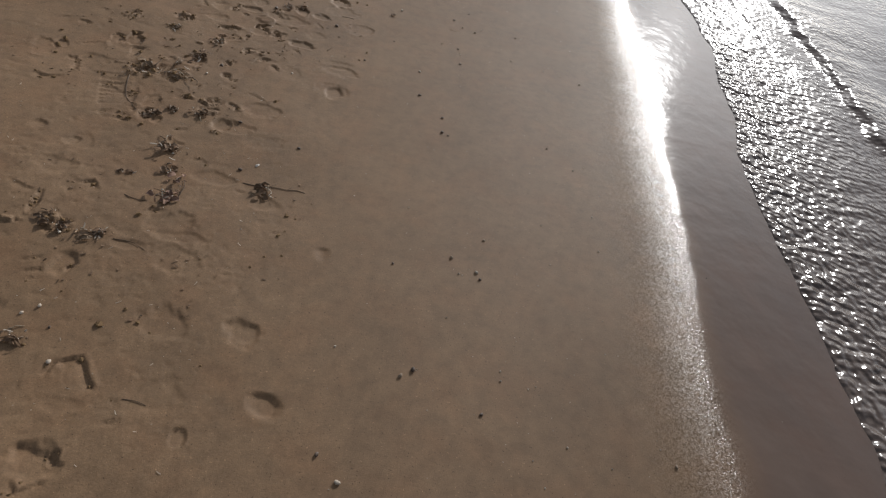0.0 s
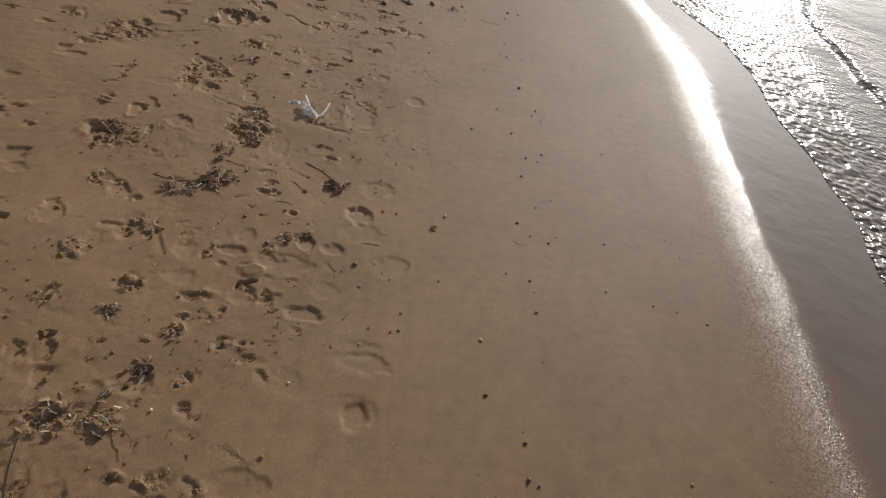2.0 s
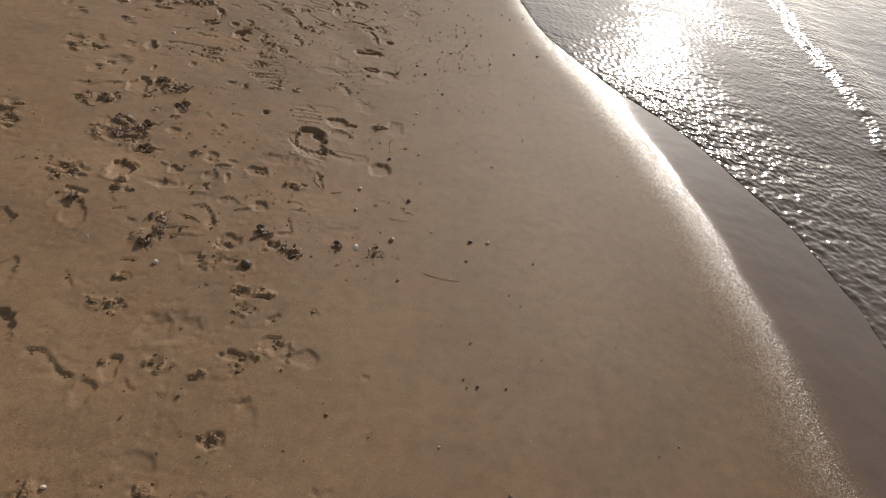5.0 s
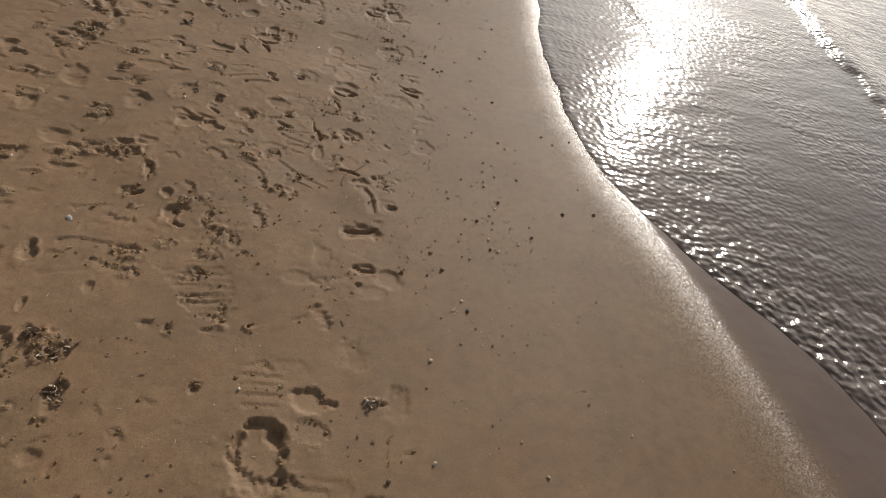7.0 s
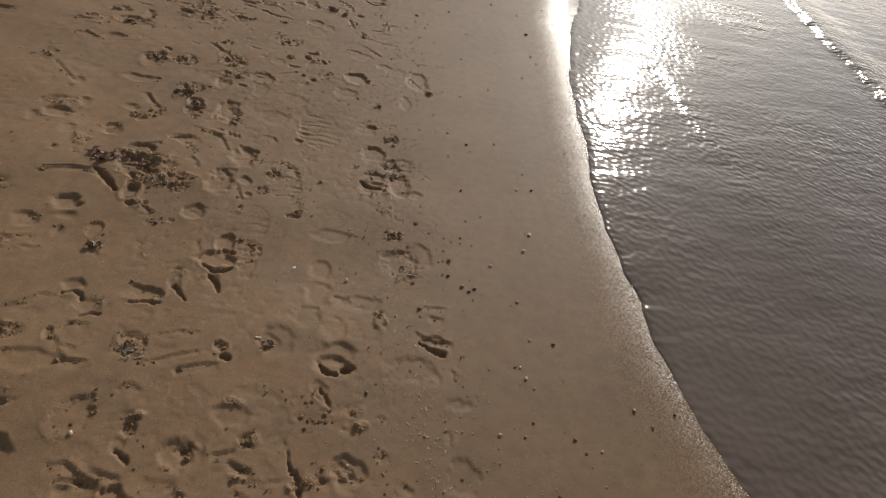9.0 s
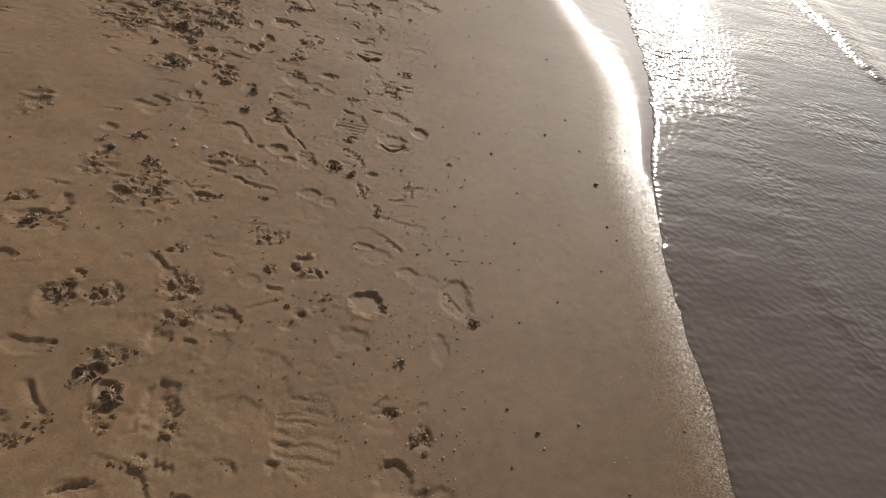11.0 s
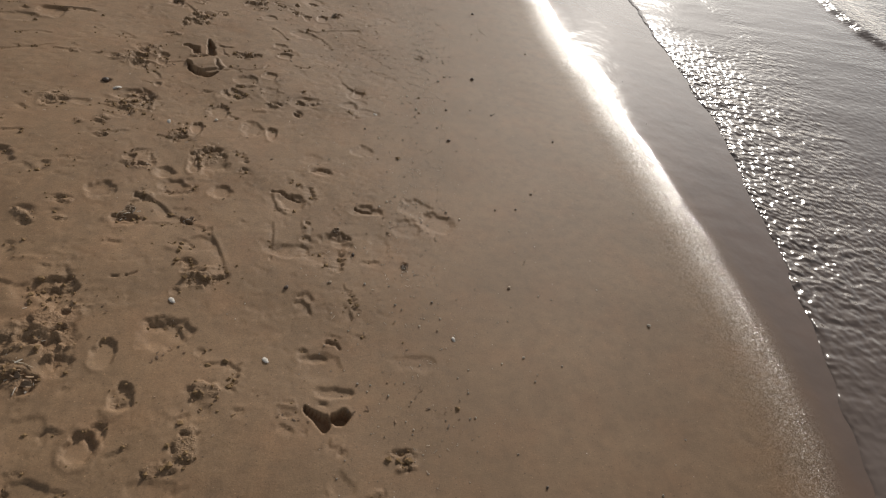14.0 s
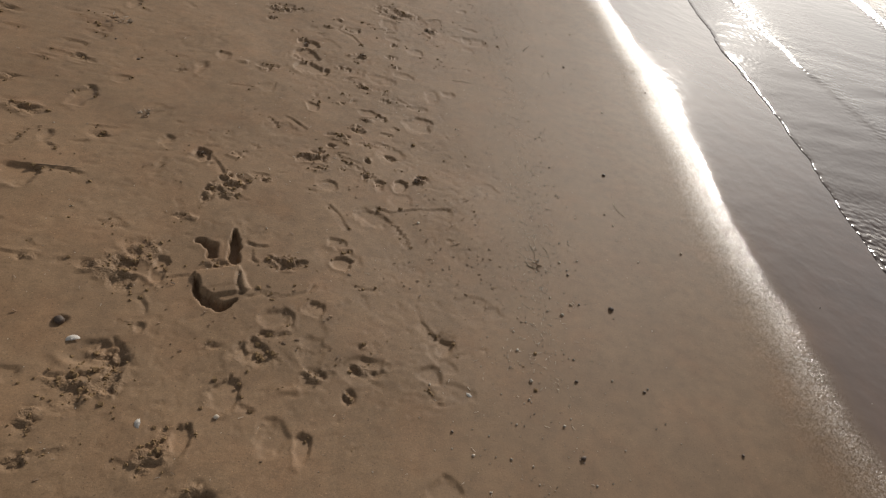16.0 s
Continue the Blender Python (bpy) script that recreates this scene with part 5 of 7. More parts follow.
torn_edge(((0.047, 11.700), (0.099, 11.687), (0.183, 11.728), (0.289, 11.753)), 0.0040, 0.022)
torn_edge(((-0.159, 11.722), (-0.117, 11.721)), 0.0030, 0.014)
torn_edge(((-0.332, 11.754), (-0.265, 11.756)), 0.0040, 0.016)
torn_edge(((-0.464, 11.819), (-0.418, 11.771), (-0.389, 11.719)), 0.0050, 0.016)
torn_edge(((-0.826, 11.846), (-0.735, 11.866)), 0.0030, 0.014)
torn_edge(((-0.084, 11.943), (0.033, 11.866), (0.053, 11.840)), 0.0040, 0.012, True)
torn_edge(((-0.152, 11.970), (-0.119, 11.930), (-0.121, 11.878)), 0.0060, 0.014, True)
torn_edge(((-0.084, 11.943), (-0.008, 11.918)), 0.0040, 0.014)
torn_edge(((-0.705, 11.950), (-0.689, 11.982), (-0.665, 12.016)), 0.0050, 0.014)
torn_edge(((-0.332, 12.106), (-0.284, 12.048)), 0.0050, 0.014, True)
torn_edge(((-0.288, 12.124), (-0.247, 12.102), (-0.202, 12.061)), 0.0060, 0.018)
torn_edge(((-0.510, 12.267), (-0.424, 12.276)), 0.0040, 0.010)
torn_edge(((0.074, 12.409), (0.152, 12.352)), 0.0030, 0.014)
torn_edge(((-1.125, 12.507), (-1.027, 12.509), (-0.977, 12.510)), 0.0040, 0.018)
torn_edge(((-1.178, 12.589), (-1.127, 12.562)), 0.0040, 0.016)
torn_edge(((-0.341, 12.610), (-0.293, 12.581), (-0.241, 12.607)), 0.0070, 0.014, True)
torn_edge(((-0.961, 12.740), (-0.909, 12.710)), 0.0040, 0.014)
torn_edge(((-0.831, 12.897), (-0.770, 12.838)), 0.0040, 0.018)
torn_edge(((-0.216, 12.941), (-0.137, 12.891), (-0.080, 12.802)), 0.0040, 0.016)
# ribbed soles
tread(-0.601, 1.889, (0.052, 0.015), (0.045, -0.103), 10, 0.0035)
tread(-0.201, 5.626, (0.065, 0.009), (0.017, -0.104), 9, 0.0060)
tread(0.025, 7.745, (0.070, -0.009), (-0.002, -0.122), 8, 0.0032)
tread(-0.066, 7.389, (0.051, 0.002), (-0.005, -0.065), 5, 0.0040)
tread(-0.149, 7.184, (0.057, 0.006), (-0.003, -0.070), 5, 0.0022)
tread(-0.134, 7.037, (0.028, 0.006), (0.003, -0.070), 6, 0.0070)
tread(0.098, 9.102, (0.054, -0.009), (-0.001, -0.084), 8, 0.0048)
tread(0.240, 9.348, (0.066, 0.003), (-0.008, -0.079), 6, 0.0022)
tread(0.146, 10.218, (0.063, 0.005), (-0.002, -0.067), 3, 0.0022)
# broken crust
rubble(-0.541, 1.333, 0.032, 0.030, 14)
rubble(-0.617, 1.395, 0.009, 0.032, 8)
rubble(-0.559, 1.810, 0.024, 0.020, 10)
rubble(-0.300, 1.822, 0.013, 0.011, 4)
rubble(-0.599, 2.065, 0.034, 0.039, 25)
rubble(-0.509, 2.079, 0.050, 0.026, 25)
rubble(-0.416, 2.343, 0.021, 0.027, 10)
rubble(-0.584, 2.376, 0.020, 0.017, 10)
rubble(-0.714, 2.400, 0.026, 0.029, 10)
rubble(-0.564, 2.473, 0.032, 0.031, 12)
rubble(-0.724, 2.551, 0.035, 0.039, 12)
rubble(-0.604, 2.670, 0.046, 0.050, 12)
rubble(-1.176, 2.730, 0.027, 0.028, 5)
rubble(-0.779, 2.874, 0.031, 0.046, 10)
rubble(-0.833, 3.074, 0.058, 0.055, 20)
rubble(-0.756, 3.081, 0.035, 0.048, 14)
rubble(-0.441, 3.149, 0.028, 0.010, 12)
rubble(-0.451, 3.241, 0.058, 0.064, 30)
rubble(-0.907, 3.285, 0.019, 0.040, 8)
rubble(-0.915, 3.482, 0.012, 0.064, 8)
rubble(-0.530, 3.556, 0.018, 0.041, 10)
rubble(-0.639, 3.566, 0.039, 0.096, 20)
rubble(-0.185, 3.587, 0.036, 0.028, 8)
rubble(-0.691, 3.590, 0.049, 0.094, 30)
rubble(-1.112, 3.672, 0.046, 0.046, 12)
rubble(-1.029, 3.782, 0.080, 0.067, 24)
rubble(-1.248, 3.843, 0.040, 0.042, 8)
rubble(-0.561, 3.858, 0.050, 0.034, 10)
rubble(-1.267, 4.028, 0.042, 0.051, 12)
rubble(-0.883, 4.231, 0.043, 0.024, 6)
rubble(-0.820, 4.320, 0.076, 0.026, 15)
rubble(-0.414, 4.357, 0.051, 0.035, 15)
rubble(-0.094, 4.369, 0.025, 0.011, 8)
rubble(-0.126, 4.432, 0.015, 0.019, 6)
rubble(-0.397, 4.447, 0.019, 0.019, 8)
rubble(-0.384, 4.593, 0.038, 0.030, 6)
rubble(-0.496, 4.810, 0.016, 0.053, 12)
rubble(-0.300, 4.837, 0.039, 0.023, 5)
rubble(-0.635, 4.837, 0.048, 0.047, 10)
rubble(-0.030, 4.901, 0.030, 0.015, 8)
rubble(-0.886, 5.038, 0.049, 0.091, 15)
rubble(-0.546, 5.071, 0.071, 0.056, 25)
rubble(-0.693, 5.229, 0.038, 0.037, 12)
rubble(-0.707, 5.231, 0.025, 0.043, 14)
rubble(-0.647, 5.253, 0.039, 0.025, 10)
rubble(-0.530, 5.318, 0.024, 0.020, 8)
rubble(0.227, 5.321, 0.026, 0.014, 8)
rubble(-0.161, 5.329, 0.011, 0.022, 5)
rubble(-0.488, 5.394, 0.043, 0.042, 15)
rubble(-0.638, 5.439, 0.004, 0.014, 8)
rubble(-0.250, 5.471, 0.011, 0.021, 6)
rubble(-0.075, 5.505, 0.015, 0.012, 4)
rubble(-0.832, 5.585, 0.029, 0.048, 14)
rubble(-0.769, 5.590, 0.033, 0.023, 6)
rubble(-0.206, 5.673, 0.040, 0.013, 10)
rubble(-0.402, 5.705, 0.035, 0.026, 15)
rubble(-0.222, 5.738, 0.025, 0.027, 12)
rubble(-0.120, 5.756, 0.013, 0.010, 6)
rubble(-0.181, 5.808, 0.026, 0.024, 8)
rubble(-0.235, 5.879, 0.014, 0.036, 6)
rubble(-0.425, 5.891, 0.019, 0.016, 8)
rubble(-0.301, 5.940, 0.020, 0.016, 8)
rubble(-0.454, 5.949, 0.026, 0.027, 12)
rubble(-0.707, 5.989, 0.022, 0.017, 6)
rubble(-0.801, 6.048, 0.035, 0.036, 14)
rubble(-0.648, 6.081, 0.042, 0.056, 6)
rubble(-0.602, 6.133, 0.068, 0.037, 8)
rubble(-0.513, 6.145, 0.049, 0.050, 12)
rubble(0.251, 6.157, 0.018, 0.013, 5)
rubble(-0.177, 6.194, 0.021, 0.019, 10)
rubble(-0.201, 6.242, 0.022, 0.017, 4)
rubble(-0.622, 6.307, 0.030, 0.044, 10)
rubble(-0.850, 6.368, 0.052, 0.034, 8)
rubble(-0.083, 6.394, 0.021, 0.020, 8)
rubble(-0.226, 6.401, 0.009, 0.008, 3)
rubble(-0.188, 6.441, 0.018, 0.020, 6)
rubble(-0.075, 6.472, 0.031, 0.017, 5)
rubble(-0.892, 6.491, 0.062, 0.027, 12)
rubble(-0.578, 6.528, 0.028, 0.026, 8)
rubble(0.063, 6.534, 0.040, 0.014, 12)
rubble(-0.962, 6.593, 0.032, 0.019, 8)
rubble(-0.632, 6.606, 0.024, 0.033, 8)
rubble(-0.364, 6.710, 0.032, 0.036, 14)
rubble(-0.635, 6.725, 0.048, 0.030, 15)
rubble(-0.839, 6.766, 0.066, 0.074, 16)
rubble(-0.809, 6.799, 0.043, 0.045, 20)
rubble(-0.959, 6.812, 0.026, 0.039, 8)
rubble(-0.451, 6.819, 0.010, 0.033, 4)
rubble(0.213, 6.847, 0.016, 0.036, 4)
rubble(-0.802, 7.019, 0.078, 0.049, 12)
rubble(0.266, 7.211, 0.023, 0.018, 6)
rubble(-0.031, 7.242, 0.018, 0.008, 4)
rubble(-0.368, 7.323, 0.028, 0.023, 8)
rubble(-0.471, 7.327, 0.029, 0.031, 16)
rubble(-0.122, 7.353, 0.018, 0.020, 6)
rubble(-0.346, 7.365, 0.031, 0.024, 10)
rubble(-0.098, 7.444, 0.029, 0.027, 10)
rubble(-0.510, 7.470, 0.051, 0.018, 12)
rubble(-0.675, 7.503, 0.024, 0.034, 8)
rubble(-1.093, 7.541, 0.058, 0.046, 12)
rubble(0.280, 7.584, 0.034, 0.036, 6)
rubble(-0.547, 7.681, 0.031, 0.026, 10)
rubble(-0.789, 7.698, 0.055, 0.025, 6)
rubble(-0.254, 7.724, 0.014, 0.017, 5)
rubble(-0.503, 7.739, 0.026, 0.033, 12)
rubble(0.276, 7.742, 0.024, 0.035, 6)
rubble(-0.417, 7.920, 0.040, 0.032, 10)
rubble(-0.901, 8.024, 0.021, 0.050, 8)
rubble(-0.301, 8.057, 0.040, 0.035, 6)
rubble(-0.539, 8.113, 0.075, 0.036, 10)
rubble(-0.473, 8.113, 0.038, 0.042, 8)
rubble(0.444, 8.130, 0.030, 0.024, 5)
rubble(-0.304, 8.154, 0.045, 0.045, 12)
rubble(-0.826, 8.186, 0.036, 0.023, 8)
rubble(-0.841, 8.314, 0.064, 0.041, 20)
rubble(-0.772, 8.447, 0.032, 0.027, 6)
rubble(-0.529, 8.516, 0.015, 0.014, 4)
rubble(-0.428, 8.521, 0.046, 0.031, 18)
rubble(-0.481, 8.551, 0.073, 0.106, 10)
rubble(-0.310, 8.555, 0.048, 0.022, 12)
rubble(-0.154, 8.579, 0.015, 0.004, 5)
rubble(-0.630, 8.653, 0.044, 0.070, 10)
rubble(0.157, 8.670, 0.023, 0.013, 6)
rubble(-0.496, 8.675, 0.027, 0.025, 8)
rubble(-0.222, 8.760, 0.043, 0.022, 8)
rubble(-0.568, 8.826, 0.031, 0.014, 10)
rubble(-0.910, 8.963, 0.048, 0.073, 6)
rubble(0.105, 8.987, 0.018, 0.022, 5)
rubble(-0.038, 9.326, 0.016, 0.010, 6)
rubble(-0.366, 9.334, 0.038, 0.077, 8)
rubble(-0.572, 9.366, 0.066, 0.057, 14)
rubble(-0.410, 9.440, 0.020, 0.068, 20)
rubble(0.329, 9.585, 0.030, 0.025, 10)
rubble(-0.111, 9.616, 0.021, 0.049, 10)
rubble(-0.761, 9.628, 0.067, 0.049, 22)
rubble(-0.600, 9.629, 0.058, 0.057, 14)
rubble(-0.532, 9.645, 0.027, 0.058, 20)
rubble(-0.095, 9.739, 0.029, 0.037, 10)
rubble(-0.489, 9.759, 0.020, 0.009, 10)
rubble(-0.903, 9.764, 0.034, 0.053, 16)
rubble(-0.770, 9.767, 0.047, 0.035, 8)
rubble(-0.583, 9.806, 0.029, 0.057, 20)
rubble(-0.739, 9.862, 0.058, 0.047, 18)
rubble(-0.819, 9.876, 0.040, 0.029, 6)
rubble(-0.575, 9.936, 0.019, 0.031, 8)
rubble(-0.478, 10.008, 0.046, 0.028, 16)
rubble(-0.768, 10.018, 0.091, 0.051, 22)
rubble(-0.139, 10.107, 0.048, 0.037, 14)
rubble(-0.190, 10.156, 0.023, 0.015, 10)
rubble(-0.227, 10.224, 0.038, 0.027, 10)
rubble(-0.603, 10.276, 0.015, 0.024, 5)
rubble(-0.526, 10.293, 0.013, 0.011, 4)
rubble(-0.365, 10.315, 0.037, 0.018, 6)
rubble(0.102, 10.352, 0.012, 0.038, 6)
rubble(-0.549, 10.374, 0.031, 0.016, 6)
rubble(-0.394, 10.574, 0.042, 0.023, 10)
rubble(-0.090, 10.588, 0.023, 0.019, 6)
rubble(-0.208, 10.669, 0.047, 0.045, 10)
rubble(-0.839, 10.741, 0.026, 0.040, 8)
rubble(-0.306, 10.772, 0.027, 0.054, 20)
rubble(-0.603, 10.787, 0.013, 0.016, 6)
rubble(-0.547, 10.801, 0.019, 0.039, 8)
rubble(-0.494, 10.885, 0.044, 0.030, 10)
rubble(-0.707, 10.917, 0.049, 0.055, 14)
rubble(-0.489, 10.944, 0.074, 0.025, 16)
rubble(-0.599, 11.261, 0.037, 0.020, 6)
rubble(-0.503, 11.287, 0.063, 0.073, 24)
rubble(-0.153, 11.376, 0.047, 0.028, 12)
rubble(-1.039, 11.595, 0.038, 0.018, 8)
rubble(-0.413, 11.623, 0.015, 0.054, 6)
rubble(-0.357, 11.648, 0.039, 0.048, 12)
rubble(-0.784, 11.820, 0.030, 0.024, 6)
rubble(-0.139, 11.847, 0.031, 0.024, 6)
rubble(-1.027, 11.876, 0.054, 0.041, 16)
rubble(0.192, 11.896, 0.024, 0.025, 6)
rubble(-0.169, 11.903, 0.054, 0.041, 8)
rubble(-1.132, 12.019, 0.019, 0.027, 8)
rubble(-0.098, 12.056, 0.039, 0.027, 6)
rubble(-1.088, 12.184, 0.017, 0.016, 4)
rubble(-0.682, 12.308, 0.014, 0.025, 5)
rubble(-0.415, 12.456, 0.037, 0.034, 6)
rubble(-1.050, 12.588, 0.034, 0.033, 6)
rubble(-0.089, 12.704, 0.031, 0.034, 5)
rubble(-0.468, 13.039, 0.058, 0.047, 10)
rubble(0.196, 13.123, 0.037, 0.050, 6)
rubble(0.025, 13.249, 0.091, 0.070, 8)

rubble(-0.775, 9.784, 0.166, 0.252, 10)
rubble(-0.746, 10.003, 0.100, 0.071, 10)
rubble(-0.590, 9.371, 0.056, 0.062, 10)
rubble(-1.029, 3.779, 0.089, 0.081, 10)
rubble(-0.690, 3.585, 0.058, 0.107, 10)
rubble(-0.890, 5.051, 0.049, 0.105, 10)
rubble(-0.554, 5.083, 0.075, 0.080, 10)
rubble(-0.480, 10.927, 0.077, 0.055, 10)
rubble(-0.618, 9.835, 0.172, 0.129, 10)
rubble(-0.580, 9.393, 0.053, 0.061, 10)
rubble(-0.811, 6.829, 0.051, 0.091, 10)
rubble(-0.846, 7.130, 0.056, 0.165, 10)
rubble(-0.461, 7.400, 0.078, 0.091, 10)
rubble(-0.507, 11.291, 0.066, 0.078, 10)
rubble(-0.499, 10.942, 0.077, 0.084, 10)
rubble(-0.447, 9.888, 0.056, 0.174, 10)
rubble(-0.532, 9.645, 0.027, 0.058, 10)
rubble(-0.548, 5.076, 0.071, 0.061, 10)
rubble(-0.548, 2.076, 0.086, 0.044, 10)
rubble(-0.460, 3.261, 0.061, 0.108, 10)
rubble(-0.492, 10.932, 0.079, 0.091, 10)
rubble(-0.501, 11.279, 0.066, 0.095, 10)


def pit(points, widths, depth):
    """A steep-walled hole along a line, wider or narrower from point to point."""
    p = np.array(points)
    s = patch(*(p.min(0) - 0.06), *(p.max(0) + 0.06))
    X, Y = MX[s] + warp(s, 0.03, 0.008, 52) + warp(s, 0.012, 0.006, 48), MY[s] + warp(s, 0.03, 0.008, 53) + warp(s, 0.012, 0.006, 49)
    d = np.full(X.shape, 9.0)
    for a, b, wa, wb in zip(p, p[1:], widths, widths[1:]):
        f = np.clip(((X - a[0]) * (b - a)[0] + (Y - a[1]) * (b - a)[1]) / max(1e-9, ((b - a) ** 2).sum()), 0, 1)
        d = np.minimum(d, np.hypot(X - a[0] - f * (b - a)[0], Y - a[1] - f * (b - a)[1]) / (wa + (wb - wa) * f))
    MZ[s] += 0.03 * depth * np.exp(-((d - 1.5) / 0.4) ** 2) - depth * smooth(1.08, 0.80, d)


def sand_slab(x, y):
    """A plate of wet crust that has broken loose and sunk over hollow ground, with cracks running off."""
    s = patch(x - 0.12, y - 0.12, x + 0.12, y + 0.14)
    a, b = MX[s] - x, MY[s] - y
    u, v = 0.90 * a + 0.44 * b, 0.90 * b - 0.44 * a
    d = np.maximum(np.abs(u - 0.004) / 0.056, np.abs(v - 0.016) / 0.046) + warp(s, 0.05, 0.14, 51)
    plate = smooth(1.02, 0.96, d)
    MZ[s] = MZ[s] * (1 - plate) + plate * (0.0015 + 0.0045 * np.cos((v - 0.016) * 26) - 0.06 * (v + 0.03) * (v < -0.005) + 0.02 * u)
    pit([(x - 0.066, y + 0.014), (x - 0.050, y - 0.030), (x - 0.020, y - 0.060), (x + 0.016, y - 0.070), (x + 0.042, y - 0.045)], [0.006, 0.011, 0.014, 0.013, 0.005], 0.024)
    pit([(x - 0.094, y + 0.150), (x - 0.060, y + 0.140), (x - 0.048, y + 0.105)], [0.010, 0.016, 0.012], 0.020)
    pit([(x - 0.018, y + 0.215), (x - 0.007, y + 0.160), (x + 0.004, y + 0.098)], [0.005, 0.011, 0.015], 0.024)
    rubble(x - 0.036, y + 0.076, 0.032, 0.014, 6)
    for line, depth in ((((0.033, 0.062), (0.039, 0.020), (0.061, -0.021)), 0.012), (((0.016, 0.181), (0.046, 0.168), (0.083, 0.175)), 0.007),
                        (((-0.134, 0.001), (-0.101, 0.020), (-0.069, 0.028)), 0.004), (((0.061, -0.026), (0.096, -0.004), (0.138, -0.021)), 0.006),
                        (((0.042, 0.157), (0.052, 0.116), (0.074, 0.101)), 0.006)):
        torn_edge([(x + p, y + q) for p, q in line], depth, 0.010)


sand_slab(-0.290, 11.260)
# a heel print broken through to hollow ground, and a flake of crust tipped up beside its hole
pit([(0.123, 9.711), (0.141, 9.690), (0.158, 9.678), (0.167, 9.662)], [0.005, 0.011, 0.014, 0.010], 0.020)
pit([(0.192, 9.683), (0.203, 9.697)], [0.017, 0.014], 0.026)
torn_edge(((0.145, 9.733), (0.160, 9.730), (0.177, 9.722)), 0.0060, 0.012)
soft_dip(-0.304, 2.574, 0.030, 0.022, -0.0050)
pit([(-0.327, 2.508), (-0.316, 2.529), (-0.299, 2.534), (-0.282, 2.536)], [0.002, 0.007, 0.010, 0.004], 0.018)
torn_edge(((-0.260, 2.527), (-0.241, 2.506), (-0.211, 2.507)), 0.0050, 0.020)
soft_dip(-0.306, 2.484, 0.040, 0.030, 0.0030)
# crescent-shaped holes under the brows of prints, and their fine edges
pit(((-0.398, 6.845), (-0.377, 6.854), (-0.352, 6.853), (-0.321, 6.847)), (0.0029, 0.0050, 0.0050, 0.0015), 0.008)
pit(((-0.544, 6.851), (-0.523, 6.863), (-0.499, 6.853), (-0.489, 6.839)), (0.0015, 0.0043, 0.0050, 0.0029), 0.007)
pit(((-0.483, 6.784), (-0.463, 6.799), (-0.442, 6.793)), (0.0029, 0.0050, 0.0043), 0.007)
pit(((-0.301, 6.914), (-0.286, 6.889), (-0.270, 6.868)), (0.0050, 0.0058, 0.0036), 0.008)
pit(((-0.225, 6.962), (-0.207, 6.937), (-0.192, 6.908)), (0.0050, 0.0072, 0.0050), 0.009)
pit(((-0.152, 6.686), (-0.142, 6.687)), (0.0072, 0.0079), 0.011)
pit(((0.063, 6.688), (0.077, 6.672), (0.099, 6.667)), (0.0036, 0.0079, 0.0058), 0.010)
pit(((0.116, 6.681), (0.136, 6.682)), (0.0079, 0.0094), 0.013)
pit(((0.062, 6.618), (0.079, 6.595), (0.090, 6.569)), (0.0036, 0.0043, 0.0029), 0.006)
pit(((0.005, 6.451), (0.016, 6.411), (0.029, 6.386), (0.036, 6.349)), (0.0015, 0.0043, 0.0058, 0.0043), 0.008)
pit(((0.307, 6.784), (0.334, 6.768), (0.365, 6.751)), (0.0022, 0.0072, 0.0108), 0.014)
pit(((-0.323, 6.433), (-0.304, 6.419), (-0.296, 6.407)), (0.0022, 0.0058, 0.0029), 0.008)
pit(((-0.413, 6.359), (-0.391, 6.368), (-0.371, 6.366)), (0.0015, 0.0036, 0.0022), 0.006)
pit(((0.106, 10.619), (0.131, 10.643), (0.161, 10.623)), (0.0015, 0.0036, 0.0036), 0.006)
pit(((-0.000, 10.501), (0.024, 10.501), (0.051, 10.483), (0.079, 10.463)), (0.0029, 0.0050, 0.0050, 0.0022), 0.007)
pit(((0.238, 10.448), (0.267, 10.437), (0.292, 10.431)), (0.0036, 0.0065, 0.0022), 0.009)
pit(((0.179, 10.312), (0.203, 10.325), (0.225, 10.301)), (0.0022, 0.0043, 0.0029), 0.006)
pit(((0.161, 9.914), (0.182, 9.909), (0.197, 9.886)), (0.0036, 0.0050, 0.0022), 0.007)
pit(((-0.353, 10.087), (-0.325, 10.087), (-0.298, 10.103)), (0.0022, 0.0029, 0.0015), 0.006)
pit(((-0.229, 10.334), (-0.215, 10.317)), (0.0058, 0.0072), 0.010)
pit(((-0.197, 9.058), (-0.176, 9.055), (-0.142, 9.055)), (0.0050, 0.0072, 0.0043), 0.010)
pit(((-0.080, 8.939), (-0.063, 8.913), (-0.052, 8.884)), (0.0029, 0.0050, 0.0029), 0.007)
pit(((-0.152, 9.427), (-0.126, 9.437), (-0.104, 9.427)), (0.0022, 0.0036, 0.0029), 0.006)
pit(((0.208, 8.984), (0.229, 8.963), (0.247, 8.950), (0.272, 8.969), (0.288, 8.984)), (0.0029, 0.0072, 0.0086, 0.0058, 0.0029), 0.012)
pit(((-0.483, 9.423), (-0.457, 9.424), (-0.438, 9.408)), (0.0029, 0.0043, 0.0036), 0.006)
pit(((-0.400, 9.390), (-0.373, 9.383)), (0.0043, 0.0058), 0.008)
pit(((0.109, 6.198), (0.144, 6.195), (0.164, 6.182)), (0.0050, 0.0072, 0.0050), 0.009)
pit(((0.136, 5.916), (0.165, 5.908), (0.208, 5.920), (0.228, 5.930)), (0.0043, 0.0086, 0.0065, 0.0029), 0.011)
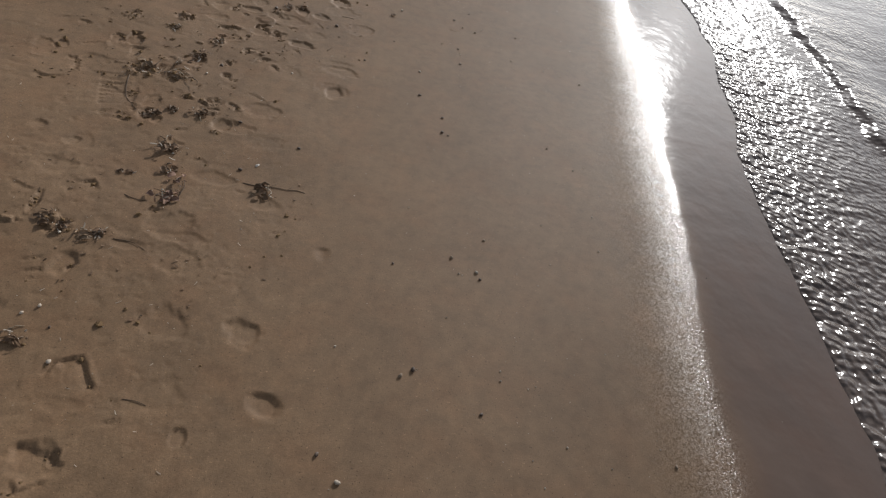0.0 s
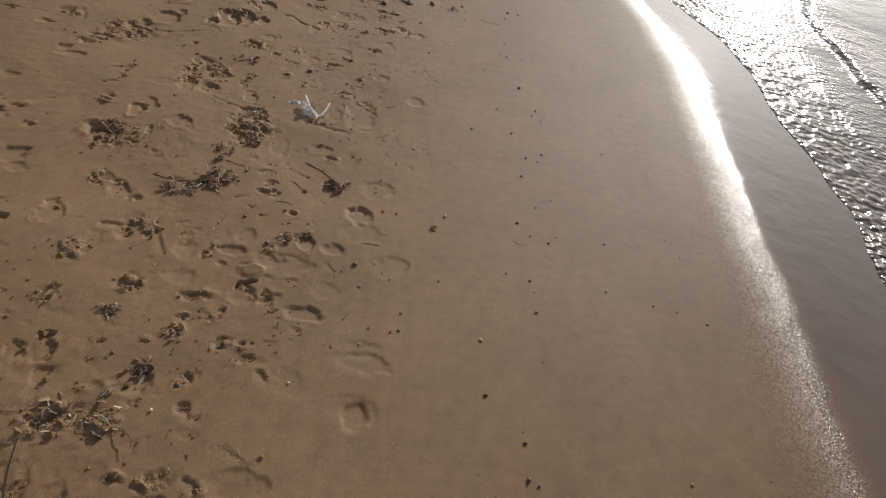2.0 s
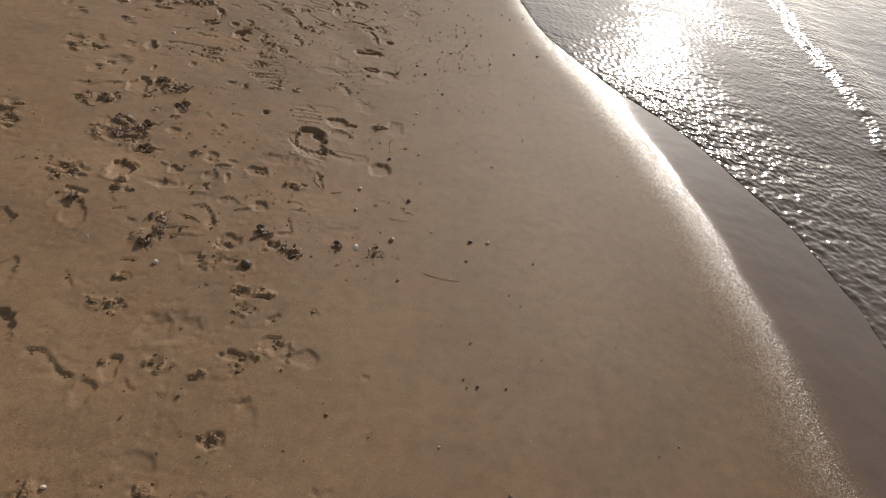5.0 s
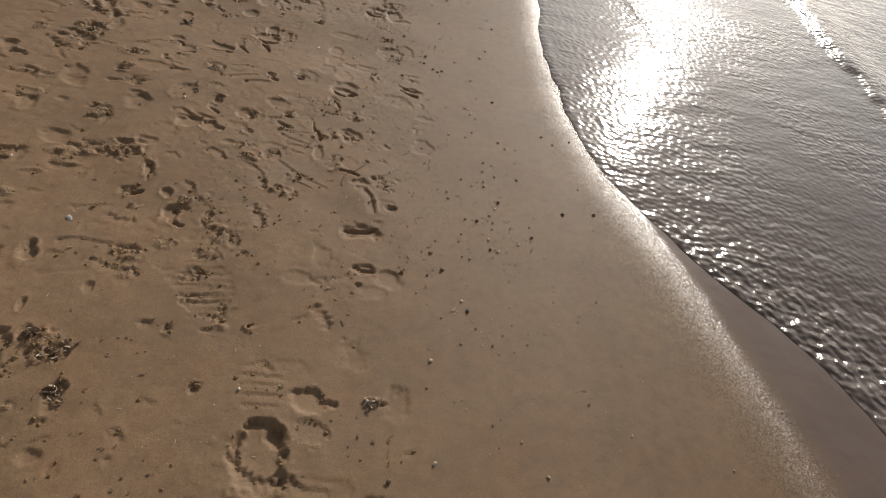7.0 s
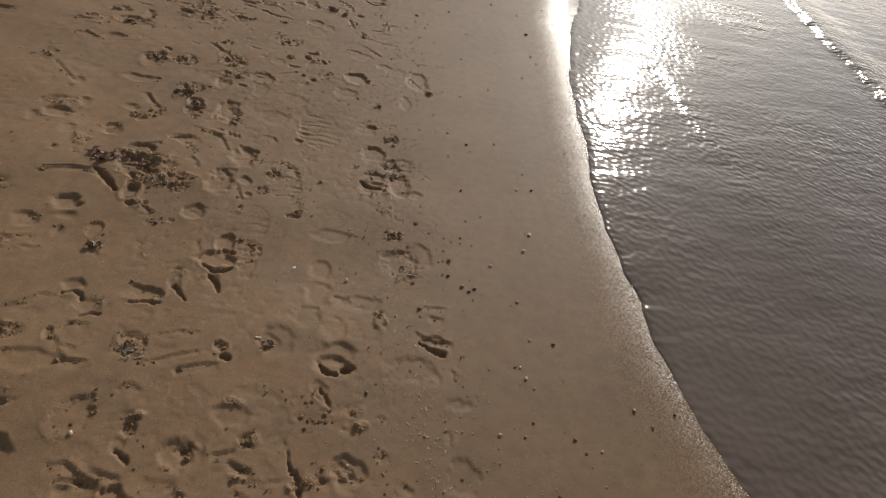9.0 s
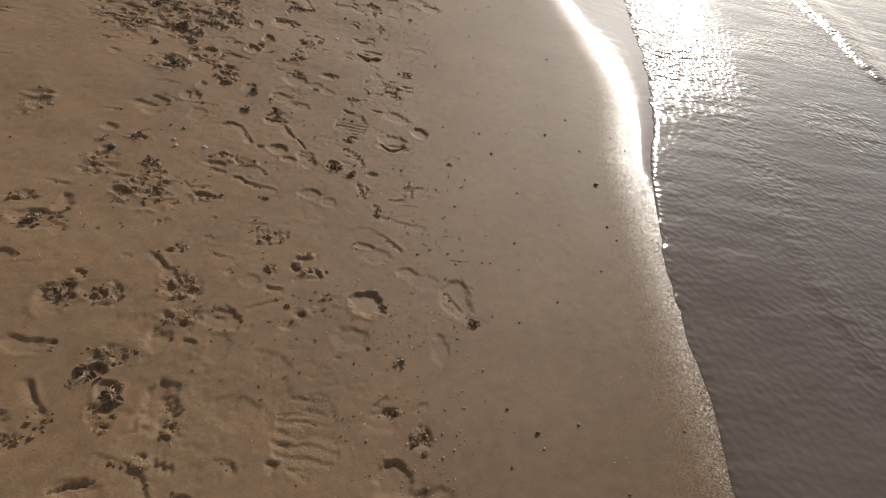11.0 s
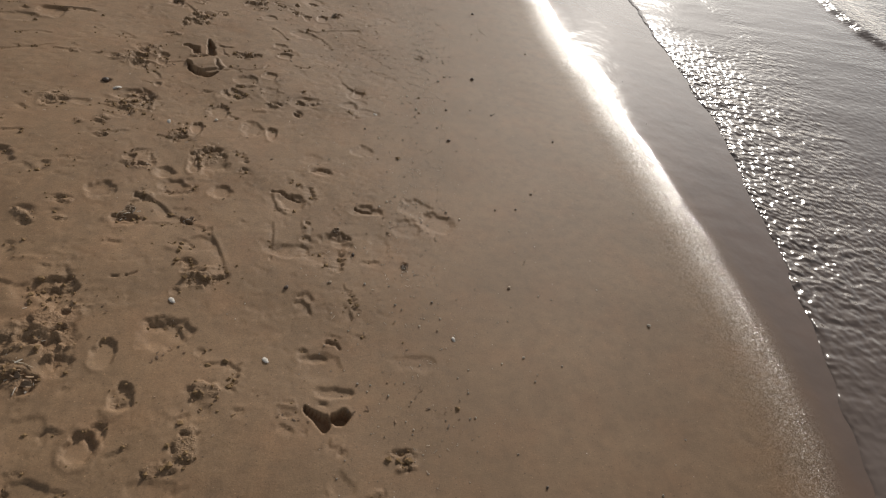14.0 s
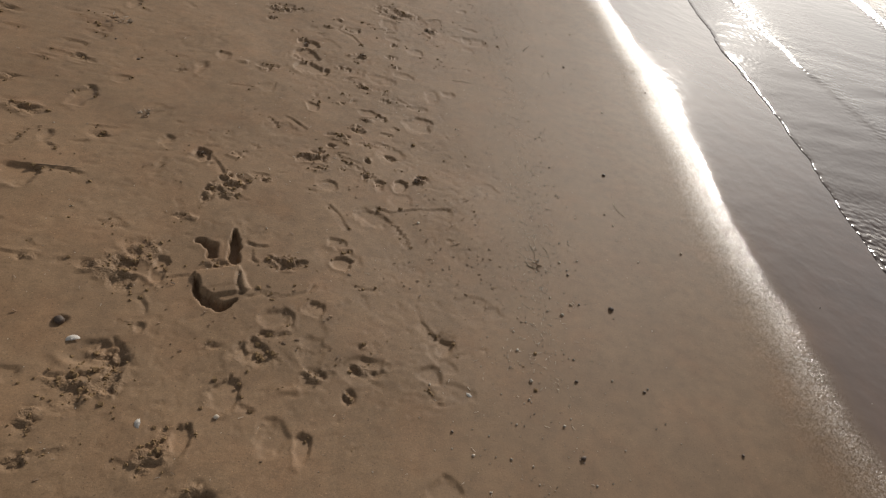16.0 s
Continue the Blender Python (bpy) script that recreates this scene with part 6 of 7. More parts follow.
pit(((0.167, 5.755), (0.194, 5.751), (0.222, 5.743)), (0.0029, 0.0058, 0.0036), 0.008)
pit(((-0.308, 5.843), (-0.295, 5.831)), (0.0079, 0.0079), 0.011)
pit(((-0.444, 5.946), (-0.424, 5.950)), (0.0065, 0.0086), 0.012)
pit(((0.168, 7.461), (0.195, 7.439), (0.228, 7.436)), (0.0050, 0.0094, 0.0050), 0.013)
pit(((-0.438, 7.571), (-0.404, 7.591), (-0.359, 7.599)), (0.0022, 0.0043, 0.0022), 0.006)
pit(((-0.203, 7.068), (-0.182, 7.055)), (0.0058, 0.0072), 0.010)
pit(((-0.250, 7.004), (-0.225, 6.987), (-0.195, 6.989), (-0.172, 7.003)), (0.0036, 0.0072, 0.0072, 0.0036), 0.009)
pit(((-0.595, 7.369), (-0.558, 7.329), (-0.520, 7.279)), (0.0072, 0.0108, 0.0058), 0.015)
pit(((-0.532, 7.414), (-0.490, 7.409), (-0.459, 7.425)), (0.0058, 0.0079, 0.0036), 0.010)
torn_edge(((-0.503, 6.688), (-0.470, 6.651), (-0.426, 6.655)), 0.0050, 0.022)
torn_edge(((-0.262, 6.646), (-0.217, 6.663), (-0.158, 6.672)), 0.0040, 0.022)
torn_edge(((-0.181, 6.735), (-0.165, 6.728), (-0.150, 6.705)), 0.0060, 0.022, True)
torn_edge(((-0.219, 6.439), (-0.204, 6.449), (-0.181, 6.441)), 0.0060, 0.022)
torn_edge(((0.336, 6.883), (0.359, 6.882), (0.381, 6.884)), 0.0040, 0.022)
torn_edge(((-0.363, 6.583), (-0.334, 6.601), (-0.301, 6.581)), 0.0040, 0.022)
torn_edge(((0.111, 10.546), (0.124, 10.502), (0.128, 10.461)), 0.0060, 0.022, True)
torn_edge(((0.202, 10.263), (0.209, 10.208), (0.206, 10.155)), 0.0050, 0.022, True)
torn_edge(((0.077, 10.042), (0.101, 10.049), (0.120, 10.032), (0.130, 9.995)), 0.0060, 0.022)
torn_edge(((0.202, 10.045), (0.219, 10.027), (0.229, 9.983)), 0.0040, 0.022)
torn_edge(((0.208, 10.008), (0.228, 10.010)), 0.0030, 0.022)
torn_edge(((0.093, 9.878), (0.109, 9.887), (0.127, 9.875)), 0.0060, 0.022)
torn_edge(((-0.353, 10.431), (-0.299, 10.399), (-0.262, 10.354), (-0.225, 10.331)), 0.0060, 0.022)
torn_edge(((-0.202, 10.315), (-0.175, 10.310), (-0.150, 10.293)), 0.0060, 0.022)
torn_edge(((-0.148, 10.285), (-0.123, 10.224), (-0.100, 10.166), (-0.090, 10.125)), 0.0050, 0.022)
torn_edge(((-0.251, 9.940), (-0.217, 9.947), (-0.196, 9.929)), 0.0060, 0.022)
torn_edge(((-0.341, 8.972), (-0.322, 8.996), (-0.296, 8.999), (-0.268, 8.983), (-0.244, 8.938), (-0.214, 8.876)), 0.0080, 0.022)
torn_edge(((-0.134, 9.040), (-0.108, 8.985), (-0.081, 8.941)), 0.0080, 0.022)
torn_edge(((0.144, 9.175), (0.153, 9.135)), 0.0050, 0.022)
torn_edge(((-0.462, 9.123), (-0.471, 9.170), (-0.446, 9.180)), 0.0060, 0.022)
torn_edge(((-0.453, 6.108), (-0.424, 6.088), (-0.400, 6.028)), 0.0070, 0.022)
torn_edge(((0.153, 6.132), (0.185, 6.127), (0.209, 6.086), (0.221, 6.001)), 0.0060, 0.022)
torn_edge(((0.059, 5.579), (0.076, 5.606), (0.095, 5.598)), 0.0060, 0.022)
torn_edge(((0.095, 5.591), (0.115, 5.564), (0.124, 5.523)), 0.0060, 0.022, True)
torn_edge(((-0.322, 5.482), (-0.304, 5.495), (-0.279, 5.491)), 0.0060, 0.022)
torn_edge(((-0.225, 7.581), (-0.194, 7.586), (-0.163, 7.536)), 0.0060, 0.022)
torn_edge(((-0.172, 7.109), (-0.127, 7.117), (-0.099, 7.100)), 0.0030, 0.022)
patchy = BROKEN * smooth(0.2, 0.5, grain(MX, MY, 0.05, 34))
cracks = grain(MX * 0.75, MY, 0.022, 32) + 0.45 * (grain(MX, MY, 0.010, 33) - 0.5)
ridges = np.abs(grain(MX * 0.6 + 0.2 * MY, MY, 0.050, 35) - 0.5)
MZ += 0.0078 * patchy * (smooth(0.48, 0.57, cracks) - 0.55) + 0.0030 * BROKEN * (smooth(0.16, 0.02, ridges) - 0.35)
TRAMPLE = np.maximum(TRAMPLE, 0.7 * patchy)


def ground_z(x, y):
    i, j = min(np.searchsorted(GX, x - float(strip_at(y))), len(GX) - 1), min(np.searchsorted(GY, y), len(GY) - 1)
    return float(MZ[j, i])


SHORE = MX - swash_at(MY)
# where a wave has only just come up, the sand beside it is not yet soaked
fresh = smooth(5.9, 6.5, MY) * smooth(9.3, 8.7, MY)
SHORE = SHORE - 0.045 * fresh * smooth(0.5, 0.1, SHORE) * smooth(-0.6, -0.1, SHORE)
ground = tagged(sheet("ground", MX, MY, MZ, SAND, shore=SHORE, crumbly=TRAMPLE),
                "brown beach sand, trampled and dry above, smooth and wet by the sea", "beach sand", kind="structure")

# ---- the sea ----
WS = np.concatenate([[-0.012, -0.004], np.arange(0, 0.9, 0.011), np.arange(0.9, 3.2, 0.026)])
step, v = 0.03, 3.2
while v < 500:
    WS = np.append(WS, v)
    step *= 1.3
    v += step
WY = axis([(0.4, 14.5, 0.012)], -300, 900)
S, V = np.meshgrid(WS, WY)
far = smooth(4.0, 1.5, S)
edge_x = wave_at(V)
EX = edge_x * np.exp(-S / 6) + 1.6 * (1 - np.exp(-S / 6)) + S
crest = S - 0.50 - 0.12 * np.sin(V * 1.1) - 0.05 * grain(V, V * 0, 0.25, 66)
swell = 0.005 * np.exp(-(crest / np.where(crest < 0, 0.035, 0.14)) ** 2) * smooth(0.25, 0.6, grain(V, V * 0, 1.7, 61))
front = EX - curve_at(ROLLER, V) - 0.10 * (grain(V, V * 0, 0.5, 67) - 0.5) - 0.05 * (grain(V, EX * 0, 0.12, 68) - 0.5)
swell += 0.030 * np.exp(-(front / np.where(front < 0, 0.05, 0.24)) ** 2) * (0.6 + 0.4 * grain(V, V * 0, 0.7, 69))
foaming = np.exp(-((front - 0.06) / 0.13) ** 2)
ripples = 0.0022 * (grain(EX * 0.45, V - 0.25 * EX, 0.10, 62) - 0.5) * far
ripples += 0.0007 * (grain(EX * 0.5, V - 0.2 * EX, 0.05, 63) - 0.5) * far
rush = np.exp(-(S / 0.42) ** 2) * (0.08 + 1.2 * smooth(6.35, 5.75, V) + 1.0 * smooth(9.5, 10.5, V) * smooth(12.6, 11.8, V) * smooth(0.3, 0.6, grain(V, V * 0, 1.9, 64)))
lumpy = 0.006 * rush * (grain(EX, V, 0.030, 65) - 0.45) * smooth(-0.01, 0.03, S)
lip = 0.0030 * (1 - np.exp(-np.maximum(S, 0) / 0.02)) + 0.0008 * np.exp(-((S - 0.025) / 0.012) ** 2)
EZ = beach_face(wave_at(V) - curve_at(SWASH, V)) * np.exp(-S / 8) - 0.035 * (1 - np.exp(-S / 8)) + np.where(S < 0, -0.006, lip) + (ripples * smooth(0.0, 0.08, S) + swell) + lumpy
calm = smooth(0.0, 0.5, S) * 0.5 + 0.5
CHOP = (0.28 + 0.25 * smooth(0.3, 0.7, grain(EX, V, 0.5, 70))) * calm * (1 - 0.7 * smooth(11.9, 12.8, V) * smooth(2.2, 1.4, S)) * (1 - 0.45 * smooth(6.4, 7.2, V) * smooth(10.0, 9.2, V) * smooth(1.2, 0.7, S)) + 1.3 * rush * (1 - 0.8 * smooth(11.9, 12.8, V)) * (1 - 0.75 * smooth(3.2, 3.8, V) * smooth(5.7, 5.2, V)) + 0.2 * np.exp(-((crest - 0.05) / 0.12) ** 2) + 0.38 * foaming + 0.3 * np.exp(-(S / 0.018) ** 2)
sea = tagged(sheet("water", EX, V, EZ, WATER, chop=CHOP), "shallow rippled sea water running up the wet sand", "sea water", kind="structure")


# ---- helpers for things ----
def part(name, bm, mat, parent, label=""):
    me = bpy.data.meshes.new(name)
    bm.to_mesh(me)
    bm.free()
    me.materials.append(mat)
    ob = new(name, me)
    ob.parent = parent
    return tagged(ob, label)


def ribbon(bm, start, way, length, width, thick, curl, rnd, rings=4):
    """A curled strip with thickness: a leaf, a straw or a flake of weed."""
    up = Vector((0, 0, 1))
    side = way.cross(up)
    side = side.normalized() if side.length > 1e-4 else Vector((1, 0, 0))
    p, d, rows = Vector(start), way.normalized(), []
    for i in range(rings):
        w = width * (0.45 + 0.55 * math.sin(math.pi * (i + 0.6) / (rings + 0.2)))
        n = side.cross(d).normalized()
        rows.append([bm.verts.new(p + side * w / 2 * a + n * thick / 2 * b) for a, b in ((-1, -1), (1, -1), (1, 1), (-1, 1))])
        d = (d + n * curl * rnd.uniform(0.3, 1) + side * rnd.uniform(-0.25, 0.25)).normalized()
        p = p + d * length / (rings - 1)
    for a, b in zip(rows, rows[1:]):
        for k in range(4):
            bm.faces.new((a[k], a[(k + 1) % 4], b[(k + 1) % 4], b[k]))
    bm.faces.new(rows[0][::-1])
    bm.faces.new(rows[-1])


def lump(bm, centre, radius, rnd, squash=0.7):
    """A rough little crumb."""
    tone = [(1, 0, 0), (-1, 0, 0), (0, 1, 0), (0, -1, 0), (0, 0, 1), (0, 0, -1)]
    turn = Euler([rnd.uniform(0, 6.3) for _ in range(3)]).to_matrix()
    v = []
    for t in tone:
        q = turn @ (Vector(t) * radius * rnd.uniform(0.65, 1.25))
        v.append(bm.verts.new(Vector(centre) + Vector((q.x, q.y, q.z * squash))))
    for a, b, c in ((0, 2, 4), (2, 1, 4), (1, 3, 4), (3, 0, 4), (2, 0, 5), (1, 2, 5), (3, 1, 5), (0, 3, 5)):
        bm.faces.new((v[a], v[b], v[c]))


def tube(bm, points, radii, sides=7):
    rows = []
    for i, (p, r) in enumerate(zip(points, radii)):
        d = (points[min(i + 1, len(points) - 1)] - points[max(i - 1, 0)]).normalized()
        a = d.cross(Vector((0, 0, 1))).normalized()
        b = a.cross(d)
        rows.append([bm.verts.new(p + (a * math.cos(k * 2 * math.pi / sides) + b * math.sin(k * 2 * math.pi / sides)) * r) for k in range(sides)])
    for a, b in zip(rows, rows[1:]):
        for k in range(sides):
            bm.faces.new((a[k], a[(k + 1) % sides], b[(k + 1) % sides], b[k])).smooth = True
    bm.faces.new(rows[0][::-1])
    bm.faces.new(rows[-1])


# ---- clumps of dried weed ----
CLUMP_WORDS = {"d": "dark clump of dried seaweed and leaf litter lying on sand", "r": "reddish-brown clump of dried seaweed with stalks on sand",
               "g": "grey bleached clump of dry weed and straw on sand", "y": "yellowish tuft of dried sea grass on damp sand"}


def curled_leaf(bm, centre, size, rnd):
    """A dry leaf, rolled along its length, with thickness."""
    turn = Euler((rnd.uniform(-0.5, 0.5), rnd.uniform(-0.5, 0.5), rnd.uniform(0, 6.3))).to_matrix()
    roll, sheets = rnd.uniform(1.3, 3.6), []
    for shell_side in (0, 1):
        grid = []
        for i in range(6):
            f, row = i / 5, []
            wide = (0.25 + 0.75 * math.sin(math.pi * (0.12 + 0.8 * f))) * rnd.uniform(0.85, 1.1)
            for k in range(5):
                a = roll * (k / 4 - 0.5) * wide
                r = size * 0.34 - shell_side * 0.0009
                row.append(bm.verts.new(Vector(centre) + turn @ Vector((size * (f - 0.5), r * math.sin(a), -r * math.cos(a) + 0.20 * size + 0.10 * size * math.sin(3 * f)))))
            grid.append(row)
        sheets.append(grid)
    for side, grid in enumerate(sheets):
        for a, b in zip(grid, grid[1:]):
            for k in range(4):
                q = (a[k], a[k + 1], b[k + 1], b[k])
                bm.faces.new(q[::-1] if side else q)
    for i in range(5):
        for k in (0, 4):
            bm.faces.new((sheets[0][i][k], sheets[0][i + 1][k], sheets[1][i + 1][k], sheets[1][i][k]))
    for k in range(4):
        for i in (0, 5):
            bm.faces.new((sheets[0][i][k], sheets[0][i][k + 1], sheets[1][i][k + 1], sheets[1][i][k]))


def clump(x, y, r, tone):
    rnd = random.Random(int(x * 7000) * 31 + int(y * 7000))
    root = tagged(new("dried_weed_clump"), CLUMP_WORDS[tone], "dried seaweed", "weed clumps on the beach")
    root.location = (x, y, ground_z(x, y))
    lobes = [(rnd.gauss(0, 0.42) * r, rnd.gauss(0, 0.42) * r, rnd.uniform(0.4, 1.0)) for _ in range(3 + int(r * 90))]

    def spot(spread=0.28):
        a, b, h = rnd.choice(lobes)
        a, b = a + rnd.gauss(0, spread) * r, b + rnd.gauss(0, spread) * r
        low = ground_z(x + a, y + b) - root.location.z
        return Vector((a, b, low + abs(rnd.gauss(0, 0.26)) * h * min(r, 0.035))), low
    flat = 0.5 if tone in "gy" else 0.8
    bm = bmesh.new()
    for _ in range((1 if tone in "gy" else 3) + int(r * (70 if tone in "gy" else 190))):
        p, low = spot()
        curled_leaf(bm, (p.x, p.y, low + 0.002 + (p.z - low) * flat), rnd.uniform(0.012, 0.022) * (0.7 + 16 * min(r, 0.04)), rnd)
    tagged(part("curled_leaves", bm, WEED[tone], root), kind="stuff")
    for name, mat, count, size, words in (("weed_mass", WEED[tone], 5 + int(r * 170), 0.9, ""), ("pale_weed", STRAW, 3 + int(r * 130), 0.9, "bleached pale bits of weed")):
        bm = bmesh.new()
        for _ in range(count):
            p, low = spot()
            p.z = low + (p.z - low) * flat + 0.002
            way = Vector((rnd.gauss(0, 1), rnd.gauss(0, 1), rnd.uniform(-0.1, 0.22) * flat))
            long = size * rnd.uniform(0.007, 0.022) * (0.6 + r * 11)
            ribbon(bm, p, way, long, min(0.004, long * rnd.uniform(0.08, 0.26)), 0.001, rnd.uniform(-0.9, 0.5), rnd)
        for _ in range(count // 4):
            p, low = spot(0.34)
            lump(bm, (p.x, p.y, low + 0.002 + (p.z - low) * 0.6), rnd.uniform(0.002, 0.005) * size, rnd)
        tagged(part(name, bm, mat, root, words), kind="stuff")
    for _ in range(1 + int(r * 24)):
        bm = bmesh.new()
        p, low = spot(0.4)
        turn, length = rnd.uniform(0, 6.3), rnd.uniform(0.6, 1.5) * r
        q, pts = Vector((p.x, p.y, low + 0.003 + 0.4 * (p.z - low))), []
        for _ in range(5):
            pts.append(q.copy())
            turn += rnd.gauss(0, 0.3)
            q = q + Vector((math.cos(turn), math.sin(turn), 0)) * length / 4
            q.z = max(ground_z(x + q.x, y + q.y) - root.location.z + 0.0012, q.z + rnd.gauss(0, 0.003))
        tube(bm, pts, [rnd.uniform(0.0008, 0.0016) * k for k in (1, 1, 0.9, 0.8, 0.5)], 5)
        part("stalk", bm, rnd.choice((BARK, REED)), root)


clump(-0.407, 1.717, 0.042, "d")
clump(-0.342, 1.518, 0.052, "r")
clump(-0.486, 1.850, 0.024, "d")
clump(-0.434, 1.890, 0.014, "d")
clump(-0.118, 1.586, 0.030, "d")
clump(-0.568, 1.346, 0.025, "d")
clump(-0.528, 1.323, 0.022, "d")
clump(-0.478, 1.309, 0.026, "g")
clump(-0.442, 1.331, 0.022, "d")
clump(-0.497, 0.986, 0.030, "d")
clump(-0.469, 1.574, 0.012, "d")
clump(-0.370, 1.617, 0.020, "d")
clump(-0.467, 2.890, 0.014, "d")
clump(-0.189, 2.731, 0.016, "d")
clump(-0.456, 2.211, 0.030, "d")
clump(-0.360, 1.894, 0.022, "d")
clump(-0.584, 2.074, 0.045, "g")
clump(-0.478, 2.089, 0.045, "g")
clump(-0.829, 3.118, 0.035, "d")
clump(-0.537, 2.857, 0.030, "g")
clump(-0.578, 2.360, 0.030, "g")
clump(-0.408, 2.339, 0.020, "g")
clump(-0.499, 3.103, 0.034, "g")
clump(-0.502, 3.046, 0.018, "d")
clump(-0.486, 2.924, 0.050, "r")
clump(-0.146, 2.990, 0.032, "r")
clump(-0.111, 3.021, 0.018, "g")
clump(-0.245, 2.715, 0.015, "d")
clump(-0.574, 2.866, 0.028, "d")
clump(-0.483, 2.966, 0.030, "g")
clump(-0.556, 3.715, 0.030, "g")
clump(-0.531, 3.600, 0.018, "g")
clump(0.151, 2.875, 0.012, "d")
clump(-0.591, 4.723, 0.022, "d")
clump(-0.344, 4.656, 0.036, "r")
clump(-0.382, 4.595, 0.024, "d")
clump(-0.090, 4.653, 0.026, "d")
clump(-0.020, 4.592, 0.022, "d")
clump(0.111, 4.645, 0.014, "d")
clump(0.219, 4.636, 0.024, "y")
clump(-0.457, 5.380, 0.028, "d")
clump(-0.424, 5.275, 0.025, "d")
clump(-0.516, 5.413, 0.022, "d")
clump(-0.330, 5.008, 0.018, "g")
clump(0.222, 5.320, 0.016, "g")
clump(-0.486, 5.006, 0.020, "d")
clump(-0.570, 5.099, 0.050, "r")
clump(-0.511, 5.111, 0.030, "d")
clump(-0.619, 7.442, 0.025, "r")
clump(-0.511, 7.047, 0.020, "d")
clump(-0.766, 6.857, 0.040, "g")
clump(-0.061, 6.737, 0.014, "d")
clump(-0.353, 6.679, 0.030, "g")
clump(-0.401, 7.317, 0.030, "g")
clump(-0.587, 7.416, 0.030, "r")
clump(-0.491, 7.412, 0.022, "d")
clump(-0.452, 7.859, 0.026, "d")
clump(-0.386, 7.808, 0.024, "d")
clump(-0.569, 8.095, 0.028, "d")
clump(-0.663, 8.787, 0.020, "g")
clump(-0.697, 8.349, 0.028, "d")
clump(0.280, 7.045, 0.028, "g")
clump(0.235, 7.965, 0.020, "g")
clump(0.444, 8.127, 0.014, "d")
clump(0.268, 7.537, 0.020, "g")
clump(-0.563, 9.368, 0.040, "d")
clump(-0.456, 9.763, 0.035, "g")
clump(-0.534, 9.572, 0.020, "d")
clump(-0.661, 9.514, 0.014, "d")
clump(-0.159, 9.119, 0.020, "d")
clump(0.055, 8.791, 0.026, "d")
clump(0.103, 8.762, 0.022, "r")
clump(0.198, 8.577, 0.012, "d")
clump(-0.666, 9.879, 0.050, "d")
clump(-0.769, 9.676, 0.050, "g")
clump(-0.586, 9.687, 0.040, "d")
clump(-0.254, 9.243, 0.018, "d")
clump(-0.361, 9.287, 0.018, "d")
clump(-0.270, 9.094, 0.014, "d")
clump(-0.216, 10.322, 0.018, "d")
clump(-0.366, 10.336, 0.030, "g")
clump(0.371, 10.194, 0.014, "d")
clump(0.188, 10.339, 0.010, "d")
clump(0.189, 13.136, 0.018, "d")
clump(0.178, 11.877, 0.016, "d")
clump(-0.488, 11.816, 0.014, "d")
clump(-0.976, 12.566, 0.030, "g")
clump(-0.703, 11.970, 0.020, "g")
clump(0.536, 11.581, 0.022, "g")
clump(-0.084, 12.715, 0.016, "d")
clump(-0.317, 12.734, 0.018, "d")
clump(-0.573, 8.830, 0.020, "d")
clump(-0.495, 8.691, 0.020, "d")
clump(-0.458, 3.248, 0.030, "r")
clump(-0.416, 3.174, 0.025, "d")
clump(-0.445, 3.337, 0.028, "g")


# ---- twigs ----
def twig(x1, y1, x2, y2):
    rnd = random.Random(int(x1 * 9000) + int(y2 * 5000))
    pale = x1 > 0.2
    root = tagged(new("twig"), "thin pale straw stalk lying on damp sand" if pale else "thin brown driftwood twig lying on the sand", "twig", "twigs on the beach")
    wood = REED if pale else BARK
    root.location = (x1, y1, ground_z(x1, y1))
    length = math.hypot(x2 - x1, y2 - y1)
    bend, n, pts = rnd.uniform(-0.15, 0.15) * length, 8, []
    across = Vector((-(y2 - y1), x2 - x1, 0)) / length
    thick = (0.0006 if pale else 0.0008) + (0.002 if pale else 0.0030) * min(length, 0.2)
    for i in range(n):
        f = i / (n - 1)
        p = Vector(((x2 - x1) * f, (y2 - y1) * f, 0)) + across * (bend * math.sin(f * math.pi) + rnd.gauss(0, 0.010 * length))
        p.z = ground_z(x1 + p.x, y1 + p.y) - root.location.z + thick * 0.4 + 0.001 * math.sin(f * 3)
        pts.append(p)
    bm = bmesh.new()
    tube(bm, pts, [thick * (0.75 + 0.35 * rnd.random()) * (1 - 0.45 * i / n) for i in range(n)])
    part("stem", bm, wood, root)
    if length > 0.06:
        for k in (3, 5):
            d = (across * rnd.choice((-1, 1)) + (pts[k + 1] - pts[k]).normalized()).normalized()
            bm = bmesh.new()
            far = pts[k] + d * length * rnd.uniform(0.08, 0.16)
            far.z = ground_z(x1 + far.x, y1 + far.y) - root.location.z + 0.0015
            tube(bm, [pts[k], (pts[k] + far) / 2 + Vector((0, 0, 0.001)), far], [thick * 0.5, thick * 0.4, thick * 0.2], 5)
            part("side_shoot", bm, wood, root)


twig(-0.441, 1.479, -0.387, 1.466)
twig(-0.410, 1.312, -0.332, 1.290)
twig(-0.247, 0.886, -0.200, 0.880)
twig(-0.177, 1.615, -0.010, 1.622)
twig(-0.061, 2.450, -0.044, 2.494)
twig(-0.605, 2.023, -0.519, 1.841)
twig(-0.253, 3.110, -0.144, 3.018)
twig(-0.271, 2.996, -0.231, 2.949)
twig(-0.300, 2.874, -0.252, 2.871)
twig(-0.042, 2.752, 0.005, 2.752)
twig(-0.650, 2.918, -0.471, 2.931)
twig(0.392, 2.875, 0.428, 2.866)
twig(-0.480, 3.045, -0.421, 3.030)
twig(0.077, 4.891, 0.110, 4.906)
twig(0.250, 4.800, 0.305, 4.799)
twig(0.338, 4.572, 0.436, 4.554)
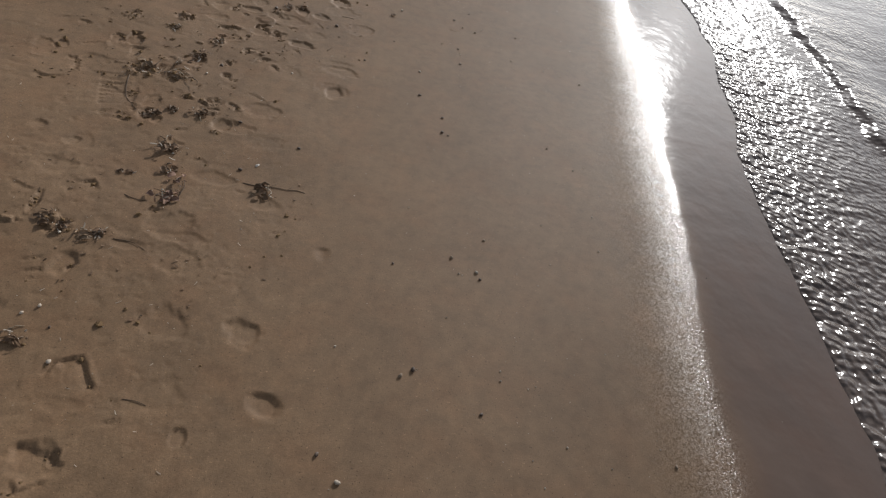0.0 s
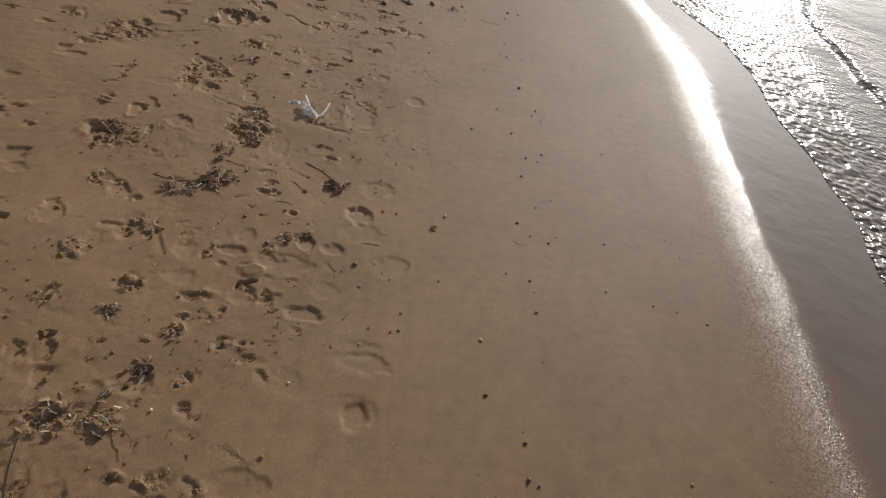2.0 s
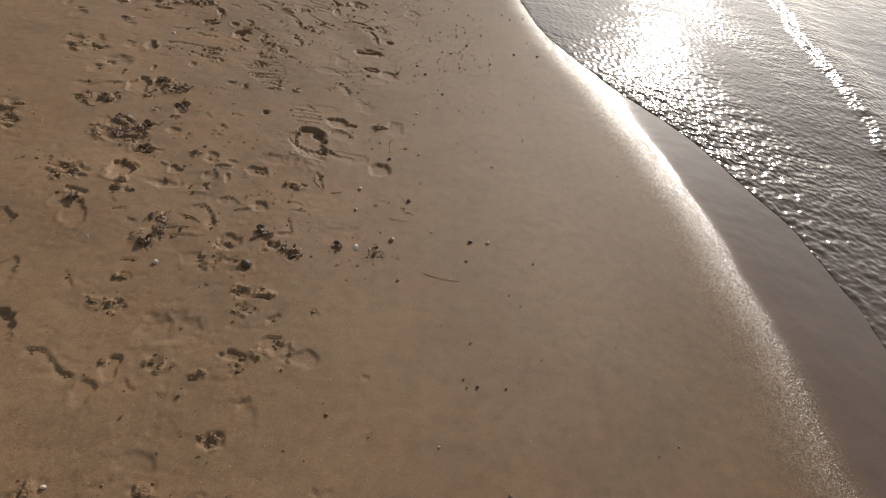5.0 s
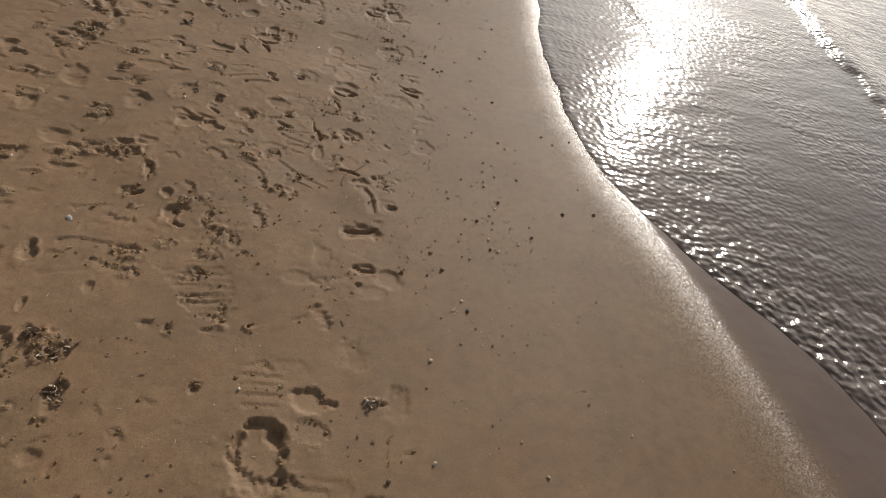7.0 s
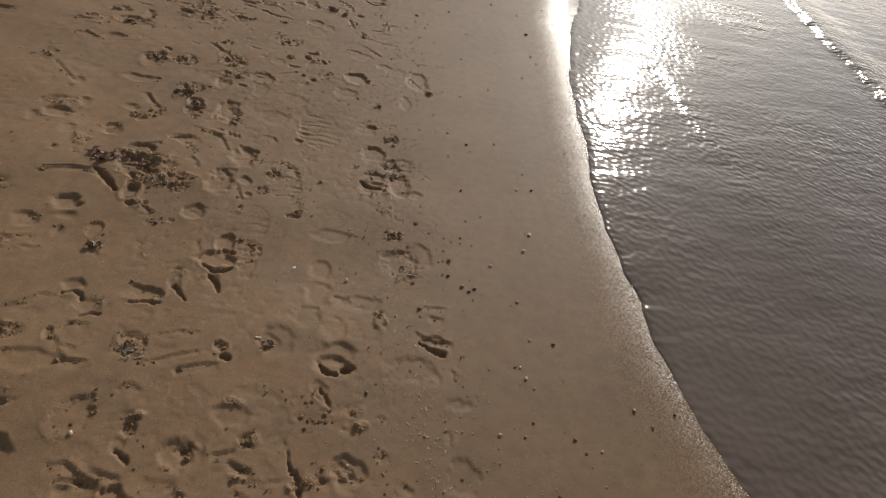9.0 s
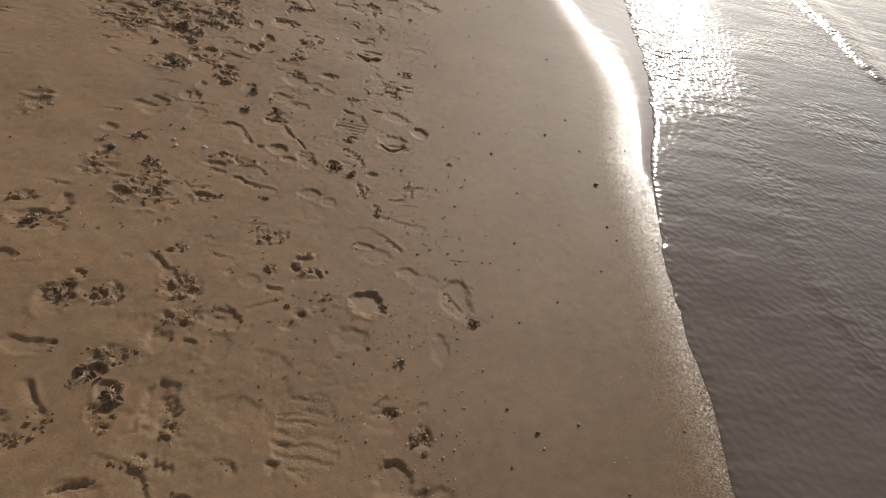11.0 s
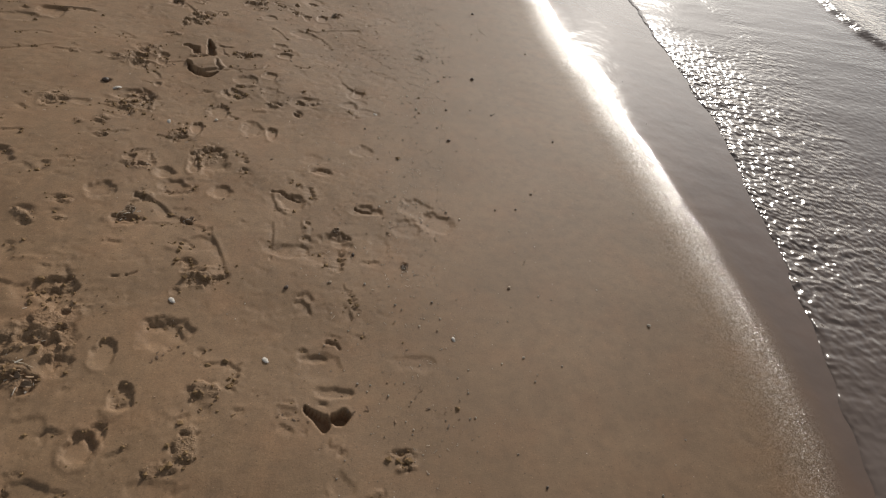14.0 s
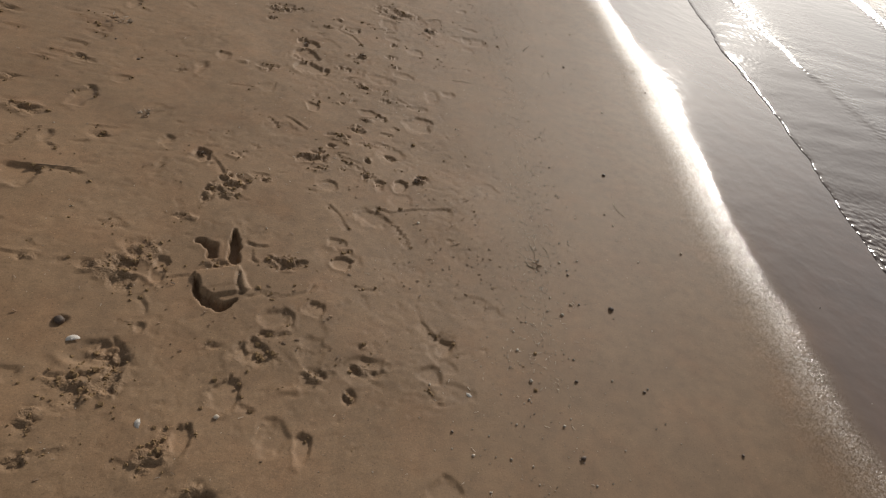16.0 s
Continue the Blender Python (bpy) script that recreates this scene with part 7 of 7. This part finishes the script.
twig(-0.305, 4.709, -0.259, 4.681)
twig(0.025, 4.990, 0.053, 4.895)
twig(-0.350, 4.641, -0.281, 4.658)
twig(-0.415, 4.506, -0.380, 4.514)
twig(0.148, 6.197, 0.196, 6.289)
twig(0.117, 6.117, 0.144, 6.200)
twig(-0.020, 6.106, 0.030, 6.086)
twig(-0.947, 7.060, -0.970, 7.194)
twig(-0.728, 7.343, -0.566, 7.370)
twig(0.387, 9.130, 0.407, 9.169)
twig(-0.572, 8.855, -0.537, 8.883)
twig(0.272, 8.632, 0.322, 8.632)
twig(0.294, 12.672, 0.377, 12.680)
twig(0.529, 11.646, 0.536, 11.575)
twig(0.572, 11.649, 0.584, 11.600)
twig(0.553, 11.690, 0.549, 11.630)
twig(0.858, 11.975, 0.885, 11.900)
twig(0.404, 8.382, 0.463, 8.387)
twig(-0.183, 4.749, -0.131, 4.768)
twig(-0.875, 11.606, -0.758, 11.625)


# ---- pebbles and shells ----
def pebble_mesh(seed, tone):
    bm = bmesh.new()
    bmesh.ops.create_icosphere(bm, subdivisions=2, radius=0.5)
    rnd = random.Random(seed)
    off, flat, wide = Vector((seed * 3.1, seed * 1.7, 0)), rnd.uniform(0.5, 0.8), rnd.uniform(0.65, 0.95)
    for v in bm.verts:
        v.co *= 1 + 0.32 * noise.noise(v.co * 1.9 + off) + 0.10 * noise.noise(v.co * 5 + off)
        v.co.y *= wide
        v.co.z = v.co.z * flat
    for f in bm.faces:
        f.smooth = True
    me = bpy.data.meshes.new("pebble")
    bm.to_mesh(me)
    bm.free()
    me.materials.append(STONE[tone])
    return me


PEBBLES = {tone: [pebble_mesh(k + 10 * i, tone) for k in range(6)] for i, tone in enumerate("dtw")}
PEBBLE_WORDS = {"d": "small dark brown pebble half sunk in sand", "t": "small tan pebble lying on damp sand", "w": "small white pebble lying on damp sand"}


def pebble(x, y, size, tone):
    rnd = random.Random(int(x * 9000) * 13 + int(y * 9000))
    ob = tagged(new("pebble", rnd.choice(PEBBLES[tone])), PEBBLE_WORDS[tone], "pebble", "pebbles on the beach")
    k = size * 0.00112 * rnd.uniform(0.9, 1.15)
    ob.scale = (k * 1.15, k, k)
    ob.rotation_euler = (rnd.uniform(-0.25, 0.25), rnd.uniform(-0.25, 0.25), rnd.uniform(0, 6.3))
    ob.location = (x, y, ground_z(x, y) + k * 0.20)


def shell_mesh():
    """One ribbed valve of a small clam, lying hollow side down, with a thick rim."""
    bm, rows = bmesh.new(), []
    for inner in (0, 1):
        grid = []
        for i in range(7):
            f, ring = i / 6, []
            for k in range(15):
                a = math.pi * (0.06 + 0.88 * k / 14)
                r = f * (0.56 + 0.05 * math.sin(a)) * (1 + 0.025 * math.cos(k * math.pi))
                z = 0.36 * (1 - f ** 2.2) * (0.5 + 0.5 * math.sin(a)) + 0.02 - inner * 0.03 * (1 - 0.4 * f)
                ring.append(bm.verts.new((r * math.cos(a) * 0.95, r * math.sin(a) - 0.3, z - 0.05 * (1 - f))))
            grid.append(ring)
        rows.append(grid)
    for inner, grid in enumerate(rows):
        for a, b in zip(grid, grid[1:]):
            for k in range(14):
                q = (a[k], b[k], b[k + 1], a[k + 1])
                bm.faces.new(q if not inner else q[::-1]).smooth = True
    for k in range(14):
        bm.faces.new((rows[0][6][k], rows[1][6][k], rows[1][6][k + 1], rows[0][6][k + 1]))
    me = bpy.data.meshes.new("shell")
    bm.to_mesh(me)
    bm.free()
    me.materials.append(SHELL)
    return me


VALVE = shell_mesh()


def shell(x, y, size):
    rnd = random.Random(int(x * 9000) * 13 + int(y * 9000))
    ob = tagged(new("seashell", VALVE), "white ribbed clam shell half lying on brown sand", "shell", "shells on the beach")
    k = size * 0.0014
    ob.scale = (1.2 * k, k, 0.7 * k)
    ob.rotation_euler = (rnd.uniform(-0.2, 0.2), rnd.uniform(-0.2, 0.2), rnd.uniform(0, 6.3))
    ob.location = (x, y, ground_z(x, y) + k * 0.05)


pebble(0.473, 1.428, 9, "w")
pebble(0.482, 1.404, 8, "d")
pebble(0.497, 1.565, 7, "t")
pebble(0.405, 1.469, 8, "t")
pebble(0.250, 1.405, 6, "d")
pebble(0.317, 1.071, 9, "d")
pebble(0.290, 1.048, 9, "t")
pebble(0.473, 0.979, 7, "d")
pebble(0.137, 0.826, 9, "d")
pebble(0.184, 0.773, 9, "w")
pebble(0.918, 0.922, 7, "t")
pebble(-0.478, 1.082, 8, "w")
pebble(-0.504, 1.058, 6, "w")
pebble(-0.439, 1.032, 6, "d")
pebble(-0.406, 0.947, 9, "w")
pebble(-0.196, 1.669, 11, "d")
pebble(0.281, 2.453, 9, "w")
pebble(0.287, 2.282, 8, "d")
pebble(0.370, 2.164, 8, "d")
pebble(0.370, 2.074, 8, "d")
pebble(0.391, 2.062, 6, "d")
pebble(0.436, 2.666, 6, "w")
pebble(0.427, 2.708, 6, "d")
pebble(0.648, 2.714, 7, "t")
pebble(0.077, 2.444, 7, "d")
pebble(0.172, 2.647, 6, "d")
pebble(0.500, 2.894, 6, "t")
pebble(0.153, 2.874, 6, "d")
pebble(0.927, 2.641, 6, "t")
pebble(0.737, 2.113, 7, "t")
pebble(-0.059, 1.819, 8, "d")
shell(-0.156, 1.701, 10)
pebble(-0.150, 2.240, 6, "w")
pebble(-0.402, 2.125, 8, "w")
pebble(-0.205, 2.371, 6, "t")
pebble(-0.372, 2.198, 9, "d")
pebble(-0.245, 1.893, 9, "d")
pebble(-0.335, 3.724, 13, "d")
pebble(-0.310, 3.744, 7, "w")
pebble(-0.381, 3.884, 7, "w")
pebble(-0.266, 2.838, 9, "d")
pebble(-0.365, 2.786, 9, "d")
pebble(-0.420, 2.949, 8, "d")
pebble(-0.410, 3.005, 8, "d")
pebble(-0.052, 2.658, 10, "d")
pebble(-0.286, 2.687, 11, "d")
pebble(0.187, 2.941, 8, "w")
pebble(0.077, 3.294, 8, "w")
pebble(0.278, 3.500, 8, "d")
pebble(0.429, 3.521, 8, "d")
pebble(0.468, 3.363, 7, "d")
pebble(0.508, 3.351, 7, "w")
pebble(0.765, 3.488, 6, "t")
pebble(0.484, 3.909, 11, "d")
pebble(0.382, 3.690, 7, "t")
pebble(0.537, 3.733, 7, "t")
pebble(0.518, 3.684, 6, "d")
pebble(0.448, 4.193, 8, "d")
pebble(0.422, 4.188, 6, "d")
pebble(0.446, 4.331, 6, "t")
pebble(0.443, 3.240, 6, "d")
pebble(0.477, 3.069, 6, "d")
pebble(0.410, 2.970, 7, "d")
pebble(0.447, 2.915, 6, "t")
pebble(0.680, 2.936, 6, "t")
pebble(0.361, 2.725, 6, "t")
shell(0.156, 4.649, 15)
pebble(0.256, 4.702, 14, "t")
pebble(-0.119, 4.528, 20, "d")
pebble(0.162, 4.932, 9, "w")
pebble(0.152, 4.825, 8, "w")
pebble(-0.332, 4.506, 11, "w")
pebble(-0.069, 5.324, 8, "w")
pebble(0.311, 4.898, 11, "d")
pebble(0.256, 5.124, 10, "d")
pebble(0.355, 5.174, 8, "w")
pebble(0.410, 5.791, 10, "d")
pebble(0.469, 5.641, 11, "d")
pebble(0.360, 5.456, 7, "w")
pebble(0.607, 5.161, 7, "t")
pebble(0.486, 4.733, 9, "d")
pebble(0.539, 4.738, 9, "w")
pebble(0.465, 4.643, 6, "d")
pebble(0.656, 5.947, 6, "w")
pebble(0.563, 5.953, 7, "w")
pebble(0.586, 5.903, 7, "w")
pebble(0.840, 5.289, 6, "w")
pebble(0.455, 5.676, 6, "w")
pebble(0.396, 5.606, 6, "t")
pebble(-0.782, 6.044, 9, "w")
pebble(-0.050, 6.036, 9, "d")
pebble(-0.049, 5.933, 6, "d")
pebble(0.253, 6.142, 10, "d")
pebble(0.173, 6.616, 9, "d")
pebble(0.126, 6.997, 9, "w")
pebble(0.617, 6.149, 9, "d")
pebble(0.834, 6.137, 12, "d")
pebble(0.948, 6.160, 9, "t")
pebble(0.562, 5.908, 9, "d")
pebble(0.579, 6.074, 8, "t")
pebble(0.535, 6.038, 8, "d")
pebble(0.498, 6.039, 7, "d")
pebble(0.705, 5.993, 9, "d")
pebble(0.496, 5.854, 7, "t")
pebble(0.473, 5.860, 6, "d")
pebble(0.954, 6.608, 7, "d")
pebble(0.879, 6.565, 7, "t")
pebble(0.845, 6.614, 9, "t")
pebble(0.676, 6.818, 9, "d")
pebble(0.611, 6.826, 7, "t")
pebble(0.576, 6.693, 8, "w")
pebble(0.567, 6.729, 6, "w")
pebble(0.479, 6.520, 8, "w")
pebble(0.568, 6.559, 6, "d")
pebble(0.540, 6.518, 6, "t")
pebble(0.662, 6.517, 7, "d")
pebble(0.723, 6.488, 6, "w")
pebble(0.683, 6.482, 6, "t")
pebble(0.590, 6.368, 7, "d")
pebble(0.699, 6.293, 8, "d")
pebble(0.603, 6.970, 8, "t")
pebble(0.547, 7.115, 7, "w")
pebble(0.469, 7.230, 6, "d")
pebble(0.466, 6.993, 7, "d")
pebble(0.622, 6.294, 8, "t")
pebble(0.578, 6.229, 8, "t")
pebble(0.538, 6.224, 6, "w")
pebble(0.582, 6.315, 6, "t")
pebble(0.503, 6.251, 6, "d")
pebble(0.450, 6.170, 8, "w")
pebble(0.451, 6.135, 7, "t")
shell(-0.561, 5.811, 14)
pebble(-0.413, 6.466, 8, "w")
pebble(-0.921, 6.996, 6, "w")
pebble(0.366, 5.761, 7, "d")
pebble(0.586, 6.039, 6, "t")
pebble(0.580, 6.007, 6, "t")
pebble(0.479, 5.962, 6, "d")
pebble(0.602, 6.113, 6, "w")
shell(-0.017, 7.024, 11)
pebble(0.413, 7.053, 9, "d")
pebble(0.448, 7.012, 9, "t")
pebble(0.484, 7.007, 10, "d")
pebble(0.701, 7.284, 10, "w")
pebble(0.759, 7.539, 8, "d")
pebble(0.703, 7.529, 7, "w")
pebble(0.502, 7.486, 8, "d")
pebble(0.497, 7.320, 6, "t")
pebble(0.550, 7.352, 6, "t")
pebble(0.557, 7.781, 8, "d")
pebble(0.493, 7.845, 8, "d")
pebble(0.667, 7.813, 6, "t")
pebble(0.947, 7.815, 6, "t")
pebble(0.576, 8.147, 6, "d")
pebble(0.709, 8.247, 7, "d")
pebble(1.302, 8.298, 8, "t")
pebble(1.251, 8.142, 6, "t")
pebble(1.240, 7.888, 6, "w")
pebble(1.665, 7.917, 6, "w")
pebble(1.385, 7.649, 6, "t")
pebble(1.431, 7.447, 9, "t")
pebble(1.132, 7.049, 9, "t")
pebble(1.863, 8.158, 6, "t")
pebble(-0.390, 7.149, 9, "d")
pebble(-0.108, 9.125, 10, "w")
shell(-0.361, 8.811, 14)
pebble(-0.446, 8.800, 10, "w")
pebble(-0.458, 8.835, 8, "w")
pebble(-0.506, 8.893, 6, "w")
pebble(0.572, 9.180, 8, "w")
pebble(0.593, 9.173, 8, "t")
pebble(0.453, 9.185, 7, "w")
pebble(0.707, 9.207, 6, "t")
pebble(0.875, 9.245, 9, "d")
pebble(0.998, 9.402, 8, "t")
pebble(1.000, 9.153, 8, "t")
pebble(0.623, 9.036, 9, "d")
pebble(0.492, 8.970, 7, "w")
pebble(0.459, 8.912, 6, "w")
pebble(0.498, 8.831, 7, "d")
pebble(0.482, 8.785, 8, "w")
pebble(0.681, 8.794, 6, "t")
pebble(1.007, 8.919, 14, "d")
pebble(0.978, 8.659, 9, "t")
pebble(0.991, 8.585, 6, "d")
pebble(0.623, 8.505, 7, "d")
pebble(0.631, 9.521, 6, "d")
pebble(0.654, 9.885, 6, "w")
pebble(0.437, 10.063, 6, "d")
pebble(1.044, 10.022, 9, "w")
pebble(1.212, 9.215, 7, "t")
pebble(1.173, 9.301, 6, "t")
pebble(-0.442, 8.913, 10, "d")
pebble(-0.486, 8.923, 8, "d")
shell(-0.349, 10.831, 13)
pebble(-0.208, 10.873, 9, "w")
shell(-0.205, 10.019, 14)
shell(0.027, 9.845, 13)
pebble(0.233, 10.235, 9, "d")
pebble(0.664, 10.141, 9, "t")
shell(0.479, 9.935, 10)
pebble(0.562, 10.437, 7, "w")
pebble(0.687, 10.504, 6, "t")
pebble(0.757, 10.516, 6, "d")
pebble(0.829, 10.611, 7, "t")
pebble(0.522, 10.466, 7, "t")
pebble(0.453, 10.005, 6, "w")
pebble(0.441, 9.962, 6, "t")
pebble(0.171, 10.117, 9, "t")
pebble(0.061, 10.087, 9, "d")
shell(-0.549, 11.028, 18)
shell(0.326, 11.032, 9)
pebble(0.746, 11.418, 12, "d")
pebble(0.855, 12.148, 9, "d")
pebble(0.455, 11.201, 7, "w")
pebble(0.595, 11.361, 8, "w")
pebble(0.651, 11.415, 7, "d")
pebble(0.626, 11.408, 7, "t")
pebble(0.616, 11.590, 7, "w")
pebble(0.635, 11.538, 7, "d")
pebble(0.584, 10.900, 9, "d")
pebble(0.993, 10.973, 8, "d")
pebble(0.779, 11.126, 7, "d")
pebble(0.483, 11.105, 8, "w")
pebble(0.601, 11.126, 7, "d")
pebble(0.768, 13.573, 7, "w")
pebble(0.913, 13.488, 7, "t")
pebble(0.822, 13.051, 8, "t")
pebble(0.729, 13.130, 6, "w")
pebble(0.737, 12.950, 6, "w")
pebble(0.598, 12.449, 6, "t")
pebble(0.633, 12.339, 6, "w")
pebble(0.647, 12.128, 6, "d")
pebble(0.940, 12.663, 6, "w")
pebble(1.204, 12.965, 8, "t")
pebble(0.813, 11.894, 6, "t")
pebble(0.832, 11.837, 6, "w")
pebble(1.047, 11.749, 7, "t")
pebble(0.286, 10.922, 6, "d")
pebble(0.186, 11.657, 8, "w")
pebble(-0.594, 11.075, 20, "d")
pebble(1.132, 13.109, 6, "t")
pebble(-0.946, 12.422, 7, "d")
pebble(-0.831, 12.309, 9, "d")
pebble(0.504, 8.390, 6, "w")
pebble(0.529, 8.394, 6, "w")
pebble(0.891, 8.415, 7, "w")
pebble(-0.622, 8.743, 20, "d")
pebble(0.434, 2.584, 8, "d")
pebble(0.530, 3.405, 8, "w")
pebble(0.665, 7.200, 9, "w")


# ---- plastic litter ----
def litter(x, y):
    root = tagged(new("plastic_wrapper"), "crumpled clear plastic wrapper with white strips, lying on sand", "litter")
    root.location = (x, y, ground_z(x, y))
    root.scale = (0.85, 0.85, 0.85)
    for name, pts in (("white_strip", ((-0.045, 0.075, 0.035), (-0.03, 0.035, 0.032), (-0.012, -0.005, 0.022), (0.02, -0.03, 0.012))),
                      ("white_strip", ((0.055, 0.055, 0.030), (0.048, 0.015, 0.022), (0.034, -0.022, 0.014), (0.016, -0.034, 0.008)))):
        bm, rows = bmesh.new(), []
        for i, p in enumerate(pts):
            p = Vector(p)
            d = (Vector(pts[min(i + 1, 3)]) - Vector(pts[max(i - 1, 0)])).normalized()
            a = d.cross(Vector((0, 0, 1))).normalized() * 0.0030
            b = a.cross(d).normalized() * 0.0012
            rows.append([bm.verts.new(p + q) for q in (-a - b, a - b, a + b, b - a)])
        for r, q in zip(rows, rows[1:]):
            for k in range(4):
                bm.faces.new((r[k], r[(k + 1) % 4], q[(k + 1) % 4], q[k]))
        bm.faces.new(rows[0][::-1])
        bm.faces.new(rows[-1])
        part(name, bm, PLASTIC, root, "white plastic strip")
    for cx, cy, w, l, h, turn in ((-0.085, 0.055, 0.050, 0.028, 0.012, 0.3), (-0.02, -0.012, 0.055, 0.05, 0.034, 0.8), (0.0, -0.03, 0.05, 0.03, 0.022, 2.0),
                                  (-0.045, 0.035, 0.05, 0.035, 0.028, 1.2)):
        bm, n, grid = bmesh.new(), 9, []
        for i in range(n):
            row = []
            for j in range(n):
                u, v = (i / (n - 1) - 0.5) * w, (j / (n - 1) - 0.5) * l
                z = 0.003 + h * max(0, 0.5 + 1.1 * noise.noise(Vector((u * 45 + cx * 90, v * 45, cy * 70)))) * (1 - abs(2 * j / (n - 1) - 1) * 0.6)
                row.append(bm.verts.new((cx + u * math.cos(turn) - v * math.sin(turn), cy + u * math.sin(turn) + v * math.cos(turn), z)))
            grid.append(row)
        for a, b in zip(grid, grid[1:]):
            for k in range(n - 1):
                bm.faces.new((a[k], a[k + 1], b[k + 1], b[k]))
        bmesh.ops.solidify(bm, geom=bm.faces[:], thickness=0.0006)
        part("clear_film", bm, FILM, root, "crumpled translucent plastic film")


litter(-0.275, 3.414)


# ---- what lies too thick to count ----
def scatter(name, label, category, mat, spots, maker):
    bm = bmesh.new()
    for s in spots:
        maker(bm, *s)
    me = bpy.data.meshes.new(name)
    bm.to_mesh(me)
    bm.free()
    me.materials.append(mat)
    return tagged(new(name, me), label, category, kind="stuff")


rnd = random.Random(11)
# crumbs, thickest where the sand is kicked up
crumbs = [(x, y) for x, y in CHIPS if -2.4 < x]
ys, xs = np.nonzero((TRAMPLE > 0.3) & (MX > -2.4))
for k in np.random.RandomState(3).choice(len(ys), 900, replace=False):
    crumbs.append((MX[ys[k], xs[k]] + rnd.gauss(0, 0.012), GY[ys[k]] + rnd.gauss(0, 0.012)))
for _ in range(1500):
    y = rnd.uniform(0.4, 14.5)
    x = float(np.interp(y, *np.array(TRODDEN).T)) + 0.1 - abs(rnd.gauss(0, 0.8))
    if grain(np.array([x]), np.array([y]), 0.11, 71)[0] > 0.66 and x > -2.4:
        crumbs.append((x, y))


def crumb(bm, x, y):
    r = min(0.009, 0.0026 * math.exp(abs(rnd.gauss(0, 0.6))))
    lump(bm, (x, y, ground_z(x, y) + 0.2 * r), r, rnd, 0.6)


scatter("sand_crumbs", "loose crumbs of dry brown sand", "sand crumbs", CRUMB, crumbs, crumb)

# tiny grit and shell bits on the smooth sand
bits = []
for _ in range(1300):
    y = rnd.uniform(0.4, 14.5)
    x = rnd.gauss(0.55, 0.28) if rnd.random() < 0.7 else rnd.uniform(-1.0, 1.5)
    bits.append((x, y))
for _ in range(260):
    bits.append((rnd.gauss(0.60, 0.11), rnd.gauss(6.0, 0.32)))
for _ in range(2200):
    y = rnd.uniform(5.8, 14.5)
    bits.append((float(np.interp(y, *np.array(TIDELINE).T)) + rnd.gauss(0.03, 0.10), y))


def bit(bm, x, y):
    r = min(0.0042, 0.0012 * math.exp(abs(rnd.gauss(0, 0.5))))
    lump(bm, (x, y, ground_z(x, y) + 0.35 * r), r, rnd, 0.8)


scatter("shell_grit", "tiny mixed grit and shell fragments on damp sand", "grit", GRIT, bits, bit)

# straws and fibres: a thin line left by the tide, and a looser spread above it
straws = []
for _ in range(4200):
    y = rnd.uniform(0.5, 14.5)
    x = float(np.interp(y, *np.array(TIDELINE).T)) + rnd.gauss(0, 0.045)
    if grain(np.array([x]), np.array([y]), 0.16, 81)[0] > 0.46 and y > 5.5:
        straws.append((x, y))
for _ in range(420):
    straws.append((rnd.gauss(0.535, 0.04), rnd.gauss(11.65, 0.28)))
for _ in range(2600):
    y = rnd.uniform(0.4, 14.5)
    x = float(np.interp(y, *np.array(TRODDEN).T)) - abs(rnd.gauss(0, 0.75))
    if grain(np.array([x]), np.array([y]), 0.3, 82)[0] > 0.55:
        straws.append((x, y))


def straw(bm, x, y):
    turn, length = rnd.uniform(0, 6.3), 0.002 + 0.012 * rnd.random() ** 2.5
    ribbon(bm, (x, y, ground_z(x, y) + 0.0012), Vector((math.cos(turn), math.sin(turn), rnd.uniform(0, 0.12))), length,
           rnd.uniform(0.0005, 0.0011), 0.0005, rnd.uniform(-0.2, 0.1), rnd, 3)


scatter("straw_litter", "scattered bits of pale straw and dry weed fibre", "straw", STRAW, straws, straw)

# dark shreds of weed strewn over the trodden sand
shreds = []
for _ in range(7000):
    y = rnd.uniform(0.4, 14.5)
    x = float(np.interp(y, *np.array(TRODDEN).T)) + 0.1 - abs(rnd.gauss(0, 0.75))
    if grain(np.array([x]), np.array([y]), 0.17, 83)[0] > (0.62 if y < 5.5 else 0.70):
        shreds.append((x, y))


def shred(bm, x, y):
    turn, length = rnd.uniform(0, 6.3), 0.003 + 0.009 * rnd.random() ** 2
    ribbon(bm, (x, y, ground_z(x, y) + 0.0015), Vector((math.cos(turn), math.sin(turn), rnd.uniform(0, 0.22))), length,
           min(0.004, length * rnd.uniform(0.25, 0.8)), 0.001, rnd.uniform(-0.5, 0.3), rnd, 3)


scatter("weed_shreds", "small dark shreds of dry weed strewn on sand", "weed shreds", WEED["d"], shreds, shred)
